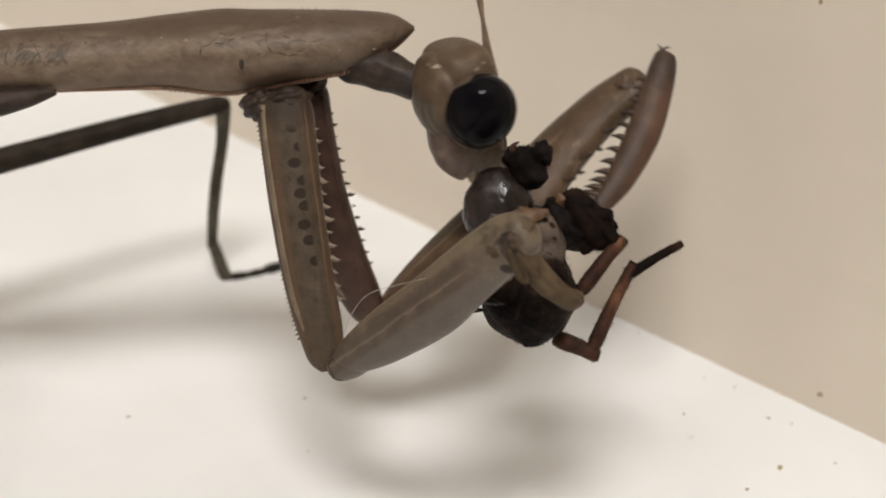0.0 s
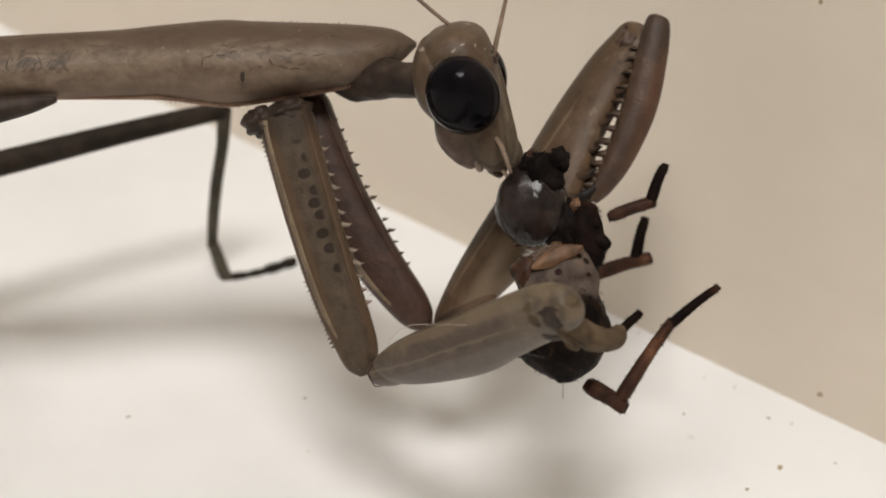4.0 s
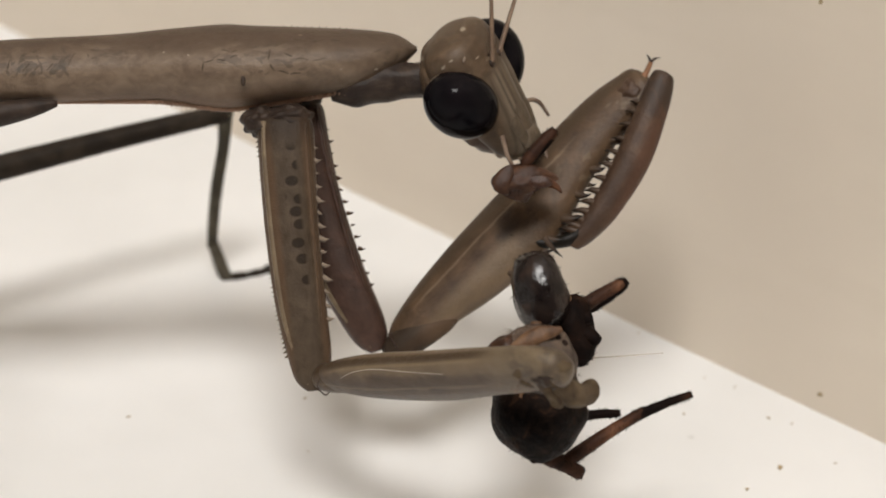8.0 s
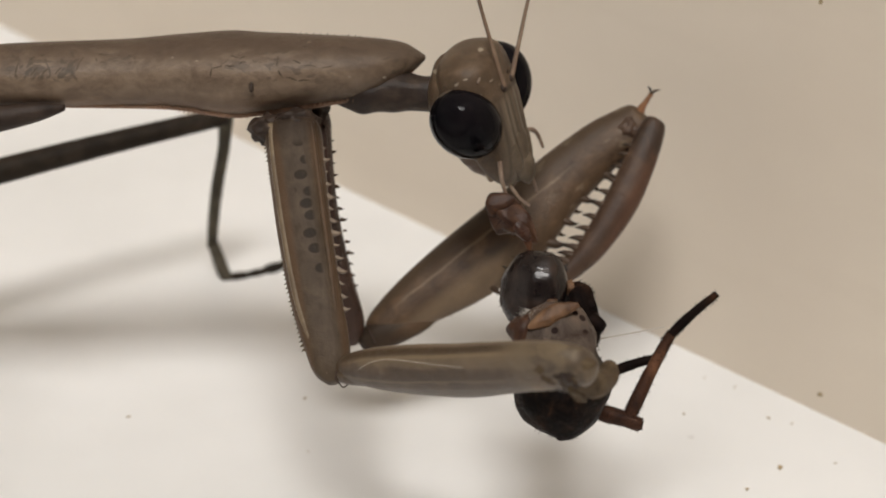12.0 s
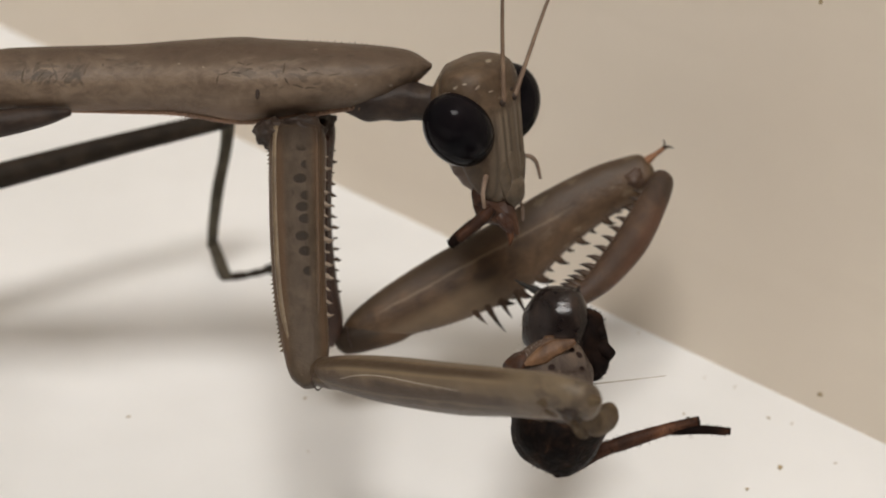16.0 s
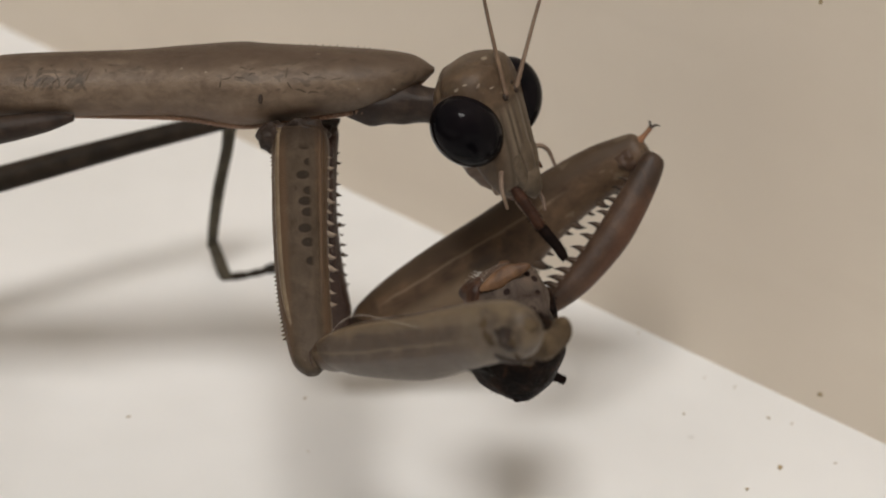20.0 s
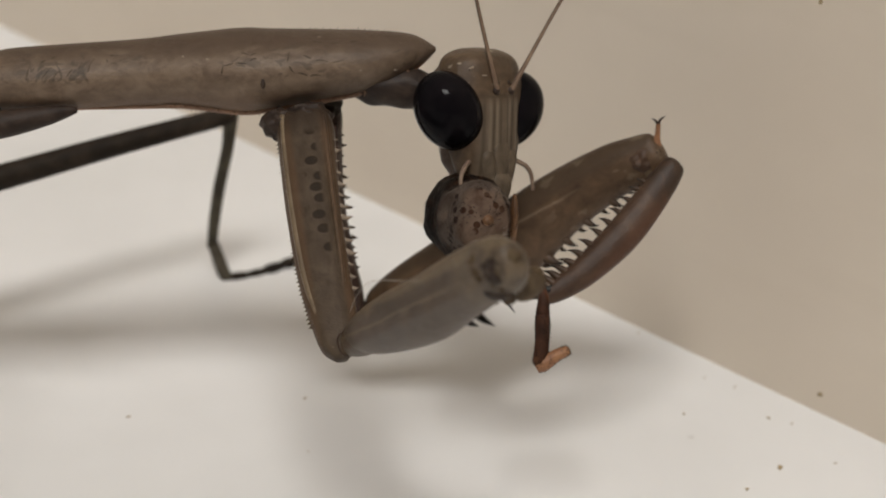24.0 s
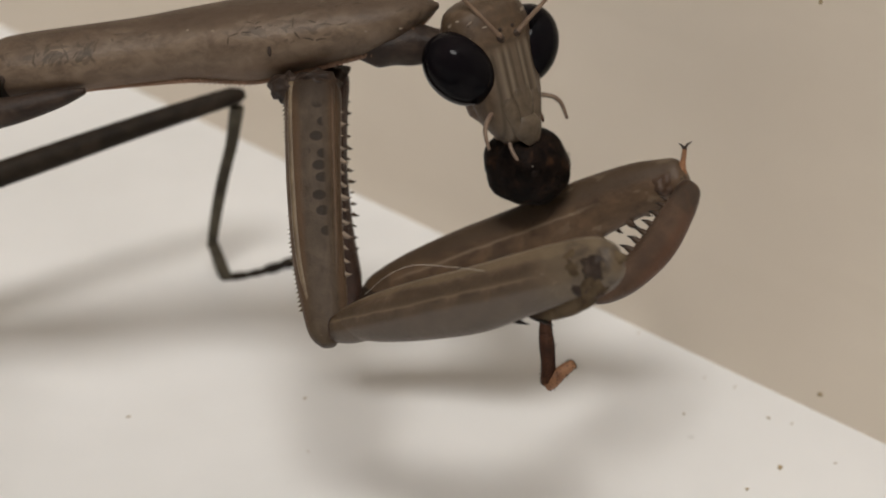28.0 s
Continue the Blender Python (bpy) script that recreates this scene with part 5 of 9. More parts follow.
    walk(far_coxa, [
        (0, limb(-257.8, 291.6, -75, -134.9, -131.7, -199.4, 0)), (0.5, limb(-258.1, 283.7, -75, -122.7, -132.1, -211.1, 0)), (1, limb(-258.3, 281.1, -75, -115.2, -132.1, -211.2, 0)),
        (1.5, limb(-258.4, 278.8, -75, -90.5, -131.4, -190.3, 0)), (2, limb(-258.5, 275.3, -75, -48.4, -115.6, -188.2, 0)), (2.5, limb(-258.5, 275.2, -75, -37.8, -127.6, -79, 0)),
        (3, limb(-258.6, 274.2, -75, -43.9, -153.2, -79, 0)), (3.5, limb(-256.6, 270.7, -75, -16.3, -153.2, -79, 0)), (5.5, limb(-257, 261.5, -75, -78.6, -168.5, -79, 0)),
        (6, limb(-259.1, 261.4, -75, -30.7, -151.2, -79, 0)), (6.5, limb(-264.6, 260.4, -75, -59.9, -148.8, -96.2, 0)), (7, limb(-268, 258.4, -75, -149.5, -177.8, -148.5, 0)),
        (7.5, limb(-266.9, 256.6, -75, -133, -178.8, -122.7, 0)), (8, limb(-266.8, 259, -75, -123.3, -177.7, -79, 0)), (8.5, limb(-266.7, 259.2, -75, -148.2, -181.4, -114.5, 0)),
        (9, limb(-264.7, 259.3, -75, -169.8, -180.5, -160.4, 0)), (9.5, limb(-264.6, 259.5, -75, -169.8, -180.5, -159.6, 0)), (10, limb(-259.5, 259.3, -75, -190.7, -150.2, -268.3, 0)),
        (10.5, limb(-256.6, 253.8, -75, -198.1, -166.4, -247.5, 0)), (11, limb(-256.7, 253.6, -75, -197.9, -168.4, -242.9, 0)), (11.5, limb(-256.8, 250.2, -75, -166.1, -165.3, -245.1, 0)),
        (12, limb(-253.1, 246.3, -75, -174.9, -168.8, -252, 0)), (12.5, limb(-247.2, 239.5, -75, -178.8, -170.5, -267.3, 0)), (14.5, limb(-245.5, 229.3, -75, -176, -176.3, -276.1, 0)),
        (15, limb(-244.4, 232.8, -75, -187.8, -174.2, -277.2, 0)), (15.5, limb(-244.3, 233, -75, -217.3, -173.4, -284.5, 0)), (16, limb(-242.3, 232.8, -75, -220.6, -173.4, -285.4, 0)),
        (16.5, limb(-240.4, 229.5, -75, -208.4, -168.6, -299.2, 0)), (17, limb(-237.3, 227.4, -75, -208.2, -160.7, -316.4, 0)), (17.5, limb(-237.2, 227.8, -75, -202.8, -159.7, -316.8, 0)),
        (18, limb(-238.9, 231.7, -75, -211.1, -160.5, -310, 0)), (18.5, limb(-238.6, 236.5, -75, -214.3, -156.1, -309.6, 0)), (19, limb(-238.7, 234.2, -75, -211.1, -157.2, -311.2, 0)),
        (19.5, limb(-236.9, 224.3, -75, -206.7, -154.8, -330.3, 0)), (20, limb(-237, 225.3, -75, -205.5, -154.7, -328.7, 0)), (20.5, limb(-236.8, 228.7, -75, -212.1, -151.4, -329.3, 0)),
        (21, limb(-233.5, 232.5, -75, -212.1, -147.1, -330.4, 0)), (21.5, limb(-235.3, 238.2, -75, -197.3, -133.3, -340.2, 0)), (23.5, limb(-231.5, 254.6, -75, -190.9, -130.4, -319.8, 0)),
        (24, limb(-231.4, 255.8, -75, -180.4, -123, -327.3, 0)), (24.5, limb(-234.4, 261.3, -75, -179.8, -124.8, -315.3, 0)), (25, limb(-231.2, 266.7, -75, -174.1, -124.5, -306.2, 0)),
        (25.5, limb(-225.9, 274.4, -75, -176.7, -119, -304.3, 0)), (26, limb(-225.5, 280.8, -75, -179.3, -113.7, -303.1, 0)), (26.5, limb(-218.8, 298.1, -75, -180.1, -107.7, -283.7, 0)),
        (27, limb(-217.3, 308.8, -75, -181.2, -102.1, -274, 0)), (27.5, limb(-217, 315.2, -75, -182, -99.2, -266.9, 0)), (28, limb(-217.7, 321.2, -75, -182.7, -96.4, -259.8, 0)),
    ])
    walk(far_femur, [
        (0, limb(-107.5, -121.2, -199.4, 437.4, 375, -197.4, -40)), (0.5, limb(-95.1, -121.6, -211.1, 306.4, 446.8, -209.1, -40)), (1, limb(-87.8, -121.6, -211.2, 391.8, 408.8, -209.2, -40)),
        (1.5, limb(-63.1, -121, -190.3, 383.6, 436.1, -188.3, -40)), (2, limb(-21, -105.1, -188.2, 448.8, 500, -186.2, -40)), (2.5, limb(-11.2, -117.5, -79, 422.8, 478.3, -77, -40)),
        (3, limb(-17.3, -143, -79, 415.5, 421.7, -77, -40)), (3.5, limb(10.2, -143, -79, 403.1, 445, -77, -39.7)), (5.5, limb(-52.1, -158.3, -79, 363.8, 418.9, -77, -38.3)),
        (6, limb(-4.1, -140.9, -79, 429.9, 435.1, -77, -38)), (6.5, limb(-25.7, -138.6, -96.2, 384.3, 436.8, -94.2, -35)), (7, limb(-107.2, -167.5, -148.5, 338.1, 335.6, -146.5, -32)),
        (7.5, limb(-91, -168.4, -122.7, 332.6, 373.9, -120.7, -28.5)), (8, limb(-81.7, -167.5, -79, 386.7, 320.9, -77, -25)), (8.5, limb(-106.2, -171.2, -114.5, 374.4, 293.2, -112.5, -15)),
        (9, limb(-127.3, -170.1, -160.4, 395.1, 237.4, -158.4, 0)), (9.5, limb(-127.3, -170.1, -159.6, 395.3, 234.4, -157.6, 0)), (10, limb(-147, -139.5, -268.3, 328.5, 328.1, -266.3, -28)),
        (10.5, limb(-154.8, -155.8, -247.5, 329.6, 286, -245.5, -15)), (11, limb(-154.6, -157.7, -242.9, 361.8, 250.7, -240.9, -12)), (11.5, limb(-122.7, -154.7, -245.1, 374, 268.1, -243.1, -10)),
        (12, limb(-131.4, -158.1, -252, 383.5, 245.3, -250, -8)), (12.5, limb(-135.1, -159.8, -267.3, 379.7, 239.8, -265.3, -6.7)), (14.5, limb(-132.2, -165.5, -276.1, 383, 226.3, -274.1, -1.3)),
        (15, limb(-144, -163.4, -277.2, 383.2, 214.6, -275.2, 0)), (15.5, limb(-173.5, -162.7, -284.5, 394.5, 157, -282.5, 0)), (16, limb(-176.7, -162.7, -285.4, 396.4, 146.5, -283.4, 0)),
        (16.5, limb(-164.3, -157.9, -299.2, 384.6, 182.8, -297.2, 0)), (17, limb(-164, -149.8, -316.4, 366.9, 180.7, -180.2, 0)), (17.5, limb(-158.6, -148.8, -316.8, 364.6, 174.4, -139.6, 0)),
        (18, limb(-166.9, -149.6, -310, 361.7, 165.8, -134.8, 0)), (18.5, limb(-170.2, -145.2, -309.6, 360.7, 161.6, -126.3, 0)), (19, limb(-167, -146.4, -311.2, 359.6, 161.7, -117.9, 0)),
        (19.5, limb(-162.3, -143.8, -330.3, 353.7, 176.8, -129, 0)), (20, limb(-161.2, -143.8, -328.7, 362.6, 173.6, -143, 0)), (20.5, limb(-167.7, -140.5, -329.3, 361.5, 165.6, -140, 0)),
        (21, limb(-167.8, -136.2, -330.4, 348.8, 172, -112, 0)), (21.5, limb(-153, -122.3, -340.2, 356.6, 155.7, -70.7, 0)), (23.5, limb(-146.7, -119.6, -319.8, 387.8, 156.3, -101.2, 0)),
        (24, limb(-136.1, -112.2, -327.3, 385.8, 169.9, -87.2, 0)), (24.5, limb(-135.7, -114, -315.3, 369.2, 148.4, -22.2, 0)), (25, limb(-130, -113.7, -306.2, 399.3, 155.8, -67.8, 0)),
        (25.5, limb(-132.6, -108.3, -304.3, 382.1, 141.8, -17.6, 0)), (26, limb(-135.3, -102.8, -303.1, 402.3, 147.8, -62.8, 0)), (26.5, limb(-136.2, -96.9, -283.7, 395.3, 130.9, -9.5, 0)),
        (27, limb(-137.5, -91.3, -274, 414.1, 139.5, -45.9, 0)), (27.5, limb(-138.3, -88.5, -266.9, 406, 118.9, -1.6, 0)), (28, limb(-139.2, -85.6, -259.8, 422.2, 120.9, -32.2, 0)),
    ])
    walk(far_tibia, [
        (0, limb(399.3, 343.6, -163.4, 287.6, 71.1, -60.2, 0)), (0.5, limb(308.4, 419.6, -175.1, 202.4, 131.9, -117.2, 0)), (1, limb(374.9, 357.2, -175.2, 272.4, 57.1, -165.2, 0)),
        (1.5, limb(377.4, 397.3, -154.3, 271.9, 68.4, -144.3, 0)), (2, limb(418, 434.2, -152.2, 309, 75, -142.2, 0)), (2.5, limb(400.5, 425.2, -43, 289.6, 63.5, -33, 0)),
        (3, limb(396.5, 383.4, -43, 280.7, 9, -33, 0)), (3.5, limb(388.5, 403.5, -43, 274.5, 31, -33, 0)), (5.5, limb(339.4, 360, -43, 233.5, -5.8, -33, 0)),
        (6, limb(396.6, 365.2, -43, 292.6, 1, -33, 0)), (6.5, limb(362.9, 373.9, -60.2, 259.5, 43.5, -50.2, 0)), (7, limb(336, 299.9, -112.5, 232.3, 1, -102.5, 0)),
        (7.5, limb(322.5, 331.3, -86.7, 197.2, 20.6, -76.7, 0)), (8, limb(380.7, 297.4, -43, 234.5, -23.4, -33, 0)), (8.5, limb(374.9, 271.2, -78.5, 207.1, -25.7, -68.5, 0)),
        (9, limb(399.6, 216.1, -124.4, 209.1, -57.1, -114.4, 0)), (9.5, limb(399.8, 217.3, -123.6, 235.2, -63.2, -113.6, 0)), (10, limb(330.4, 307.2, -232.3, 187.9, 11, -222.3, 0)),
        (10.5, limb(334.5, 266.2, -211.5, 198.6, -17.9, -201.5, 0)), (11, limb(359.2, 222.8, -206.9, 225.5, -49.5, -134.3, 0)), (11.5, limb(376.1, 246.2, -209.1, 237.1, -28, -156.1, 0)),
        (12, limb(383.6, 225.5, -216, 239.9, -50.5, -193.1, 0)), (12.5, limb(382.3, 219.1, -231.3, 236.9, -52.8, -183.9, 0)), (14.5, limb(391.2, 199, -240.1, 242.8, -53.5, -132.6, 0)),
        (15, limb(390.6, 184.3, -241.2, 241.8, -63, -122.8, 0)), (15.5, limb(400, 131.8, -248.5, 249.5, -101.9, -106.8, 0)), (16, limb(403.6, 127.1, -249.4, 252, -94.2, -90.1, 0)),
        (16.5, limb(392.6, 160.2, -263.2, 232.2, -84.9, -155.8, 0)), (17, limb(375.7, 157, -146.2, 211.1, -102.5, -92.1, 0)), (17.5, limb(375.4, 151.2, -105.6, 205.2, -101.6, -38.9, 0)),
        (18, limb(374.6, 142.8, -100.8, 198.2, -106.2, -35.5, 0)), (18.5, limb(374.9, 139.3, -92.3, 198.2, -110.7, -32.5, 0)), (19, limb(375.1, 140.1, -83.9, 198.2, -111.2, -30.3, 0)),
        (19.5, limb(365.5, 156.9, -95, 192.8, -100.5, -59.8, 0)), (20, limb(370.6, 155.5, -109, 202.1, -108.3, -99, 0)), (20.5, limb(372.5, 147.6, -106, 200.2, -110.1, -70.4, 0)),
        (21, limb(362.7, 154.2, -78, 187.8, -95.9, -13.2, 0)), (21.5, limb(370.3, 136.6, -36.7, 191.4, -107.2, 40, 0)), (23.5, limb(401.5, 131, -67.2, 201.7, -103.8, -19.5, 0)),
        (24, limb(399.5, 143, -53.2, 195.3, -88.1, -6.1, 0)), (24.5, limb(379.3, 123.6, 11.8, 194.2, -96.6, 132.5, 0)), (25, limb(406, 132.2, -33.8, 235.7, -85.8, 110.4, 0)),
        (25.5, limb(391.7, 117.4, 16.4, 215.5, -99.4, 155.2, 0)), (26, limb(414.8, 121.9, -28.8, 228.6, -100.6, 85.8, 0)), (26.5, limb(407, 104.2, 24.5, 225.4, -111.3, 158.2, 0)),
        (27, limb(425.3, 111.4, -11.9, 244.5, -103.9, 123.5, 0)), (27.5, limb(412.4, 95.2, 32.4, 248.4, -101.1, 211.1, 0)), (28, limb(424, 101, 1.8, 273.9, -82.2, 205, 0)),
    ])
    walk(far_tarsus, [
        (0, limb(394.1, 339.4, -187.4, 413, 370.9, -187.4, 0)), (0.5, limb(255, 385.4, -199.1, 274, 417, -199.1, 0)), (1, limb(358.4, 379.4, -199.2, 377.3, 411.1, -199.2, 0)),
        (1.5, limb(318.6, 364.2, -178.3, 337.4, 395.7, -178.3, 0)), (2, limb(398.2, 445.3, -176.2, 417, 476.8, -176.2, 0)), (2.5, limb(345.7, 385.2, -67, 364.1, 415.7, -67, 0)),
        (3, limb(376.7, 381.8, -67, 395.1, 412.4, -67, 0)), (3.5, limb(345.2, 373.8, -67, 363.6, 404.3, -67, 0)), (5.5, limb(302, 347, -67, 320.3, 377.6, -67, 0)),
        (6, limb(381.8, 383.9, -67, 400.1, 414.4, -67, 0)), (6.5, limb(324.6, 369.2, -84.2, 343, 399.8, -84.2, 0)), (7, limb(316.3, 323.6, -136.5, 335, 354.7, -136.5, 0)),
        (7.5, limb(281.6, 325.2, -110.7, 300.2, 356.1, -110.7, 0)), (8, limb(361.5, 308.5, -67, 379.8, 339.1, -67, 0)), (8.5, limb(341.9, 291.5, -102.5, 379.6, 277.9, -92.5, 0)),
        (9, limb(388, 262.1, -148.4, 414.4, 265.5, -138.4, 0)), (9.5, limb(369.6, 243.7, -147.6, 357.8, 293.1, -137.6, 0)), (10, limb(318.7, 344.4, -256.3, 343.9, 353.9, -246.3, 0)),
        (10.5, limb(307.3, 294.1, -235.5, 341, 308.5, -225.5, 0)), (11, limb(353.9, 273.1, -230.9, 366.6, 287, -220.9, 0)), (11.5, limb(354.3, 280.3, -233.1, 366.5, 276.4, -223.1, 0)),
        (12, limb(376, 268.4, -240, 390.8, 286.6, -230, 0)), (12.5, limb(361.4, 254.1, -255.3, 381.9, 273.7, -245.3, 0)), (14.5, limb(368.6, 244, -264.1, 388.6, 257.3, -254.1, 0)),
        (15, limb(378.4, 240.1, -265.2, 398.9, 260, -255.2, 0)), (15.5, limb(379.5, 176.1, -272.5, 400.3, 218, -262.5, 0)), (16, limb(395.3, 174, -273.4, 424.9, 191.4, -263.4, 0)),
        (16.5, limb(373.5, 203.7, -287.2, 406.3, 210.6, -277.2, 0)), (17, limb(364.1, 206.1, -170.2, 393.9, 234.5, -160.2, 0)), (17.5, limb(358.3, 198.7, -129.6, 383.7, 226.7, -119.6, 0)),
        (18, limb(359.8, 191.3, -124.8, 385.1, 223.1, -114.8, 0)), (18.5, limb(355.2, 186.4, -116.3, 379.3, 221, -106.3, 0)), (19, limb(358.2, 187.3, -107.9, 381.1, 220.3, -97.9, 0)),
        (19.5, limb(347.3, 201, -119, 382.6, 223.5, -109, 0)), (20, limb(360.6, 198.9, -133, 393, 230.1, -123, 0)), (20.5, limb(356, 190.4, -130, 380.2, 232.4, -120, 0)),
        (21, limb(347.4, 197.3, -102, 373.2, 234.1, -92, 0)), (21.5, limb(351.6, 181, -60.7, 369.1, 233.9, -50.7, 0)), (23.5, limb(383.5, 181.9, -91.2, 386.5, 236.1, -81.2, 0)),
        (24, limb(385.9, 196, -77.2, 393.3, 236, -67.2, 0)), (24.5, limb(364.6, 174, -12.2, 390, 228, -2.2, 0)), (25, limb(399.2, 181.8, -57.8, 404.8, 223, -47.8, 0)),
        (25.5, limb(378.3, 167.9, -7.6, 399.6, 218.3, 2.4, 0)), (26, limb(403.7, 174.5, -52.8, 411.6, 215.9, -42.8, 0)), (26.5, limb(392.9, 157.7, 0.5, 411.6, 215.1, 10.5, 0)),
        (27, limb(417, 166.6, -35.9, 429.3, 215.7, -25.9, 0)), (27.5, limb(404.8, 146.3, 8.4, 425.5, 206.2, 18.4, 0)), (28, limb(425.5, 147.9, -22.2, 437.1, 196.3, -12.2, 0)),
    ])
    walk(head, [
        (0, turned(45.5, 276.1, 25, 131.5, 60.5, 142.3)), (0.5, turned(7.3, 264, 55, -14.1, 4.6, 31.1)), (1, turned(70.4, 275.1, 85, 60.2, 48.4, 57.5)),
        (1.5, turned(50.8, 268.4, 120, 114.2, 74.8, 135)), (2, turned(53.8, 302, 155, -170.6, 61.8, -162.8)), (2.5, turned(51.3, 285.7, 155, 130.8, 81.5, 163.1)),
        (3, turned(46.7, 278.3, 155, 38, 20.2, 46.8)), (3.5, turned(53.5, 297.8, 155, 99.5, 79.4, 114.2)), (5.5, turned(36.8, 247.4, 105, 32.7, 11.4, 28.8)),
        (6, turned(55.4, 263.2, 78.3, -159.9, 64.1, -166.6)), (6.5, turned(36.3, 276.5, 51.7, 29.4, 19.4, 44.6)), (7, turned(75.4, 290.2, 25, 54.2, 50.6, 64.9)),
        (7.5, turned(56.5, 312, 25, 86.6, 67, 105.1)), (8, turned(63.3, 307.3, 25, 40.1, 48.4, 59.4)), (8.5, turned(56.2, 313.4, 25, 43.7, 46.1, 55.9)),
        (9, turned(74, 310, 25, 41.3, 49.5, 56.6)), (9.5, turned(70.7, 315.1, 25, 37.5, 56.7, 55.9)), (10, turned(70.5, 246.1, 25, 45.3, 63.1, 49.7)),
        (10.5, turned(33.1, 228.7, 25, 53.4, 16.5, 30.4)), (11, turned(66.5, 250.4, 25, 44, 41.4, 44.2)), (11.5, turned(67.7, 230.2, 25, 60.1, 51.1, 58.2)),
        (12, turned(77.3, 268.6, 25, 47.1, 50.5, 54.9)), (12.5, turned(76.6, 272.4, 25, 35.2, 47.9, 45.8)), (14.5, turned(88.6, 242.6, 25, 42, 52.9, 44.3)),
        (15, turned(75.1, 245.3, 25, 37.6, 47.7, 37.1)), (15.5, turned(79.3, 242.8, 25, 30.8, 50.6, 33.5)), (16, turned(79.2, 244.1, 25, 33.9, 49.7, 32.7)),
        (16.5, turned(81.6, 230, 25, 21.2, 49.8, 31.2)), (17, turned(84.5, 248, 25, 13.5, 46.7, 29.7)), (17.5, turned(93.4, 211.5, 25, 44, 53.9, 43.4)),
        (18, turned(83.4, 267.8, 25, 36.2, 44.6, 46.2)), (18.5, turned(86.5, 270.6, 25, 39.2, 44.6, 42.5)), (19, turned(84.6, 264.5, 25, 35.2, 48, 43.2)),
        (19.5, turned(91.1, 222.2, 25, 43.1, 61.9, 34.7)), (20, turned(86.2, 249.7, 25, 32.9, 49.8, 41.9)), (20.5, turned(84.3, 267.1, 25, 22.2, 44.8, 32.6)),
        (21, turned(89, 236.7, 25, 28.5, 52.4, 31.6)), (21.5, turned(78.9, 251.9, 25, 34.3, 61, 21.6)), (23.5, turned(80, 259.4, 25, 20, 52.7, 21.1)),
        (24, turned(72.9, 256.6, 25, 9.6, 46.2, 5.2)), (24.5, turned(67.4, 265.5, 25, 27.1, 33.6, 20.7)), (25, turned(75.6, 268, 25, 29.5, 38.3, 27.8)),
        (25.5, turned(73.9, 309, 25, 18.5, 29.2, 23.7)), (26, turned(83.7, 305.2, 25, 15.6, 39.7, 22.3)), (26.5, turned(86.4, 327.5, 25, -7.6, 41.6, 15.6)),
        (27, turned(92.1, 341.4, 25, 16.1, 39.2, 21.7)), (27.5, turned(80.2, 358.6, 25, 21.8, 31.3, 19.1)), (28, turned(92.1, 351.1, 25, 17.1, 34.8, 23.5)),
    ])
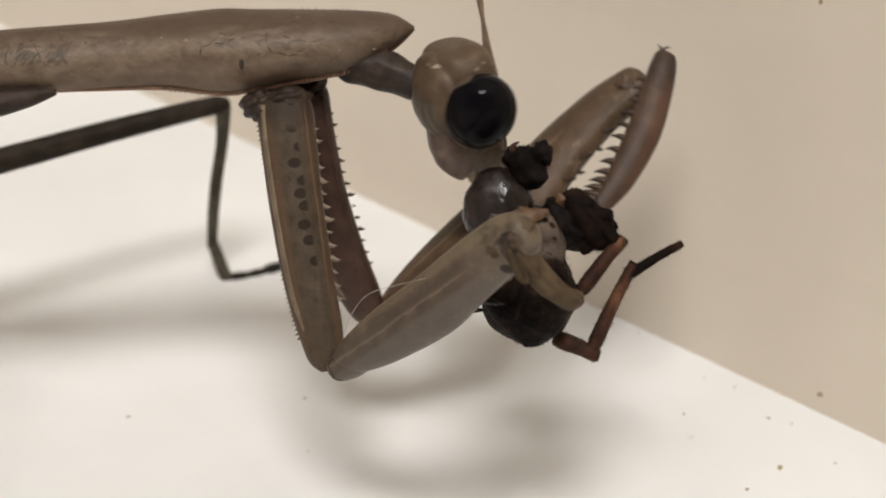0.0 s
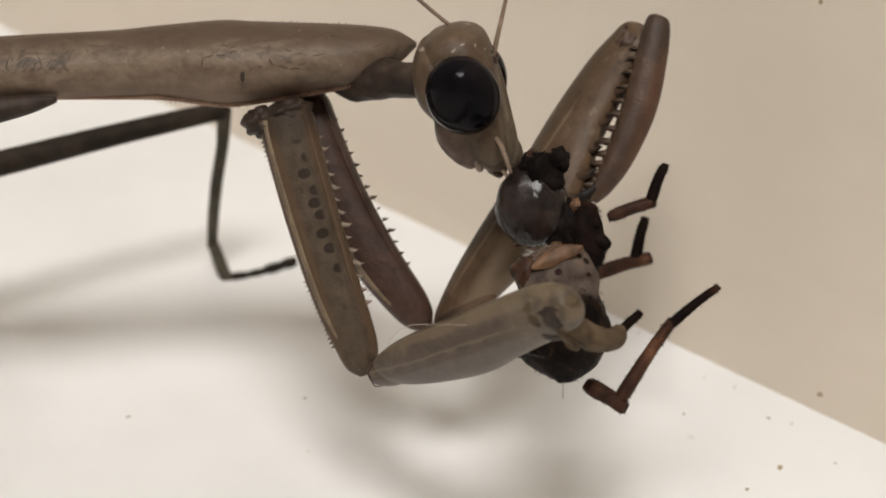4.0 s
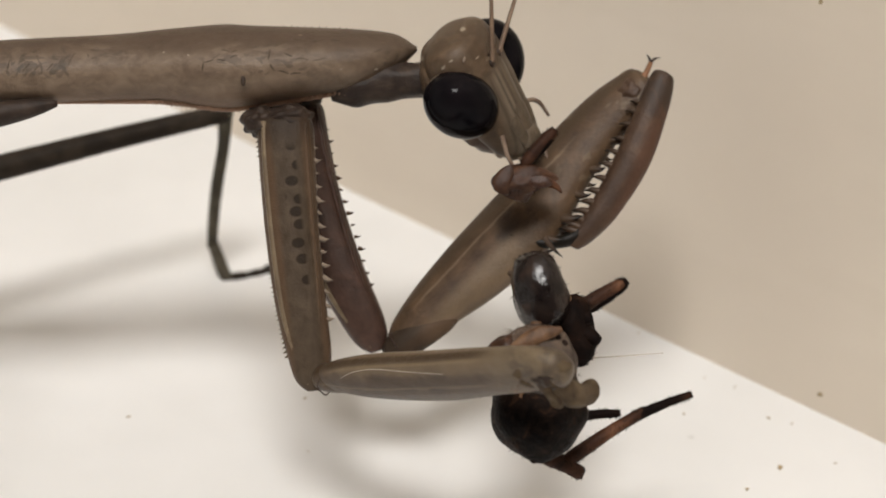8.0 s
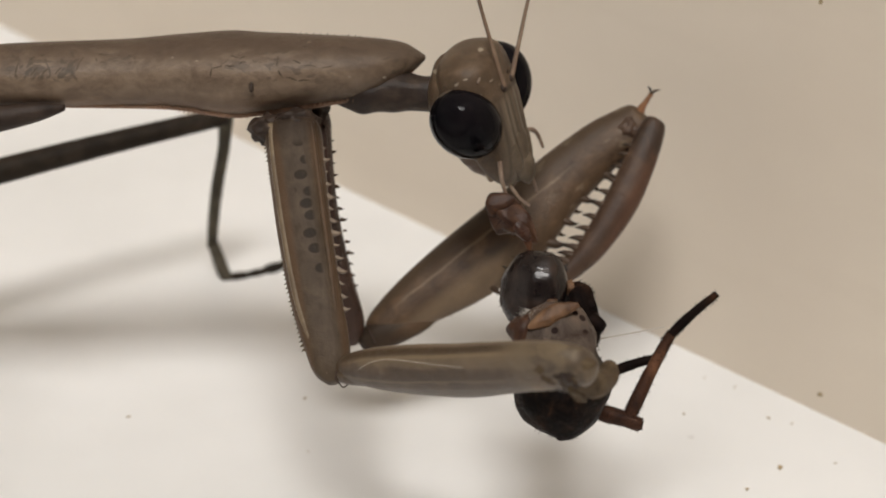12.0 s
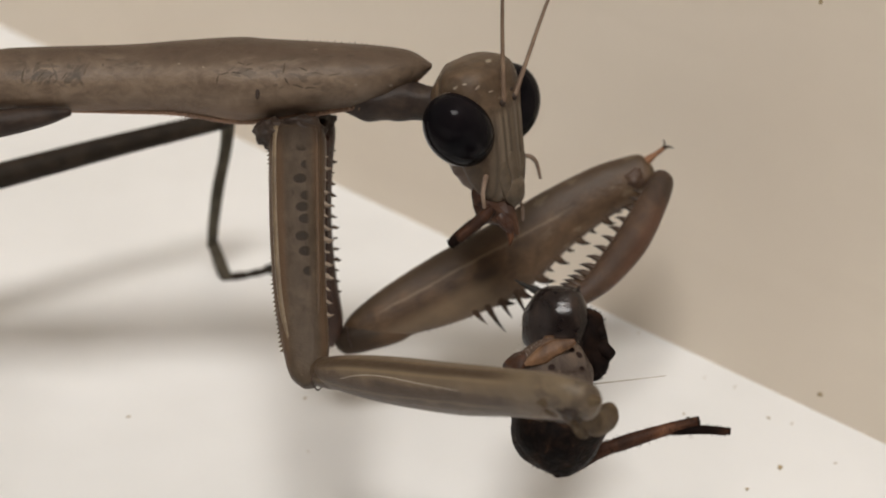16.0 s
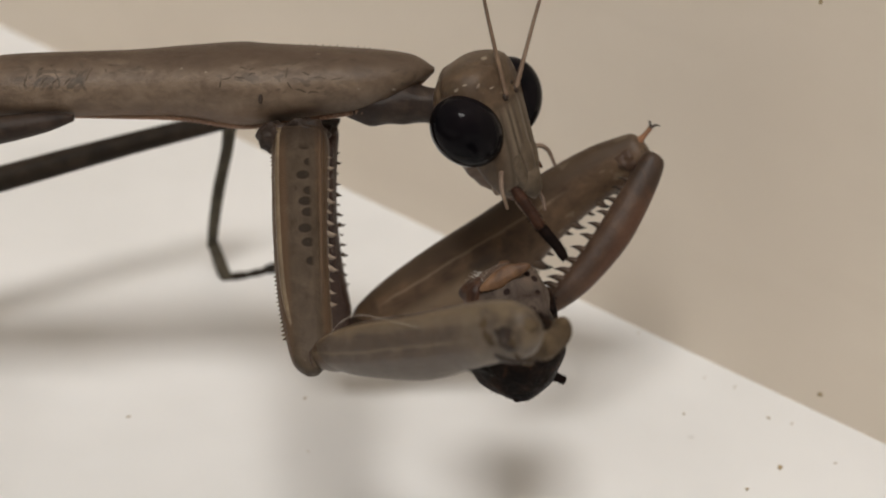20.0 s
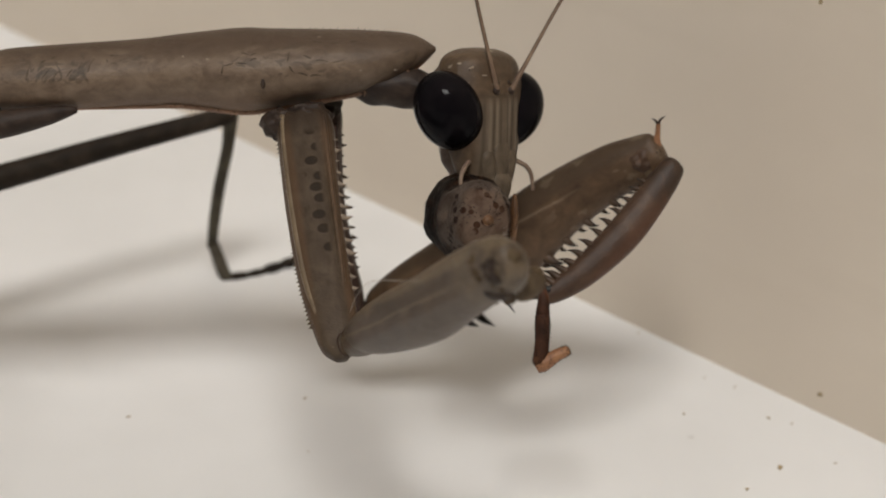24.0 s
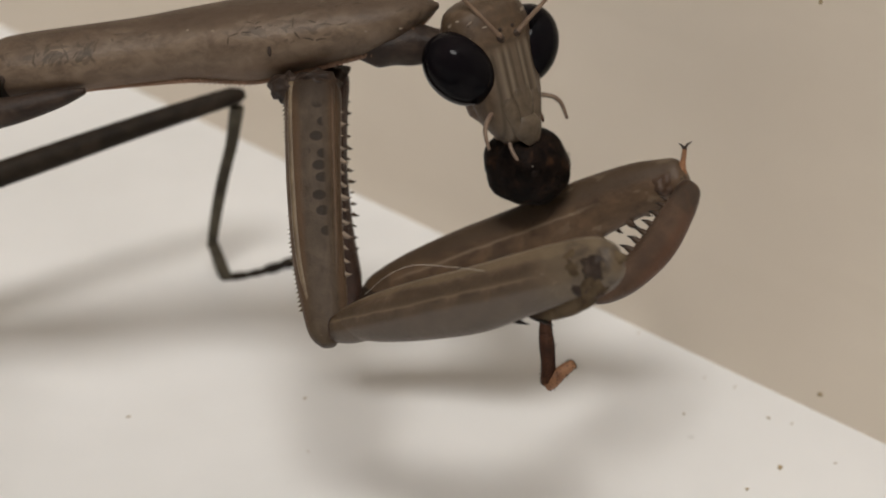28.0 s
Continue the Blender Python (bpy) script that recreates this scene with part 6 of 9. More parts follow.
    walk(neck, [
        (0, limb(-140.2, 328.1, 0, 9.5, 261.9, 36.2, 0)), (0.5, limb(-140.1, 319.8, 0, 12.3, 250, 17.5, 0)), (1, limb(-140.1, 316.8, 0, 33.5, 277.2, 68.9, 0)),
        (1.5, limb(-140.1, 314.3, 0, 15.4, 249.2, 123.1, 0)), (2, limb(-140, 310.6, 0, 19.4, 293, 174, 0)), (2.5, limb(-140, 310.4, 0, 20.4, 260, 158.3, 0)),
        (3, limb(-140, 309.3, 0, 23.5, 283.8, 122.5, 0)), (3.5, limb(-138, 305.6, 0, 16, 282.8, 155.3, 0)), (5.5, limb(-138, 295.6, 0, 22.2, 259.2, 69.4, 0)),
        (6, limb(-140, 295.6, 0, 19, 263.9, 95.5, 0)), (6.5, limb(-140, 294.6, 0, 16.7, 278.7, 16.5, 0)), (7, limb(-138, 292.6, 0, 39.6, 283.5, 7.6, 0)),
        (7.5, limb(-137, 291, 0, 20, 295.1, 22.1, 0)), (8, limb(-137, 293.7, 0, 31.6, 296.6, 2.6, 0)), (8.5, limb(-137, 294, 0, 23.2, 307.6, 2.6, 0)),
        (9, limb(-135, 294.2, 0, 41.2, 301.2, 3.3, 0)), (9.5, limb(-135, 294.5, 0, 37.5, 302.5, 5.9, 0)), (10, limb(-130, 294.3, 0, 33.3, 240.7, 10.7, 0)),
        (10.5, limb(-127, 288.5, 0, 11.6, 249.9, -1.7, 0)), (11, limb(-127, 288.2, 0, 34.3, 252.9, 0.8, 0)), (11.5, limb(-127, 284.6, 0, 30.4, 231.1, 9.7, 0)),
        (12, limb(-123, 280, 0, 42.4, 264, 5.3, 0)), (12.5, limb(-117, 272.7, 0, 44.6, 266.7, 1.1, 0)), (14.5, limb(-115, 261.9, 0, 53.6, 240.7, 5.1, 0)),
        (15, limb(-114, 265.7, 0, 42.3, 246.1, 1.6, 0)), (15.5, limb(-114, 266.1, 0, 46.5, 240.6, 1.6, 0)), (16, limb(-112, 265.8, 0, 46.3, 244.6, 1.7, 0)),
        (16.5, limb(-110, 262.2, 0, 51, 222.9, -0.2, 0)), (17, limb(-107, 260.1, 0, 57, 237.4, -2.5, 0)), (17.5, limb(-107, 260.9, 0, 57.8, 211.1, 6, 0)),
        (18, limb(-109, 265.5, 0, 52.2, 263.5, -0.1, 0)), (18.5, limb(-109, 270.8, 0, 54.3, 270.2, 0.7, 0)), (19, limb(-109, 268.3, 0, 52.3, 260.2, 1.2, 0)),
        (19.5, limb(-107, 258, 0, 54, 225.3, 9.6, 0)), (20, limb(-107, 258.8, 0, 53.8, 244.2, 1.6, 0)), (20.5, limb(-107, 262.6, 0, 55.5, 261.2, -2.6, 0)),
        (21, limb(-104, 266.9, 0, 55.9, 233.6, 2.1, 0)), (21.5, limb(-106, 273, 0, 42.9, 257.4, 7.6, 0)), (23.5, limb(-103.1, 290.9, 0, 47.6, 256.5, 1.2, 0)),
        (24, limb(-103.1, 292.2, 0, 43.7, 255.7, -2.9, 0)), (24.5, limb(-106.1, 297.8, 0, 42.9, 271, -6.6, 0)), (25, limb(-103.1, 303.5, 0, 48, 270.8, -4.2, 0)),
        (25.5, limb(-98.2, 311.4, 0, 53, 308.5, -9.5, 0)), (26, limb(-98.3, 318.7, 0, 57.9, 301, -5.7, 0)), (26.5, limb(-92.5, 337.2, 0, 64.2, 310.7, -4.1, 0)),
        (27, limb(-91.7, 349.1, 0, 66.3, 337.9, -5.9, 0)), (27.5, limb(-92, 356.3, 0, 57.8, 361.6, -8.3, 0)), (28, limb(-93.1, 362.9, 0, 68.5, 348.5, -7.6, 0)),
    ])
    walk(antenna_near, [
        (0, limb(92.2, 304.4, 35.7, 16.9, 666.4, 120.4, 0)), (0.5, limb(-24.6, 286.2, 94.9, 118.1, 633.3, 126.9, 0)), (1, limb(104.7, 277.8, 128.8, -67, 653, 146.4, 0)),
        (1.5, limb(88.6, 304.4, 139.4, -90.6, 644.6, 125.6, 0)), (2, limb(99, 333.9, 148.4, -142.9, 638.6, 121.9, 0)), (2.5, limb(79.3, 330.7, 172.1, -268.8, 529.1, 110.2, 0)),
        (3, limb(53, 272.4, 210, -306.5, 467.8, 117.7, 0)), (3.5, limb(93.2, 330.2, 176.8, -258.8, 533, 106, 0)), (5.5, limb(31.4, 240, 159.9, 54.3, 642.1, 137.7, 0)),
        (6, limb(107.1, 283.4, 72.8, 0, 678, 119.8, 0)), (6.5, limb(36.4, 275.5, 107.4, 132.3, 643.6, 140.2, 0)), (7, limb(106.3, 302.6, 69.6, 31.7, 687.6, 158.7, 0)),
        (7.5, limb(94.6, 341, 53.3, 24.9, 711.1, 166.5, 0)), (8, limb(85.5, 324.1, 73.3, 89.5, 699, 166.8, 0)), (8.5, limb(80.6, 325, 73.7, 73.7, 703.2, 173.1, 0)),
        (9, limb(98.3, 325.7, 72.6, 30.8, 696.7, 166.9, 0)), (9.5, limb(95.8, 337.7, 69.3, 47.3, 707.4, 175, 0)), (10, limb(105.4, 264, 64.6, 105.4, 641.3, 125.8, 0)),
        (10.5, limb(40.2, 207.3, 75.9, -128, 580.2, 121.2, 0)), (11, limb(89.9, 253.6, 75.4, -29.5, 632.4, 135, 0)), (11.5, limb(103, 235.1, 67.8, -10.2, 617.4, 124, 0)),
        (12, limb(106, 280.5, 71.2, 3.3, 660.8, 144.1, 0)), (12.5, limb(99, 286.6, 74, -0.8, 663.7, 147.3, 0)), (14.5, limb(118, 254.3, 70.9, 55.5, 641.6, 132.7, 0)),
        (15, limb(100.4, 254.1, 73.9, 91.2, 644.3, 135.8, 0)), (15.5, limb(104.1, 256.7, 72.9, 90.8, 648.5, 136.3, 0)), (16, limb(105, 254.8, 73.2, 109, 647.7, 137.1, 0)),
        (16.5, limb(101.6, 249.9, 73, 87.8, 637.3, 132, 0)), (17, limb(98.4, 271.5, 73.5, 86.3, 653.7, 139.4, 0)), (17.5, limb(124.5, 221.7, 70.1, 35.3, 608.6, 123.1, 0)),
        (18, limb(104.3, 279.4, 75.3, 12.9, 657, 145, 0)), (18.5, limb(109.7, 278.8, 75, 9, 660.9, 147, 0)), (19, limb(107.6, 277.8, 73.9, 40.6, 665.9, 147.2, 0)),
        (19.5, limb(128, 231.8, 65.6, 17.7, 619.5, 122.8, 0)), (20, limb(109.4, 265.1, 73.2, 29.4, 650.8, 139.4, 0)), (20.5, limb(100.7, 284.5, 75.3, 29.4, 665.6, 147.6, 0)),
        (21, limb(114.4, 252.5, 72, 50.1, 636.5, 132.9, 0)), (21.5, limb(114.6, 260.4, 66.9, 24.2, 647.9, 133.7, 0)), (23.5, limb(104.9, 277.3, 71.5, 2.6, 654, 143.4, 0)),
        (24, limb(93.9, 275.6, 73, 14, 659.5, 145, 0)), (24.5, limb(79.2, 271.3, 79.1, -12.1, 652.1, 144.6, 0)), (25, limb(91.5, 275.5, 77.8, -57.5, 639.8, 142.4, 0)),
        (25.5, limb(78.1, 320.8, 79.3, -83.3, 675, 168.6, 0)), (26, limb(95.9, 322.8, 76.4, -74.4, 677.4, 166.9, 0)), (26.5, limb(91.5, 361, 69.2, -154.1, 653.4, 174.8, 0)),
        (27, limb(104.2, 358.4, 76.6, -187, 632.1, 179.1, 0)), (27.5, limb(88.4, 367.9, 79.3, -199, 636.9, 189.6, 0)), (28, limb(100.6, 366, 78, -177, 657.6, 173.2, 0)),
    ])
    walk(antenna_far, [
        (0, limb(77.4, 315.9, 2.7, 63.1, 682.6, -71, 0)), (0.5, limb(7.9, 305.8, 91.9, 192.5, 637.9, -12.1, 0)), (1, limb(118.3, 299.1, 100.4, 107.5, 697.5, -46.1, 0)),
        (1.5, limb(81.5, 311.5, 102.7, 107.2, 697.3, -76.2, 0)), (2, limb(81.8, 328.6, 114.9, 105.7, 723.7, -117.3, 0)), (2.5, limb(73.9, 332.3, 134.6, 162.8, 707.5, -96.9, 0)),
        (3, limb(77.4, 298.4, 196.9, 137.1, 691.1, -27.7, 0)), (3.5, limb(90.3, 336.6, 139.5, 167.7, 716, -105, 0)), (5.5, limb(64, 258, 152.5, 211.8, 633.5, -3.5, 0)),
        (6, limb(90.9, 279.5, 38.6, 207.4, 678, -83.6, 0)), (6.5, limb(61.9, 300.7, 94.8, 231.4, 640.2, -5.8, 0)), (7, limb(116.5, 324.5, 40.3, 148.7, 705.7, -59.4, 0)),
        (7.5, limb(90.8, 355.4, 18.3, 218.6, 703.8, -97, 0)), (8, limb(98.3, 345.8, 44.8, 216.9, 695.3, -65.1, 0)), (8.5, limb(95.4, 346.8, 46.3, 215.7, 699.8, -67.6, 0)),
        (9, limb(111.8, 346.3, 43.7, 182.2, 706.2, -65.5, 0)), (9.5, limb(107.5, 355, 37.5, 223, 706.6, -79.8, 0)), (10, limb(116.5, 277.1, 30.7, 215.4, 639.1, -37.1, 0)),
        (10.5, limb(71.6, 225.8, 65.1, 232.3, 593.3, 7.2, 0)), (11, limb(110.4, 273.5, 50.3, 253.9, 631.4, -19.3, 0)), (11.5, limb(115.5, 255.4, 38.3, 212.3, 634, -26.7, 0)),
        (12, limb(119.9, 300.3, 41.9, 212.3, 672, -39.3, 0)), (12.5, limb(116.8, 304.9, 45.8, 204.3, 681.3, -42.3, 0)), (14.5, limb(134.4, 270.2, 40.5, 211, 649.8, -30.6, 0)),
        (15, limb(120.8, 269.5, 45.8, 233.1, 639.2, -23.7, 0)), (15.5, limb(124.2, 270, 43.5, 242.2, 641, -27, 0)), (16, limb(125.7, 268, 44.2, 262, 631.9, -23.6, 0)),
        (16.5, limb(122.6, 262.6, 44, 247.6, 626.8, -21.8, 0)), (17, limb(121.1, 284.4, 45.9, 267.2, 634.1, -22.7, 0)), (17.5, limb(140.7, 237, 39.3, 209.4, 622.2, -20.6, 0)),
        (18, limb(123.1, 299, 48.6, 237.7, 660.6, -27.3, 0)), (18.5, limb(129.6, 297.1, 48.3, 243.3, 668.3, -33.4, 0)), (19, limb(126.1, 295.2, 45.7, 266.2, 653, -30.3, 0)),
        (19.5, limb(142.7, 242, 32.1, 206.2, 630.9, -30.1, 0)), (20, limb(127.7, 281.5, 44.2, 237.5, 647.2, -27, 0)), (20.5, limb(123.4, 299.1, 48.5, 256, 660.1, -31.5, 0)),
        (21, limb(134.1, 264.6, 41.9, 247.8, 632.2, -22.5, 0)), (21.5, limb(131.7, 267.2, 33.7, 257, 641.1, -34.8, 0)), (23.5, limb(126.4, 285.6, 41.3, 308.9, 630.1, -22.9, 0)),
        (24, limb(120, 278, 45.5, 316.8, 615.3, -11.6, 0)), (24.5, limb(108.8, 282.5, 58.1, 314.5, 612.6, -7.6, 0)), (25, limb(117.9, 289.4, 54.3, 303.4, 623.4, -10.3, 0)),
        (25.5, limb(108.4, 334.1, 60.7, 353.5, 633, -29.8, 0)), (26, limb(123, 333.9, 52.1, 343, 643.2, -38.1, 0)), (26.5, limb(118.9, 368.6, 44, 365.5, 647, -67.2, 0)),
        (27, limb(131.6, 369.3, 52.6, 364.7, 651, -66.1, 0)), (27.5, limb(119, 378.6, 59.6, 390.6, 633.2, -79.2, 0)), (28, limb(129.2, 378.4, 56.3, 375.1, 646.9, -86.1, 0)),
    ])
    walk(spider_abdomen, [
        (0, limb(131.2, 57.5, 195.8, 150.7, -160.1, 235, 0)), (0.5, limb(87.3, 96, 194.6, 113.3, -120.8, 235, 0)), (1, limb(136.9, 48.2, 198.1, 160.1, -169.5, 235, 0)),
        (1.5, limb(128.9, 100, 193.7, 158.2, -116.1, 235, 0)), (2, limb(140.7, 60.1, 198, 178.8, -155.4, 235, 0)), (2.5, limb(156, 75.9, 192.7, 189.1, -139.5, 235, 0)),
        (3, limb(190, -31, 199.3, 197.5, -250, 235, 0)), (3.5, limb(189.4, 2.2, 198.2, 204.1, -216.3, 235, 0)), (5.5, limb(179.8, -20.1, 198.8, 204.1, -237.8, 235, 0)),
        (6, limb(171.6, -16.2, 200.5, 204.1, -233.1, 235, 0)), (6.5, limb(140.5, 6.5, 197.4, 174.1, -209.7, 235, 0)), (7, limb(147.7, -34.8, 200.4, 160.1, -253.7, 235, 0)),
        (7.5, limb(132.3, -66.5, 197.8, 150.7, -284.6, 235, 0)), (8, limb(152.7, -133.7, 201.5, 162.9, -353, 235, 0)), (8.5, limb(161.6, -171.4, 199.6, 169.5, -390.4, 235, 0)),
        (9, limb(165.6, -196.7, 202, 150.7, -415.7, 235, 0)), (9.5, limb(161.1, -187.8, 198.3, 174.1, -406.3, 235, 0)), (10, limb(57.6, 20.3, 199.9, 82.4, -197.5, 235, 0)),
        (10.5, limb(99.9, -80.5, 199.4, 120.8, -298.7, 235, 0)), (11, limb(138.5, -122.3, 200.8, 157.3, -340.8, 235, 0)), (11.5, limb(170.4, -52.7, 198.7, 192.9, -270.6, 235, 0)),
        (12, limb(180.1, -97.1, 199.3, 206.9, -314.6, 235, 0)), (12.5, limb(166.1, -71.3, 199.4, 188.2, -289.3, 235, 0)), (14.5, limb(180, -71, 198.6, 197.5, -289.3, 235, 0)),
        (15, limb(189.9, -120, 198.4, 194.7, -338.9, 235, 0)), (15.5, limb(170.4, -132, 198.5, 189.1, -350.2, 235, 0)), (16, limb(174.7, -158.2, 198.5, 202.2, -375.4, 235, 0)),
        (16.5, limb(107.9, -17.7, 198.3, 147, -233.1, 235, 0)), (17, limb(77.1, 14, 197.7, 116.1, -201.3, 235, 0)), (17.5, limb(107.2, -54.8, 197.3, 143.2, -270.6, 235, 0)),
        (18, limb(150.9, -120.2, 197.6, 172.3, -338, 235, 0)), (18.5, limb(164.9, -140.1, 198.3, 196.6, -356.7, 235, 0)), (19, limb(163.3, -137.6, 198.3, 191, -354.8, 235, 0)),
        (19.5, limb(60.3, -0.1, 197.7, 94.6, -216.3, 235, 0)), (20, limb(100, -33.6, 199.8, 134.8, -250, 235, 0)), (20.5, limb(114.1, -53.9, 199.7, 147, -270.6, 235, 0)),
        (21, limb(78.5, 5.6, 198.1, 97.4, -212.5, 235, 0)), (21.5, limb(102.8, 78.6, -168.3, 50.7, -26.9, 20, 40)), (23.5, limb(241.8, -1.7, 143.3, 163.6, -44.7, -60, 115)),
        (24, limb(74.3, 45.1, 174.9, 21.2, 61.7, -40, 160)), (24.5, limb(131.4, 37.2, 168.4, 56.6, 53.6, -40, 160)), (25, limb(207.6, 36.3, 171.6, 116.9, 56.5, -30, 160)),
        (25.5, limb(309.8, 100.9, 76.6, 95.5, 112.4, 20, 160)), (26, limb(232.3, 172.2, -70, 144, 92.4, 100, 160)), (26.5, limb(275.7, 226.3, -17.5, 119, 89.5, 60, 160)),
        (27, limb(192, 154.1, -169.3, 139.5, 101.9, 40, 160)), (27.5, limb(160.3, 160.9, -186.5, 128.9, 137.8, 32, 160)), (28, limb(154.1, 167.5, -190.5, 150.8, 141.8, 30, 160)),
    ])
    walk(carapace, [
        (0, limb(92.6, 136, 130, 97.4, 34.7, 130, 0)), (0.5, limb(42, 163.5, 130, 42, 63.7, 130, 0)), (1, limb(83, 126.4, 130, 78.1, 28, 130, 0)),
        (1.5, limb(121.6, 165.9, 130, 99.9, 70.9, 130, 0)), (2, limb(174.6, 155.3, 130, 136, 63.7, 130, 0)), (2.5, limb(165, 173.7, 130, 136, 49.7, 130, 0)),
        (3, limb(165, 126.4, 130, 145.7, -29.9, 130, 0)), (3.5, limb(160.9, 149.4, 130, 148.1, -1.4, 130, 0)), (5.5, limb(135.2, 114, 130, 148.1, -15, 130, 0)),
        (6, limb(121.6, 124.5, 130, 140.9, 1, 130, 0)), (6.5, limb(102.3, 127.8, 130, 131.2, 4.8, 130, 0)), (7, limb(116.7, 102.3, 130, 155.3, -20.3, 130, 25)),
        (7.5, limb(116.7, 45.3, 130, 148.1, -69, 130, 50)), (8, limb(150.5, -8.7, 130, 174.6, -114.8, 130, 75)), (8.5, limb(163.5, -60.8, 130, 173.7, -169.3, 130, 75)),
        (9, limb(171.7, -71.4, 130, 167.9, -182.3, 130, 75)), (9.5, limb(161.1, -100.3, 130, 154.4, -201.6, 130, 63.8)), (10, limb(49.2, 107.1, 130, 39.6, 15.4, 130, 52.5)),
        (10.5, limb(95, 8.2, 130, 92.6, -83.4, 130, 41.2)), (11, limb(136, -18.3, 130, 140.9, -110, 130, 30)), (11.5, limb(160.1, 37.1, 130, 160.1, -52.1, 130, 30)),
        (12, limb(160.1, -6.8, 130, 155.3, -93.6, 130, 30)), (12.5, limb(149.7, 21.5, 130, 145.7, -66.9, 130, 30)), (14.5, limb(180.2, 21.9, 130, 179.4, -73, 130, 30)),
        (15, limb(193.9, -28, 130, 193.9, -124.5, 130, 30)), (15.5, limb(181.9, -39.6, 130, 181.9, -136, 130, 30)), (16, limb(193.9, -66.6, 130, 193.9, -163, 130, 30)),
        (16.5, limb(114.7, 60.3, 40, 144.4, 10.9, 40, 0)), (17, limb(115.1, 80.3, 30, 134.9, 10.9, 30, 0)), (17.5, limb(112.4, 91.3, 16.7, 123.1, 31.8, 14.9, 0)),
        (18, limb(44.4, 300.4, 21.5, 86.9, 186.3, -32.2, 0)), (18.5, limb(50.8, 307.1, 23.3, 80.3, 190.8, -34.3, 0)), (19, limb(46.7, 298.4, 21.1, 83, 180.2, -28.1, 0)),
        (19.5, limb(62.9, 264.7, 25.5, 56, 138.5, -15.9, 0)), (20, limb(48.1, 283.1, 19.9, 84.9, 163.3, -24.6, 0)), (20.5, limb(48.2, 301.1, 12.8, 87.8, 178.4, -20.1, 0)),
        (21, limb(55, 274.1, 17.8, 76.9, 148, -18.7, 0)), (21.5, limb(54.8, 296.7, 21.7, 38, 169.3, -13, 0)), (23.5, limb(49, 298.2, 13.5, 63.4, 168.3, -11.8, 0)),
        (24, limb(49.4, 297.8, 6.2, 48.2, 165.4, -6.4, 0)), (24.5, limb(43.2, 309.1, 14.2, 56.2, 185.5, -33.4, 0)), (25, limb(46.4, 308.9, 16.4, 67.4, 186.8, -32.1, 0)),
        (25.5, limb(46.1, 347.9, 7.4, 80.1, 223.7, -26.1, 0)), (26, limb(53, 342.1, 7.7, 83.1, 214.8, -16.9, 0)), (26.5, limb(52.7, 352.6, -4, 101.8, 229.9, 12.2, 0)),
        (27, limb(62.1, 378.9, 7.8, 90.4, 251.4, -17.7, 0)), (27.5, limb(56, 400.9, 10.1, 74.6, 275, -28.9, 0)), (28, limb(62.5, 388.8, 7.5, 95, 263, -21.5, 0)),
    ])
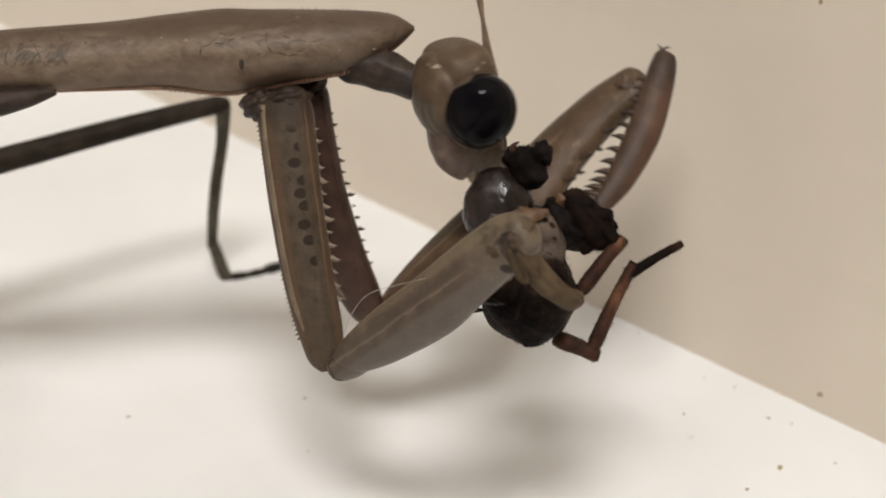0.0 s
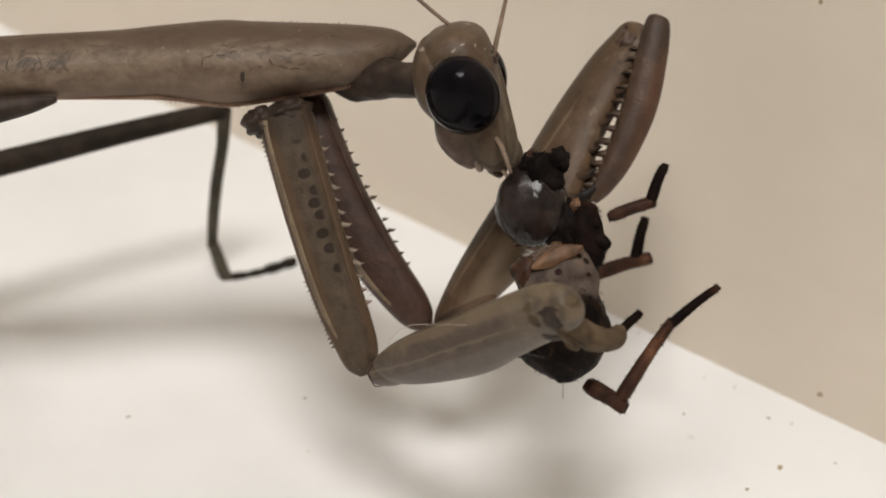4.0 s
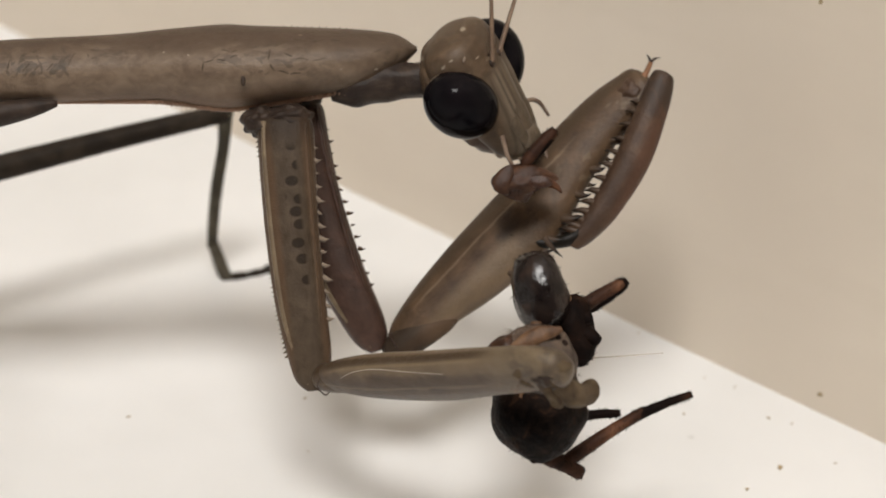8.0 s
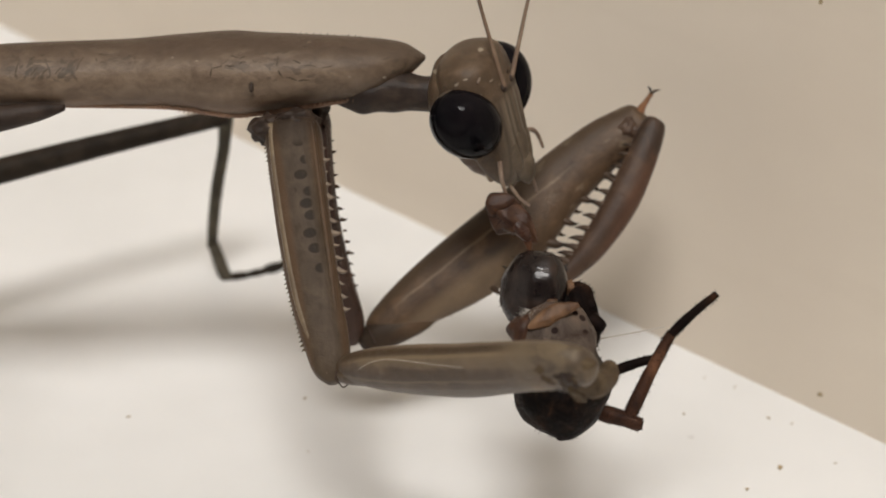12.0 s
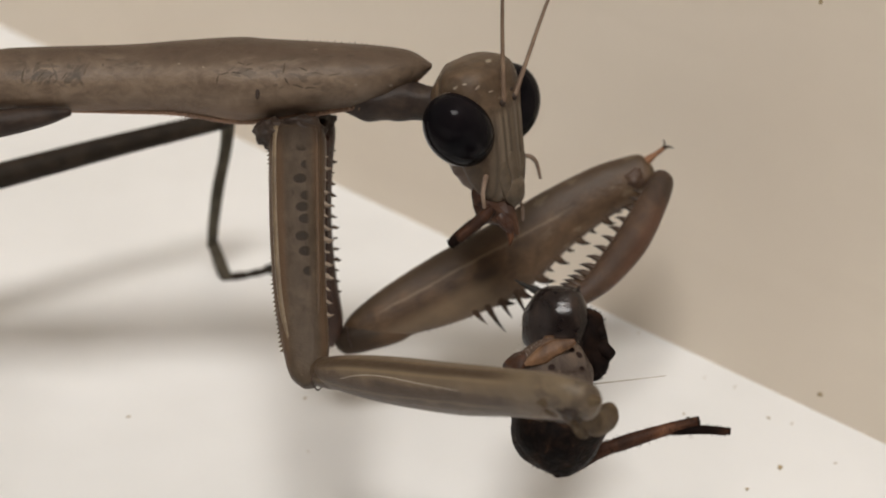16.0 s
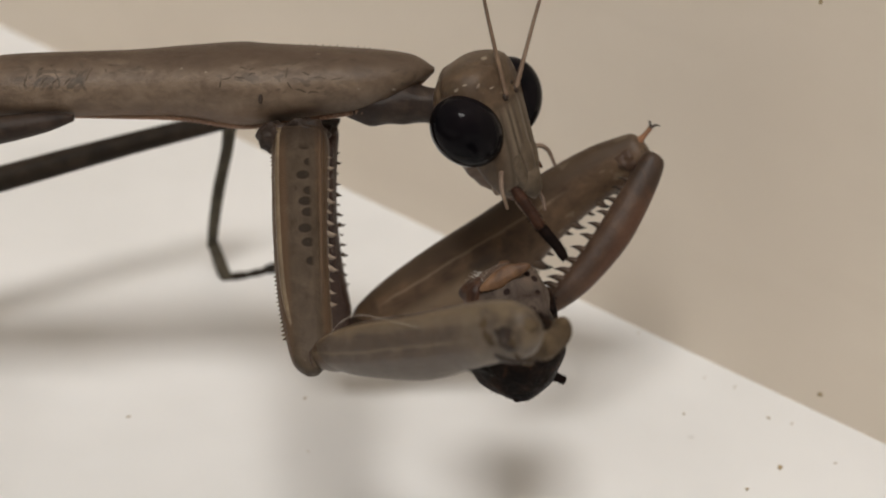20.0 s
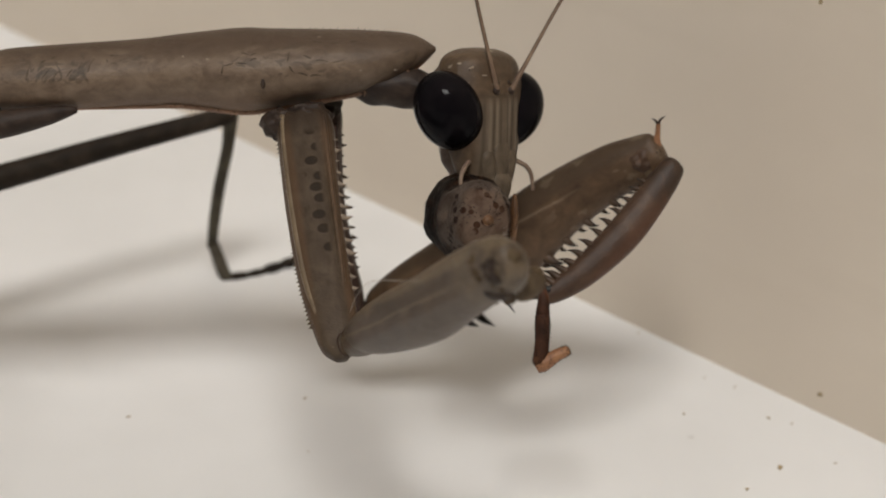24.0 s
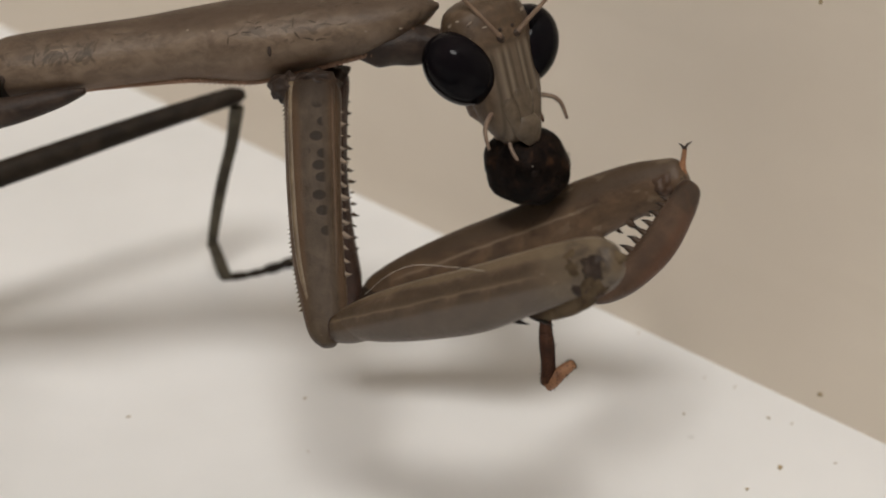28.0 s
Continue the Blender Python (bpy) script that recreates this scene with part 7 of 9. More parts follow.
    walk(leg_bases, [
        (0, limb(244.6, 49.2, 130, 280.7, 10.6, 130, 0)), (0.5, limb(174.6, 75.5, 130, 203.6, 38.1, 130, 0)), (1, limb(196.3, 37.1, 130, 218, 1, 130, 0)),
        (1.5, limb(212.5, 102, 130, 226.2, 50.2, 130, 0)), (2, limb(243.1, 116.7, 130, 248.9, 49.2, 130, 0)), (2.5, limb(237.1, 97.7, 130, 244.1, 26.5, 130, 0)),
        (3, limb(240.7, 13, 130, 248.9, -61.7, 130, 0)), (3.5, limb(242.1, 30.7, 130, 251, -41.6, 130, 0)), (5.5, limb(238.3, -25.9, 130, 249.7, -88.6, 130, 0)),
        (6, limb(230.1, -20.7, 130, 242.1, -81, 130, 0)), (6.5, limb(201.1, -23.2, 130, 210.8, -81, 130, 0)), (7, limb(206, -54.5, 130, 213.2, -110, 130, 0)),
        (7.5, limb(198.7, -98.2, 130, 206, -157.3, 130, 0)), (8, limb(225.3, -138.9, 130, 232.5, -201.6, 130, 0)), (8.5, limb(231.8, -192.2, 130, 238.3, -253.7, 130, 0)),
        (9, limb(233.5, -204, 130, 239.3, -264.3, 130, 0)), (9.5, limb(231.8, -214.9, 130, 243.1, -266.7, 130, 0)), (10, limb(128.8, 10.6, 130, 145.7, -32.8, 130, 0)),
        (10.5, limb(169.8, -91.9, 130, 184.3, -138.9, 130, 0)), (11, limb(206, -122, 130, 218, -172.7, 130, 0)), (11.5, limb(231.3, -69.9, 130, 242.1, -125.4, 130, 0)),
        (12, limb(232.5, -117.2, 130, 242.1, -177.5, 130, 0)), (12.5, limb(218.8, -87.8, 130, 228.5, -148.1, 130, 0)), (14.5, limb(236.5, -83, 130, 246.2, -143.3, 130, 0)),
        (15, limb(247, -131.7, 130, 256.6, -192, 130, 0)), (15.5, limb(235.6, -139.6, 130, 243.6, -196.3, 130, 0)), (16, limb(248.4, -163, 130, 254.7, -216.1, 130, 0)),
        (16.5, limb(183.5, -24.1, 130, 193.9, -65.1, 130, 0)), (17, limb(155.3, 1, 130, 169.8, -28, 130, 0)), (17.5, limb(181.6, -79.6, 130, 192.5, -115.8, 130, 0)),
        (18, limb(220.4, -153.4, 130, 227.7, -196.8, 130, 0)), (18.5, limb(234.7, -175.6, 130, 241.7, -219.5, 130, 0)), (19, limb(232.5, -178.5, 130, 239.3, -222.9, 130, 0)),
        (19.5, limb(126.1, -71.9, 130, 130.7, -118.2, 130, 0)), (20, limb(162.6, -124.5, 130, 165, -172.7, 130, 0)), (20.5, limb(156.3, -160.6, 130, 158.7, -218.5, 130, 0)),
        (21, limb(99.9, -124.5, 130, 102.3, -192, 130, 0)), (21.5, limb(82, 36.4, 74, 50.7, -26.9, 20, 0)), (23.5, limb(194.9, -27.5, 21.3, 163.6, -44.7, -60, 0)),
        (24, limb(42.4, 55, 46, 21.2, 61.7, -40, 0)), (24.5, limb(86.5, 47, 43.4, 56.6, 53.6, -40, 0)), (25, limb(153.2, 48.4, 50.7, 116.9, 56.5, -30, 0)),
        (25.5, limb(181.2, 107.8, 42.6, 95.5, 112.4, 20, 0)), (26, limb(163.9, 119.1, 17.6, 86.6, 109.2, 60, 0)), (26.5, limb(181.7, 144.2, 29, 119, 89.5, 60, 0)),
        (27, limb(160.5, 122.8, -43.7, 139.5, 101.9, 40, 0)), (27.5, limb(141.5, 147, -55.4, 128.9, 137.8, 32, 0)), (28, limb(152.1, 152.1, -58.2, 150.8, 141.8, 30, 0)),
    ])
    walk(remains, [
        (0, limb(105.3, 77.7, 130, 107.2, 37.8, 130, 0)), (0.5, limb(105.5, 73.3, 130, 110.2, 33.6, 130, 0)), (1, limb(106, 69.3, 130, 113.8, 30.1, 130, 0)),
        (1.5, limb(132.7, 87.8, 125, 136.3, 48, 125, 0)), (2, limb(160.6, 107.1, 120, 160.6, 67.1, 120, 0)), (2.5, limb(163.9, 84, 105, 168.3, 44.2, 105, 0)),
        (3, limb(165.5, 61.1, 90, 173.4, 21.9, 90, 0)), (3.5, limb(166.1, 61.1, 88.3, 173.8, 21.9, 88.3, 0)), (5.5, limb(168.2, 61.1, 81.7, 175.1, 21.7, 81.7, 0)),
        (6, limb(168.7, 61.1, 80, 175.3, 21.6, 80, 0)), (6.5, limb(114.1, 109.2, 60, 163.3, 89.5, 60, 0)), (7, limb(119, 114.1, 60, 163.3, 119, 60, 0)),
        (7.5, limb(114.1, 138.7, 60, 163.3, 148.5, 60, 0)), (8, limb(138.7, 119, 60, 173.1, 138.7, 60, 0)), (8.5, limb(128.9, 114.1, 60, 168.2, 123.9, 60, 0)),
        (9, limb(119, 109.2, 60, 163.3, 109.2, 60, 0)), (9.5, limb(91.7, 84.4, 70, 138.3, 79.5, 70, 0)), (10, limb(64.6, 59.7, 80, 113.5, 49.9, 80, 0)),
        (10.5, limb(79.5, 52.5, 70, 128.5, 35.3, 70, 0)), (11, limb(94.4, 45.3, 60, 143.6, 20.7, 60, 0)), (11.5, limb(106.7, 50.2, 60, 153.5, 30.5, 60, 0)),
        (12, limb(119, 55.1, 60, 163.3, 40.3, 60, 0)), (12.5, limb(114.1, 79.7, 60, 163.3, 60, 60, 0)), (14.5, limb(104.3, 45.3, 60, 153.5, 30.5, 60, 0)),
        (15, limb(119.4, 55.2, 50, 153.9, 45.4, 50, 0)), (15.5, limb(103.6, 58.6, -10, 135.7, 48.7, -10, 0)), (16, limb(93.2, 72.7, -13.4, 122, 60.5, -14.7, 0)),
        (16.5, limb(98.6, 58.5, -5, 135.6, 46.2, -5, 0)), (17, limb(103.2, 41.1, 5, 147.5, 26.3, 5, 0)), (17.5, limb(105.4, 120.2, -14.3, 122.6, 136.4, -46.6, 0)),
        (18, limb(116.2, 182, -14.8, 135.9, 202.6, -42.9, 0)), (18.5, limb(109.5, 183.1, -17.7, 130.5, 202.4, -45.8, 0)), (19, limb(112.7, 175.6, -11.4, 132.2, 193.9, -41.1, 0)),
        (19.5, limb(86.9, 127.1, -5.8, 102.4, 137.8, -41.1, 0)), (20, limb(114.8, 159.6, -7.9, 134, 176.8, -38.5, 0)), (20.5, limb(114.9, 175, 0.9, 138.7, 190.3, -27.3, 0)),
        (21, limb(106.2, 141.9, -2, 127, 154.7, -33.6, 0)), (21.5, limb(67.1, 155.9, -0.7, 85.1, 163, -35.7, 0)), (23.5, limb(91.7, 161.7, 6.5, 114.2, 170.4, -25.3, 0)),
        (24, limb(72.8, 157, 16.2, 100.3, 159.5, -12.7, 0)), (24.5, limb(77.7, 172.3, -10.1, 108.9, 184, -32.1, 0)), (25, limb(92.1, 176.1, -10.9, 119.8, 190.7, -35.7, 0)),
        (25.5, limb(100, 215.4, 0.7, 131.9, 229.5, -18.8, 0)), (26, limb(107, 209.5, 7.3, 135.5, 221.2, -18.3, 0)), (26.5, limb(123.9, 235.6, 37.8, 152.7, 243.6, 11.3, 0)),
        (27, limb(114, 245.5, 6.5, 142.8, 257, -18.7, 0)), (27.5, limb(94.8, 263.8, -3.6, 127.1, 275.1, -24.3, 0)), (28, limb(117.3, 256.6, 3.9, 147.3, 269.6, -18.9, 0)),
    ])
    walk(silk_thread, [
        (0, limb(166.7, -38.6, 190, 143.2, -158.4, 190, 0)), (0.5, limb(170.6, -43.3, 190, 152.7, -164.1, 190, 0)), (1, limb(174.3, -48.3, 190, 162.2, -169.8, 190, 0)),
        (1.5, limb(181.9, -42.4, 190, 171.7, -164.1, 190, 0)), (2, limb(189.4, -36.6, 190, 181.2, -158.4, 190, 0)), (2.5, limb(197.4, -83, 170, 187, -204.6, 170, 0)),
        (3, limb(205.6, -129.9, 150, 192.8, -251.3, 150, 0)), (3.5, limb(205.8, -127, 150, 195.2, -248.6, 150, 0)), (5.5, limb(206.9, -115.7, 150, 204.8, -237.7, 150, 0)),
        (6, limb(207.2, -112.9, 150, 207.2, -235, 150, 0)), (6.5, limb(194.4, -123.6, 150, 189, -245.6, 150, 0)), (7, limb(181.4, -134.5, 150, 170.8, -256.1, 150, 0)),
        (7.5, limb(175.4, -190.1, 135, 177.7, -312.1, 135, 0)), (8, limb(249.8, -188.3, 90, 342.4, -186.3, 90, 0)), (8.5, limb(175.1, -275.5, 120, 175.1, -397.6, 120, 0)),
        (9, limb(178.1, -305.2, 120, 165.4, -426.6, 120, 0)), (9.5, limb(127, -187.8, 160, 125.3, -309.9, 160, 0)), (10, limb(75.2, -74.2, 200, 86.1, -195.8, 200, 0)),
        (10.5, limb(118.8, -149.6, 160, 120.5, -271.7, 160, 0)), (11, limb(220.5, -186.3, 90, 327.8, -174.6, 90, 0)), (11.5, limb(181.4, -212.7, 120, 184.8, -334.7, 120, 0)),
        (12, limb(254.6, -158, 90, 386.3, -139.5, 90, 0)), (12.5, limb(253.8, -163.7, 90, 386.3, -145.7, 90, 0)), (14.5, limb(250.6, -186.5, 90, 386.3, -170.4, 90, 0)),
        (15, limb(249.8, -192.2, 90, 386.3, -176.6, 90, 0)), (15.5, limb(252.2, -212.7, 90, 386.3, -200.5, 90, 0)), (16, limb(254.6, -233.2, 90, 386.3, -224.4, 90, 0)),
        (16.5, limb(144.5, -171.1, 150, 149.7, -293.1, 150, 0)), (17, limb(93.3, -79.8, 180, 100.8, -201.6, 180, 0)), (17.5, limb(131.3, -150.2, 150, 140.1, -272, 150, 0)),
        (18, limb(249.8, -184.4, 90, 357.1, -165.8, 90, 0)), (18.5, limb(254.6, -196.6, 90, 361.9, -180, 90, 0)), (19, limb(259.5, -208.8, 90, 366.8, -194.1, 90, 0)),
        (19.5, limb(155.7, -188.5, 120, 160.6, -310.6, 120, 0)), (20, limb(129.5, -134.5, 120, 136.4, -256.4, 120, 0)), (20.5, limb(117.2, -112.8, 135, 126.2, -234.6, 135, 0)),
        (21, limb(104.9, -91.4, 150, 116.1, -213, 150, 0)), (21.5, limb(93.7, 60.1, 94.2, 50.7, -26.9, 20, 0)), (23.5, limb(206.6, -21, 51.8, 163.6, -44.7, -60, 0)),
        (24, limb(50.4, 52.5, 78.2, 21.2, 61.7, -40, 0)), (24.5, limb(97.7, 44.6, 74.6, 56.6, 53.6, -40, 0)), (25, limb(166.8, 45.4, 80.9, 116.9, 56.5, -30, 0)),
        (25.5, limb(213.4, 106.1, 51.1, 95.5, 112.4, 20, 0)), (26, limb(193, 122.7, 1.6, 86.6, 109.2, 60, 0)), (26.5, limb(205.2, 164.8, 17.4, 119, 89.5, 60, 0)),
        (27, limb(168.4, 130.6, -75.1, 139.5, 101.9, 40, 0)), (27.5, limb(146.2, 150.5, -88.2, 128.9, 137.8, 32, 0)), (28, limb(152.6, 156, -91.3, 150.8, 141.8, 30, 0)),
    ])
    walk(jaws, [
        (0, limb(144.9, 144.9, 150, 154.9, 87.5, 140, 0)), (0.5, limb(120.9, 144.9, 150, 130.8, 87.5, 140, 0)), (1, limb(125.7, 127.6, 150, 135.6, 70.2, 140, 0)),
        (1.5, limb(168.8, 164, 150, 178.9, 106.8, 140, 0)), (2, limb(192.8, 190.9, 150, 203, 133.7, 140, 0)), (2.5, limb(188, 171.7, 150, 198.2, 114.5, 140, 0)),
        (3, limb(184.2, 141, 150, 194.3, 83.7, 140, 0)), (3.5, limb(173.6, 135.3, 150, 183.7, 77.9, 140, 0)), (5.5, limb(176.5, 106.5, 150, 186.6, 49.1, 140, 0)),
        (6, limb(192.8, 85.4, 150, 203, 27.9, 140, 0)), (6.5, limb(178.4, 92.1, 150, 188.6, 34.6, 140, 0)), (7, limb(42.3, 304.5, 24.2, 58.2, 255.6, -6.8, 0)),
        (7.5, limb(22, 320.1, 32.1, 39.8, 267.8, 8.7, 0)), (8, limb(29.7, 318.4, 18.3, 54.5, 270.1, -7.4, 0)), (8.5, limb(23.8, 328.5, 19.5, 43, 279.4, -9.2, 0)),
        (9, limb(41, 323.3, 18.9, 62.1, 273.3, -6.8, 0)), (9.5, limb(36.9, 326.2, 18.6, 59.3, 274.3, -1.4, 0)), (10, limb(39.6, 264.3, 21.9, 47.3, 208.1, 2.6, 0)),
        (10.5, limb(14.5, 259.5, 23.3, 20.8, 221.8, -23, 0)), (11, limb(38.2, 272.1, 19.2, 48.6, 221.9, -12, 0)), (11.5, limb(38.1, 250.7, 26.5, 42.3, 200.5, -6.2, 0)),
        (12, limb(45.6, 285.5, 21.3, 59.6, 234.3, -6.7, 0)), (12.5, limb(45.8, 288.9, 16.3, 63.2, 236.4, -6.9, 0)), (14.5, limb(59.1, 262.6, 19.6, 67.4, 208.4, -4.5, 0)),
        (15, limb(47.6, 267.3, 17.2, 54.9, 213, -7.5, 0)), (15.5, limb(51.3, 263.3, 15.2, 59.9, 207.2, -4.4, 0)), (16, limb(52.3, 266.5, 16.2, 57.7, 210.8, -5.5, 0)),
        (16.5, limb(52.8, 246.9, 11.6, 67.7, 190.6, -2.4, 0)), (17, limb(55.9, 262.1, 8.2, 76, 206.4, -1.4, 0)), (17.5, limb(64.6, 232.9, 20.5, 69.8, 178.3, -4.1, 0)),
        (18, limb(52.9, 284.9, 16.1, 70.7, 233.5, -9.1, 0)), (18.5, limb(57.6, 290.9, 17.4, 69.5, 238.7, -9.6, 0)), (19, limb(54.4, 282.4, 16.3, 69.3, 229.1, -6.9, 0)),
        (19.5, limb(65.2, 246.9, 21.1, 60.4, 190.3, 1.8, 0)), (20, limb(56, 267, 15.7, 71.1, 212.9, -5.3, 0)), (20.5, limb(56.2, 284.6, 10.7, 72.7, 229.2, -5.4, 0)),
        (21, limb(60.9, 256.9, 14.7, 69.3, 200.1, -2.7, 0)), (21.5, limb(55.6, 278.6, 18.4, 46.4, 221.6, 2, 0)), (23.5, limb(53.8, 280.4, 12.1, 58.7, 221.9, -0.4, 0)),
        (24, limb(51.8, 279.6, 6.8, 50, 220, -0.1, 0)), (24.5, limb(47.1, 291.5, 10.4, 51.9, 236.2, -12.4, 0)), (25, limb(51.7, 291.8, 12.3, 59.8, 237, -10.9, 0)),
        (25.5, limb(52.5, 330.7, 5.6, 66.9, 274.8, -10.9, 0)), (26, limb(59.3, 324.8, 6.9, 71.8, 267.4, -5.5, 0)), (26.5, limb(61.4, 337.1, 0.9, 82.5, 281.2, 6.7, 0)),
        (27, limb(68.2, 361.5, 6.9, 79.7, 304, -5.9, 0)), (27.5, limb(60.5, 383.1, 7.5, 67.8, 326.7, -11.5, 0)), (28, limb(69, 371.6, 6.3, 82.7, 315, -8.3, 0)),
    ])
    walk(leg_a_upper, [
        (0, limb(191.7, -151.7, 170, 249, -175.5, 170, 0)), (0.5, limb(215.6, -130.2, 170, 274.2, -142.1, 170, 0)), (1, limb(239.4, -108.7, 170, 299.5, -108.7, 170, 0)),
        (1.5, limb(222.7, -130.2, 170, 276.6, -148.3, 170, 0)), (2, limb(206, -151.7, 170, 253.7, -187.9, 170, 0)), (2.5, limb(221, -202.3, 160, 271.2, -238.2, 160, 0)),
        (3, limb(236, -253.3, 150, 288.8, -288.8, 150, 0)), (3.5, limb(241.6, -242.9, 150, 293.5, -276.4, 150, 0)), (5.5, limb(264, -201.3, 150, 312.7, -227.2, 150, 0)),
        (6, limb(269.6, -190.9, 150, 317.5, -214.9, 150, 0)), (6.5, limb(243.2, -219.7, 150, 286.4, -240.3, 150, 0)), (7, limb(216.8, -248.5, 150, 255.2, -265.7, 150, 0)),
        (7.5, limb(193.6, -300.1, 135, 229.8, -317, 135, 0)), (8, limb(170.3, -352.2, 120, 204.1, -368.6, 120, 0)), (8.5, limb(167.9, -382.6, 120, 206.6, -389.9, 120, 0)),
        (9, limb(165.4, -413.1, 120, 209, -411.2, 120, 0)), (9.5, limb(127.7, -294.6, 160, 177.9, -307.1, 160, 0)), (10, limb(90.8, -178.7, 200, 147.5, -205.2, 200, 0)),
        (10.5, limb(137.3, -252.5, 160, 193.2, -276.5, 160, 0)), (11, limb(184.8, -328, 120, 239.9, -349.2, 120, 0)), (11.5, limb(225.9, -303.8, 120, 277.7, -321.7, 120, 0)),
        (12, limb(267, -279.6, 120, 315.4, -294.1, 120, 0)), (12.5, limb(259, -289.3, 120, 308.1, -298.9, 120, 0)), (14.5, limb(226.7, -328, 120, 279.1, -318.3, 120, 0)),
        (15, limb(218.6, -337.6, 120, 271.9, -323.1, 120, 0)), (15.5, limb(218.6, -354.6, 120, 274.3, -332.8, 120, 0)), (16, limb(218.6, -371.5, 120, 276.7, -342.5, 120, 0)),
        (16.5, limb(169.8, -201.6, 130, 232.5, -245, 130, 0)), (17, limb(111.3, -152.5, 150, 168.4, -156.9, 160, 0)), (17.5, limb(82.7, -143.3, 140, 63.5, -191.4, 140, 0)),
        (18, limb(123.9, -38.4, 60, 119, -97.4, 60, 0)), (18.5, limb(119, -28.5, 60, 104.3, -87.6, 60, 0)), (18.7, limb(65.8, 307.8, 39.5, 107.4, 175.6, -18.4, 0)),
        (19, limb(66.7, 304.5, 38, 110.6, 171.2, -15.5, 0)), (19.5, limb(87.3, 266.2, 36.7, 82.8, 123.2, -8.7, 0)), (20, limb(68.2, 290.1, 36.4, 112.6, 155, -11.8, 0)),
        (20.5, limb(65.9, 308.5, 31.7, 113.2, 170.2, -3.1, 0)), (21, limb(76, 279.7, 33.8, 103.5, 137.4, -5.5, 0)), (21.5, limb(78.7, 296.6, 34.1, 62.8, 152.2, -3.8, 0)),
        (23.5, limb(69.7, 303.6, 29.8, 88.8, 157.1, 3.2, 0)), (24, limb(68.4, 302.2, 24.7, 69.7, 152.4, 12.9, 0)), (24.5, limb(58.8, 309, 36.2, 75.6, 168.7, -14.9, 0)),
        (25, limb(63.8, 310.5, 36.9, 89.9, 172.2, -15.6, 0)), (25.5, limb(58.8, 351.7, 30.8, 98.8, 211.2, -4, 0)), (26, limb(69, 348.3, 28.4, 105.4, 204.8, 3.3, 0)),
        (26.5, limb(65.9, 367.1, 14.6, 123.3, 229.8, 35.3, 0)), (27, limb(78, 384.8, 28.7, 112.3, 240.8, 2.5, 0)), (27.5, limb(70.1, 402.4, 32.9, 93.2, 259.8, -8.3, 0)),
        (28, limb(77, 394, 29.6, 115.9, 252, -0.4, 0)),
    ])
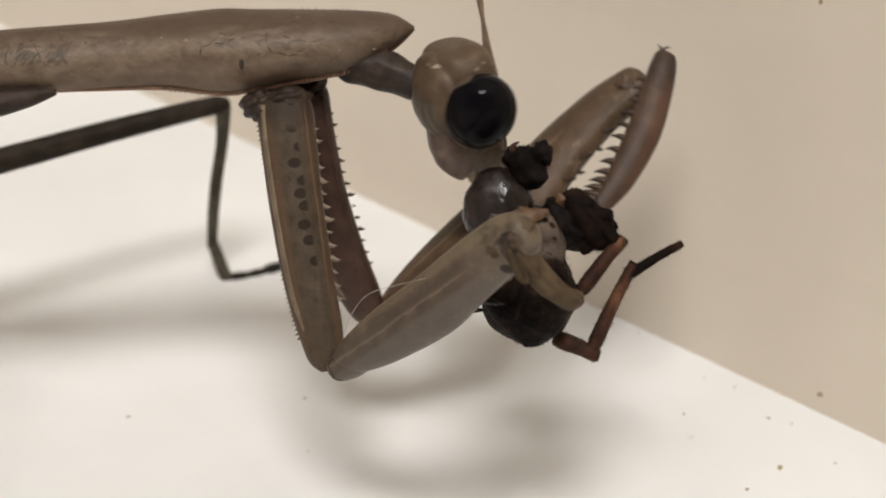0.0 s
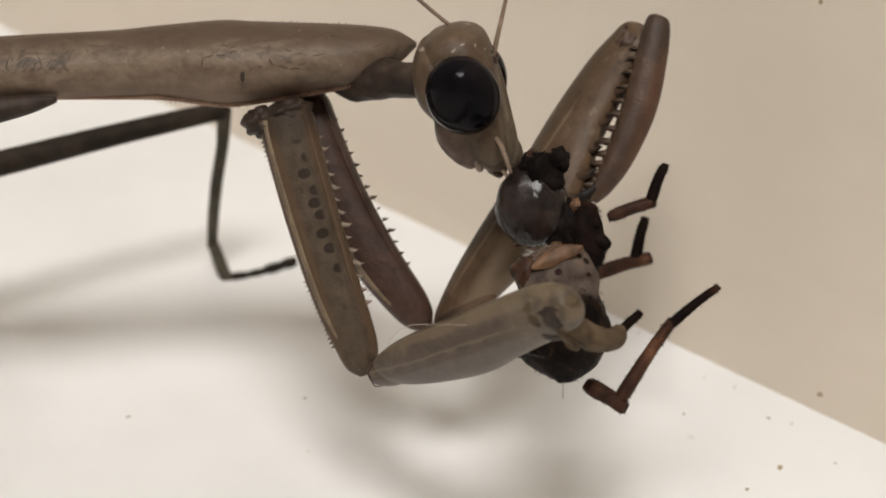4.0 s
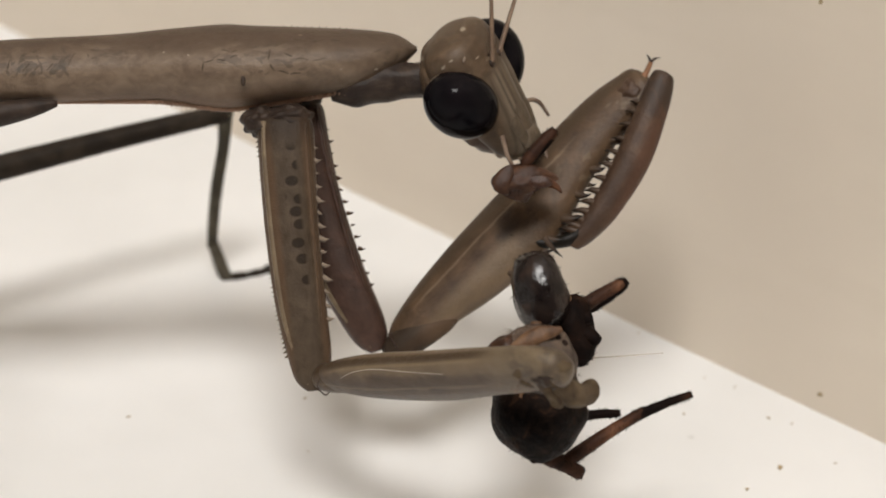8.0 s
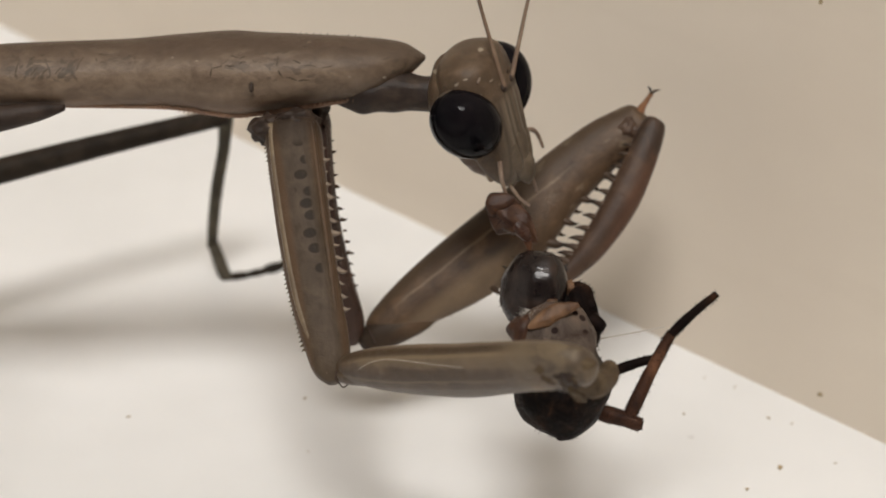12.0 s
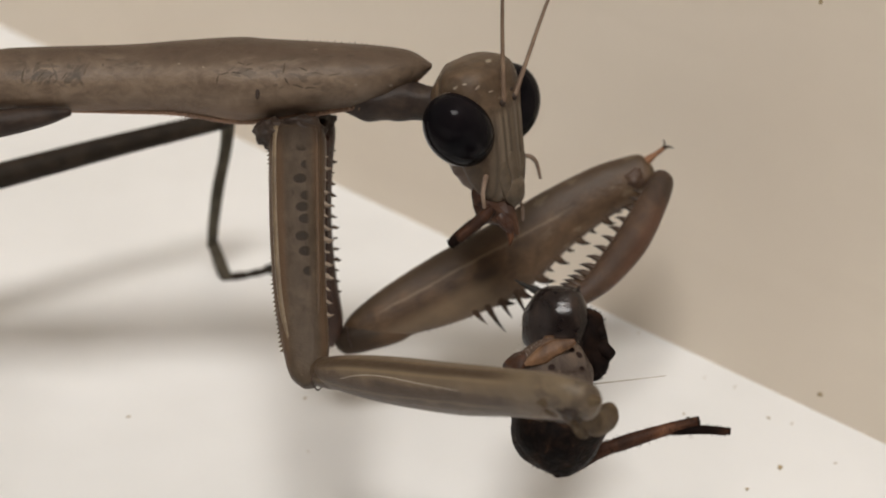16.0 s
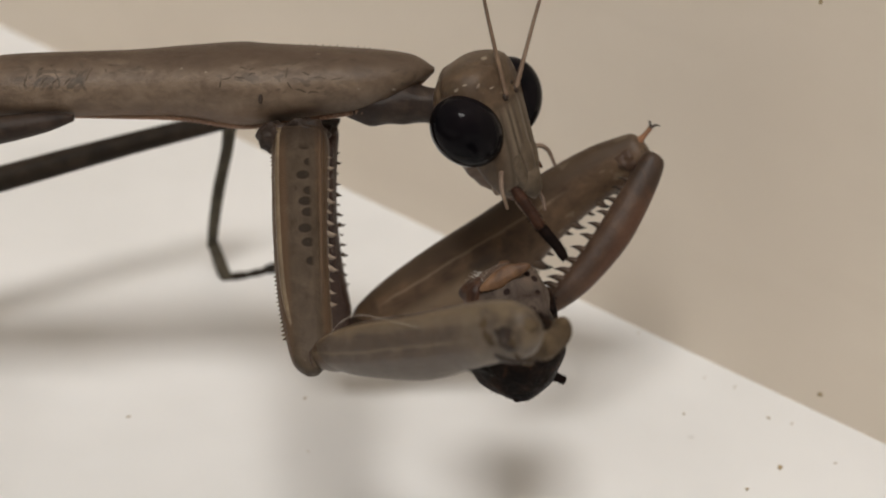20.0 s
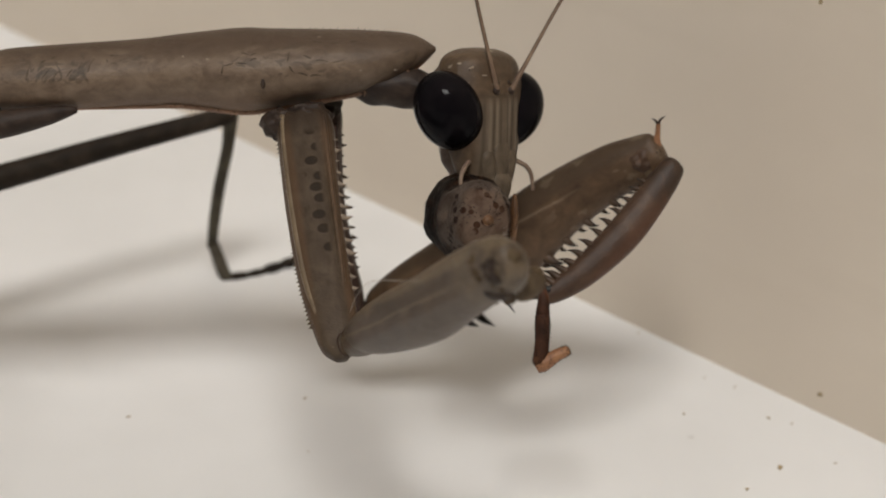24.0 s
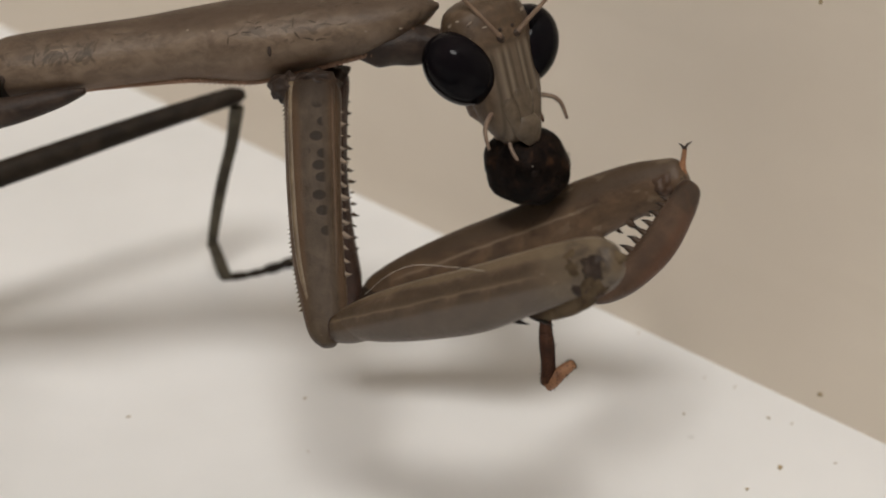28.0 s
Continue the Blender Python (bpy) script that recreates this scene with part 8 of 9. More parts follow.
    walk(leg_a_lower, [
        (0, limb(249, -175.5, 170, 311, -46.7, 170, 0)), (0.5, limb(274.2, -142.1, 170, 308.6, -3.8, 170, 0)), (1, limb(299.5, -108.7, 170, 306.2, 39.1, 170, 0)),
        (1.5, limb(276.6, -148.3, 170, 318.1, -22.9, 170, 0)), (2, limb(253.7, -187.9, 170, 330, -84.9, 170, 0)), (2.5, limb(271.2, -238.2, 160, 359.7, -123.4, 160, 0)),
        (3, limb(288.8, -288.8, 150, 389.5, -162.1, 150, 0)), (3.5, limb(293.5, -276.4, 150, 387.1, -147.7, 150, 0)), (5.5, limb(312.7, -227.2, 150, 377.5, -90.2, 150, 0)),
        (6, limb(317.5, -214.9, 150, 375.1, -75.8, 150, 0)), (6.5, limb(286.4, -240.3, 150, 363.1, -107, 150, 0)), (7, limb(255.2, -265.7, 150, 351.1, -138.1, 150, 0)),
        (7.5, limb(229.8, -317, 135, 338.1, -213.4, 135, 0)), (8, limb(204.1, -368.6, 120, 325.1, -289.3, 120, 0)), (8.5, limb(206.6, -389.9, 120, 322.6, -325.5, 120, 0)),
        (9, limb(209, -411.2, 120, 320.2, -361.8, 120, 0)), (9.5, limb(177.9, -307.1, 160, 276, -221.5, 160, 0)), (10, limb(147.5, -205.2, 200, 232.7, -84.2, 200, 0)),
        (10.5, limb(193.2, -276.5, 160, 283.2, -161.7, 160, 0)), (11, limb(239.9, -349.2, 120, 334.7, -240.9, 120, 0)), (11.5, limb(277.7, -321.7, 120, 361.3, -194.9, 120, 0)),
        (12, limb(315.4, -294.1, 120, 387.9, -149, 120, 0)), (12.5, limb(308.1, -298.9, 120, 385.5, -169.5, 120, 0)), (14.5, limb(279.1, -318.3, 120, 375.9, -251.4, 120, 0)),
        (15, limb(271.9, -323.1, 120, 373.4, -271.9, 120, 0)), (15.5, limb(274.3, -332.8, 120, 378.3, -291.2, 120, 0)), (16, limb(276.7, -342.5, 120, 383.1, -310.6, 120, 0)),
        (16.5, limb(232.5, -245, 130, 333.8, -153.4, 130, 0)), (17, limb(168.4, -156.9, 160, 211.3, -165.3, 80, 0)), (17.5, limb(63.5, -191.4, 140, 49.1, -239.5, 140, 0)),
        (18, limb(119, -97.4, 60, 116.1, 10.8, 60, 0)), (18.5, limb(104.3, -87.6, 60, 99.4, 10.8, 60, 0)), (18.7, limb(65.8, 307.8, 39.5, 107.4, 175.6, -18.4, 0)),
        (19, limb(66.7, 304.5, 38, 110.6, 171.2, -15.5, 0)), (19.5, limb(87.3, 266.2, 36.7, 82.8, 123.2, -8.7, 0)), (20, limb(68.2, 290.1, 36.4, 112.6, 155, -11.8, 0)),
        (20.5, limb(65.9, 308.5, 31.7, 113.2, 170.2, -3.1, 0)), (21, limb(76, 279.7, 33.8, 103.5, 137.4, -5.5, 0)), (21.5, limb(78.7, 296.6, 34.1, 62.8, 152.2, -3.8, 0)),
        (23.5, limb(69.7, 303.6, 29.8, 88.8, 157.1, 3.2, 0)), (24, limb(68.4, 302.2, 24.7, 69.7, 152.4, 12.9, 0)), (24.5, limb(58.8, 309, 36.2, 75.6, 168.7, -14.9, 0)),
        (25, limb(63.8, 310.5, 36.9, 89.9, 172.2, -15.6, 0)), (25.5, limb(58.8, 351.7, 30.8, 98.8, 211.2, -4, 0)), (26, limb(69, 348.3, 28.4, 105.4, 204.8, 3.3, 0)),
        (26.5, limb(65.9, 367.1, 14.6, 123.3, 229.8, 35.3, 0)), (27, limb(78, 384.8, 28.7, 112.3, 240.8, 2.5, 0)), (27.5, limb(70.1, 402.4, 32.9, 93.2, 259.8, -8.3, 0)),
        (28, limb(77, 394, 29.6, 115.9, 252, -0.4, 0)),
    ])
    walk(leg_a_foot, [
        (0, limb(311, -46.7, 170, 401.6, 8.6, 170, 0)), (0.5, limb(308.6, -3.8, 170, 380.1, 72.5, 170, 0)), (1, limb(306.2, 39.1, 170, 358.7, 136.4, 170, 0)),
        (1.5, limb(318.1, -22.9, 170, 384.9, 69.6, 170, 0)), (2, limb(330, -84.9, 170, 411.1, 2.9, 170, 0)), (2.5, limb(359.7, -123.4, 160, 443.4, -53.1, 160, 0)),
        (3, limb(389.5, -162.1, 150, 475.8, -109.4, 150, 0)), (3.5, limb(387.1, -147.7, 150, 468.6, -90.7, 150, 0)), (5.5, limb(377.5, -90.2, 150, 439.8, -15.8, 150, 0)),
        (6, limb(375.1, -75.8, 150, 432.6, 2.9, 150, 0)), (6.5, limb(363.1, -107, 150, 431.2, -38.9, 150, 0)), (7, limb(351.1, -138.1, 150, 429.8, -80.6, 150, 0)),
        (7.5, limb(338.1, -213.4, 135, 424.9, -165.2, 135, 0)), (8, limb(325.1, -289.3, 120, 419.9, -250.6, 120, 0)), (8.5, limb(322.6, -325.5, 120, 415, -300.4, 120, 0)),
        (9, limb(320.2, -361.8, 120, 410.2, -350.2, 120, 0)), (9.5, limb(276, -221.5, 160, 358.7, -184.6, 160, 0)), (10, limb(232.7, -84.2, 200, 308.3, -22.7, 200, 0)),
        (10.5, limb(283.2, -161.7, 160, 368.3, -104.3, 160, 0)), (11, limb(334.7, -240.9, 120, 429.5, -187.7, 120, 0)), (11.5, limb(361.3, -194.9, 120, 443.6, -136.9, 120, 0)),
        (12, limb(387.9, -149, 120, 457.6, -86.1, 120, 0)), (12.5, limb(385.5, -169.5, 120, 459.2, -117.5, 120, 0)), (14.5, limb(375.9, -251.4, 120, 465.7, -243.3, 120, 0)),
        (15, limb(373.4, -271.9, 120, 467.3, -274.8, 120, 0)), (15.5, limb(378.3, -291.2, 120, 468.7, -293.1, 120, 0)), (16, limb(383.1, -310.6, 120, 470.2, -311.5, 120, 0)),
        (16.5, limb(333.8, -153.4, 130, 428.3, -111.9, 130, 0)), (17, limb(211.3, -165.3, 80, 265.3, -210.4, 10, 0)), (17.5, limb(49.1, -239.5, 140, 20.2, -306.9, 140, 0)),
        (18, limb(116.1, 10.8, 60, 119, 104.3, 60, 0)), (18.5, limb(99.4, 10.8, 60, 107.2, 108.2, 60, 0)), (18.7, limb(65.8, 307.8, 39.5, 107.4, 175.6, -18.4, 0)),
        (19, limb(66.7, 304.5, 38, 110.6, 171.2, -15.5, 0)), (19.5, limb(87.3, 266.2, 36.7, 82.8, 123.2, -8.7, 0)), (20, limb(68.2, 290.1, 36.4, 112.6, 155, -11.8, 0)),
        (20.5, limb(65.9, 308.5, 31.7, 113.2, 170.2, -3.1, 0)), (21, limb(76, 279.7, 33.8, 103.5, 137.4, -5.5, 0)), (21.5, limb(78.7, 296.6, 34.1, 62.8, 152.2, -3.8, 0)),
        (23.5, limb(69.7, 303.6, 29.8, 88.8, 157.1, 3.2, 0)), (24, limb(68.4, 302.2, 24.7, 69.7, 152.4, 12.9, 0)), (24.5, limb(58.8, 309, 36.2, 75.6, 168.7, -14.9, 0)),
        (25, limb(63.8, 310.5, 36.9, 89.9, 172.2, -15.6, 0)), (25.5, limb(58.8, 351.7, 30.8, 98.8, 211.2, -4, 0)), (26, limb(69, 348.3, 28.4, 105.4, 204.8, 3.3, 0)),
        (26.5, limb(65.9, 367.1, 14.6, 123.3, 229.8, 35.3, 0)), (27, limb(78, 384.8, 28.7, 112.3, 240.8, 2.5, 0)), (27.5, limb(70.1, 402.4, 32.9, 93.2, 259.8, -8.3, 0)),
        (28, limb(77, 394, 29.6, 115.9, 252, -0.4, 0)),
    ])
    walk(leg_b_upper, [
        (0, limb(236, -71, 150, 298.3, 8.6, 150, 0)), (0.5, limb(240.8, -66.2, 150, 293.5, 14.4, 150, 0)), (1, limb(245.6, -61.4, 150, 288.8, 20.1, 150, 0)),
        (1.5, limb(255.9, -40.9, 140, 332.9, 25, 140, 0)), (2, limb(266.3, -20.3, 130, 377.2, 29.9, 130, 0)), (2.5, limb(261.8, -41.1, 125, 347.3, -4.8, 125, 0)),
        (3, limb(275.3, -66.2, -130, 339.5, -42.5, -130, 0)), (3.5, limb(273.6, -58, -130, 345.2, -34.4, -130, 0)), (5.5, limb(266.8, -24.8, -130, 368, -1.9, -130, 0)),
        (6, limb(265.1, -16.6, -130, 373.7, 6.2, -130, 0)), (6.5, limb(210.4, -26.8, 95, 307.9, -8.8, 95, 0)), (7, limb(172.7, -38.3, 70, 265.9, -23.5, 70, 0)),
        (7.5, limb(194.5, -77.4, 75, 290, -40.7, 75, 0)), (8, limb(216.2, -116.4, 80, 314, -57.7, 80, 0)), (8.5, limb(223.5, -138.4, 80, 325.3, -91, 80, 0)),
        (9, limb(230.9, -160.4, 80, 336.5, -124.2, 80, 0)), (9.5, limb(187.5, -103.2, 115, 293.1, -56.2, 115, 0)), (10, limb(144.9, -47, 150, 250.4, 10.6, 150, 0)),
        (10.2, limb(47.4, 284.8, 39.6, 76.4, 150.3, -20.5, 0)), (10.3, limb(34.9, 270, 47.5, 46.4, 147.5, -38.8, 0)), (10.5, limb(64.9, 104.3, 60, -28.5, 35.4, 60, 0)),
        (10.7, limb(29.9, 271.7, 49.2, 57.1, 157.2, -44.1, 0)), (11, limb(52.1, 289.3, 44.1, 84.6, 162.6, -29.7, 0)), (11.5, limb(57, 268.9, 46.9, 75, 142.5, -32.1, 0)),
        (12, limb(59.6, 307, 42.5, 101.7, 179, -24, 0)), (12.5, limb(56.9, 311.6, 38.1, 106.9, 180.4, -15.7, 0)), (14.5, limb(75.3, 283.9, 39.5, 103, 147.7, -17.3, 0)),
        (14.8, limb(68.3, 285.4, 39.2, 93.9, 149.1, -18.3, 0)), (15, limb(110.9, 22.6, 70, 3.9, 32.4, 70, 0)), (15.2, limb(65.4, 287.5, 38.1, 91.1, 149.5, -15.6, 0)),
        (15.5, limb(66.1, 285.3, 35.3, 94.3, 144.7, -9.2, 0)), (16, limb(68.5, 287, 37, 88.5, 146.6, -12.9, 0)), (16.5, limb(64.2, 271.8, 30.7, 107.6, 131.2, 0.5, 0)),
        (17, limb(63.7, 288.6, 26.8, 119.6, 150.4, 8.2, 0)), (17.5, limb(82.3, 253.3, 40.1, 102.3, 116.2, -18, 0)), (18, limb(63.6, 306.4, 39.4, 114.4, 177.7, -19.2, 0)),
        (18.5, limb(70.9, 310.5, 40.8, 107.2, 179.1, -22.2, 0)), (19, limb(66.7, 304.5, 38, 110.6, 171.2, -15.5, 0)), (19.5, limb(87.3, 266.2, 36.7, 82.8, 123.2, -8.7, 0)),
        (20, limb(68.2, 290.1, 36.4, 112.6, 155, -11.8, 0)), (20.5, limb(65.9, 308.5, 31.7, 113.2, 170.2, -3.1, 0)), (21, limb(76, 279.7, 33.8, 103.5, 137.4, -5.5, 0)),
        (21.5, limb(78.7, 296.6, 34.1, 62.8, 152.2, -3.8, 0)), (23.5, limb(69.7, 303.6, 29.8, 88.8, 157.1, 3.2, 0)), (24, limb(68.4, 302.2, 24.7, 69.7, 152.4, 12.9, 0)),
        (24.5, limb(58.8, 309, 36.2, 75.6, 168.7, -14.9, 0)), (25, limb(63.8, 310.5, 36.9, 89.9, 172.2, -15.6, 0)), (25.5, limb(58.8, 351.7, 30.8, 98.8, 211.2, -4, 0)),
        (26, limb(69, 348.3, 28.4, 105.4, 204.8, 3.3, 0)), (26.5, limb(65.9, 367.1, 14.6, 123.3, 229.8, 35.3, 0)), (27, limb(78, 384.8, 28.7, 112.3, 240.8, 2.5, 0)),
        (27.5, limb(70.1, 402.4, 32.9, 93.2, 259.8, -8.3, 0)), (28, limb(77, 394, 29.6, 115.9, 252, -0.4, 0)),
    ])
    walk(leg_b_lower, [
        (0, limb(298.3, 8.6, 150, 264.8, 44.1, 150, 0)), (0.5, limb(293.5, 14.4, 150, 262.4, 58.5, 150, 0)), (1, limb(288.8, 20.1, 150, 260, 72.9, 150, 0)),
        (1.5, limb(332.9, 25, 140, 296.8, 86.1, 140, 0)), (2, limb(377.2, 29.9, 130, 333.8, 99.4, 130, 0)), (2.5, limb(347.3, -4.8, 125, 331.9, 67.1, 125, 0)),
        (3, limb(339.5, -42.5, -130, 353, 37.2, -130, 0)), (3.5, limb(345.2, -34.4, -130, 361.2, 43.3, -130, 0)), (5.5, limb(368, -1.9, -130, 393.6, 67.4, -130, 0)),
        (6, limb(373.7, 6.2, -130, 401.7, 73.5, -130, 0)), (6.5, limb(307.9, -8.8, 95, 287.3, 20.5, 90, 0)), (7, limb(265.9, -23.5, 70, 197.7, -28.5, 60, 0)),
        (7.5, limb(290, -40.7, 75, 224.5, -67.8, 65, 0)), (8, limb(314, -57.7, 80, 251.1, -106.9, 70, 0)), (8.5, limb(325.3, -91, 80, 256, -131.5, 70, 0)),
        (9, limb(336.5, -124.2, 80, 260.9, -156, 70, 0)), (9.5, limb(293.1, -56.2, 115, 261.9, -30.6, 110, 0)), (10, limb(250.4, 10.6, 150, 262.9, 92.1, 150, 0)),
        (10.2, limb(47.4, 284.8, 39.6, 76.4, 150.3, -20.5, 0)), (10.3, limb(34.9, 270, 47.5, 46.4, 147.5, -38.8, 0)), (10.5, limb(-28.5, 35.4, 60, -8.9, -23.6, 60, 0)),
        (10.7, limb(29.9, 271.7, 49.2, 57.1, 157.2, -44.1, 0)), (11, limb(52.1, 289.3, 44.1, 84.6, 162.6, -29.7, 0)), (11.5, limb(57, 268.9, 46.9, 75, 142.5, -32.1, 0)),
        (12, limb(59.6, 307, 42.5, 101.7, 179, -24, 0)), (12.5, limb(56.9, 311.6, 38.1, 106.9, 180.4, -15.7, 0)), (14.5, limb(75.3, 283.9, 39.5, 103, 147.7, -17.3, 0)),
        (14.8, limb(68.3, 285.4, 39.2, 93.9, 149.1, -18.3, 0)), (15, limb(3.9, 32.4, 70, -60.8, 101, 70, 0)), (15.2, limb(65.4, 287.5, 38.1, 91.1, 149.5, -15.6, 0)),
        (15.5, limb(66.1, 285.3, 35.3, 94.3, 144.7, -9.2, 0)), (16, limb(68.5, 287, 37, 88.5, 146.6, -12.9, 0)), (16.5, limb(64.2, 271.8, 30.7, 107.6, 131.2, 0.5, 0)),
        (17, limb(63.7, 288.6, 26.8, 119.6, 150.4, 8.2, 0)), (17.5, limb(82.3, 253.3, 40.1, 102.3, 116.2, -18, 0)), (18, limb(63.6, 306.4, 39.4, 114.4, 177.7, -19.2, 0)),
        (18.5, limb(70.9, 310.5, 40.8, 107.2, 179.1, -22.2, 0)), (19, limb(66.7, 304.5, 38, 110.6, 171.2, -15.5, 0)), (19.5, limb(87.3, 266.2, 36.7, 82.8, 123.2, -8.7, 0)),
        (20, limb(68.2, 290.1, 36.4, 112.6, 155, -11.8, 0)), (20.5, limb(65.9, 308.5, 31.7, 113.2, 170.2, -3.1, 0)), (21, limb(76, 279.7, 33.8, 103.5, 137.4, -5.5, 0)),
        (21.5, limb(78.7, 296.6, 34.1, 62.8, 152.2, -3.8, 0)), (23.5, limb(69.7, 303.6, 29.8, 88.8, 157.1, 3.2, 0)), (24, limb(68.4, 302.2, 24.7, 69.7, 152.4, 12.9, 0)),
        (24.5, limb(58.8, 309, 36.2, 75.6, 168.7, -14.9, 0)), (25, limb(63.8, 310.5, 36.9, 89.9, 172.2, -15.6, 0)), (25.5, limb(58.8, 351.7, 30.8, 98.8, 211.2, -4, 0)),
        (26, limb(69, 348.3, 28.4, 105.4, 204.8, 3.3, 0)), (26.5, limb(65.9, 367.1, 14.6, 123.3, 229.8, 35.3, 0)), (27, limb(78, 384.8, 28.7, 112.3, 240.8, 2.5, 0)),
        (27.5, limb(70.1, 402.4, 32.9, 93.2, 259.8, -8.3, 0)), (28, limb(77, 394, 29.6, 115.9, 252, -0.4, 0)),
    ])
    walk(leg_c_upper, [
        (0, limb(218, 68.5, 130, 290.4, 39.6, 130, 0)), (0.5, limb(222.9, 83, 130, 290.4, 51.6, 130, 0)), (1, limb(227.7, 97.4, 130, 290.4, 63.7, 130, 0)),
        (1.5, limb(255.6, 129.5, 110, 322.6, 104.3, 110, 0)), (2, limb(283.9, 161.9, 90, 355.1, 145.4, 90, 0)), (2.5, limb(277.7, 101.4, 75, 347.8, 103.8, 75, 0)),
        (3, limb(271.5, 40.3, 60, 340.4, 62, 60, 0)), (3.5, limb(281.6, 47.8, 56.7, 350.5, 71.2, 56.7, 0)), (5.5, limb(322.2, 77.6, 43.3, 391.3, 108.4, 43.3, 0)),
        (6, limb(332.4, 85.1, 40, 401.6, 117.7, 40, 0)), (6.5, limb(287.8, 50.4, 40, 362, 60.3, 40, 0)), (7, limb(148.1, 126.6, 70, 81.9, 88.8, 90, 0)),
        (7.5, limb(133.8, 138.7, 60, 173.1, 189.9, 60, 0)), (8, limb(141.7, 146.6, 60, 187.9, 199.7, 60, 0)), (8.5, limb(153.5, 128.9, 60, 212.5, 94.4, 60, 0)),
        (9, limb(155.4, 121, 60, 237.1, 62, 60, 0)), (9.5, limb(163.3, 109.2, 60, 227.2, 55.1, 60, 0)), (9.7, limb(49.8, 326.1, 38.6, 96.6, 191.6, -9.3, 0)),
        (10, limb(57.2, 288.2, 36.9, 84, 147.7, -8.8, 0)), (10.5, limb(24, 261.9, 55.1, 44.2, 162.7, -55.8, 0)), (11, limb(52.1, 289.3, 44.1, 84.6, 162.6, -29.7, 0)),
        (11.5, limb(57, 268.9, 46.9, 75, 142.5, -32.1, 0)), (12, limb(59.6, 307, 42.5, 101.7, 179, -24, 0)), (12.5, limb(56.9, 311.6, 38.1, 106.9, 180.4, -15.7, 0)),
        (14.5, limb(75.3, 283.9, 39.5, 103, 147.7, -17.3, 0)), (14.8, limb(68.3, 285.4, 39.2, 93.9, 149.1, -18.3, 0)), (15, limb(5.9, 35.3, 70, -60.8, 101, 70, 0)),
        (15.2, limb(65.4, 287.5, 38.1, 91.1, 149.5, -15.6, 0)), (15.5, limb(66.1, 285.3, 35.3, 94.3, 144.7, -9.2, 0)), (15.8, limb(70.9, 285.7, 36.1, 91.8, 144.6, -11.1, 0)),
        (16, limb(82.6, 67.9, 60, 15.7, 8.9, 60, 0)), (16.2, limb(71.6, 279.6, 34.6, 94.2, 137.4, -8.1, 0)), (16.5, limb(64.2, 271.8, 30.7, 107.6, 131.2, 0.5, 0)),
        (17, limb(63.7, 288.6, 26.8, 119.6, 150.4, 8.2, 0)), (17.5, limb(82.3, 253.3, 40.1, 102.3, 116.2, -18, 0)), (18, limb(63.6, 306.4, 39.4, 114.4, 177.7, -19.2, 0)),
        (18.5, limb(70.9, 310.5, 40.8, 107.2, 179.1, -22.2, 0)), (19, limb(66.7, 304.5, 38, 110.6, 171.2, -15.5, 0)), (19.5, limb(87.3, 266.2, 36.7, 82.8, 123.2, -8.7, 0)),
        (20, limb(125.9, 101.3, 60, 169, 38.3, 65, 0)), (20.5, limb(65.9, 308.5, 31.7, 113.2, 170.2, -3.1, 0)), (21, limb(118, 67.3, 90, 81.8, 35.1, 95, 0)),
        (21.5, limb(78.7, 296.6, 34.1, 62.8, 152.2, -3.8, 0)), (23.5, limb(69.7, 303.6, 29.8, 88.8, 157.1, 3.2, 0)), (24, limb(68.4, 302.2, 24.7, 69.7, 152.4, 12.9, 0)),
        (24.5, limb(58.8, 309, 36.2, 75.6, 168.7, -14.9, 0)), (25, limb(63.8, 310.5, 36.9, 89.9, 172.2, -15.6, 0)), (25.5, limb(58.8, 351.7, 30.8, 98.8, 211.2, -4, 0)),
        (26, limb(69, 348.3, 28.4, 105.4, 204.8, 3.3, 0)), (26.5, limb(65.9, 367.1, 14.6, 123.3, 229.8, 35.3, 0)), (27, limb(78, 384.8, 28.7, 112.3, 240.8, 2.5, 0)),
        (27.5, limb(70.1, 402.4, 32.9, 93.2, 259.8, -8.3, 0)), (28, limb(77, 394, 29.6, 115.9, 252, -0.4, 0)),
    ])
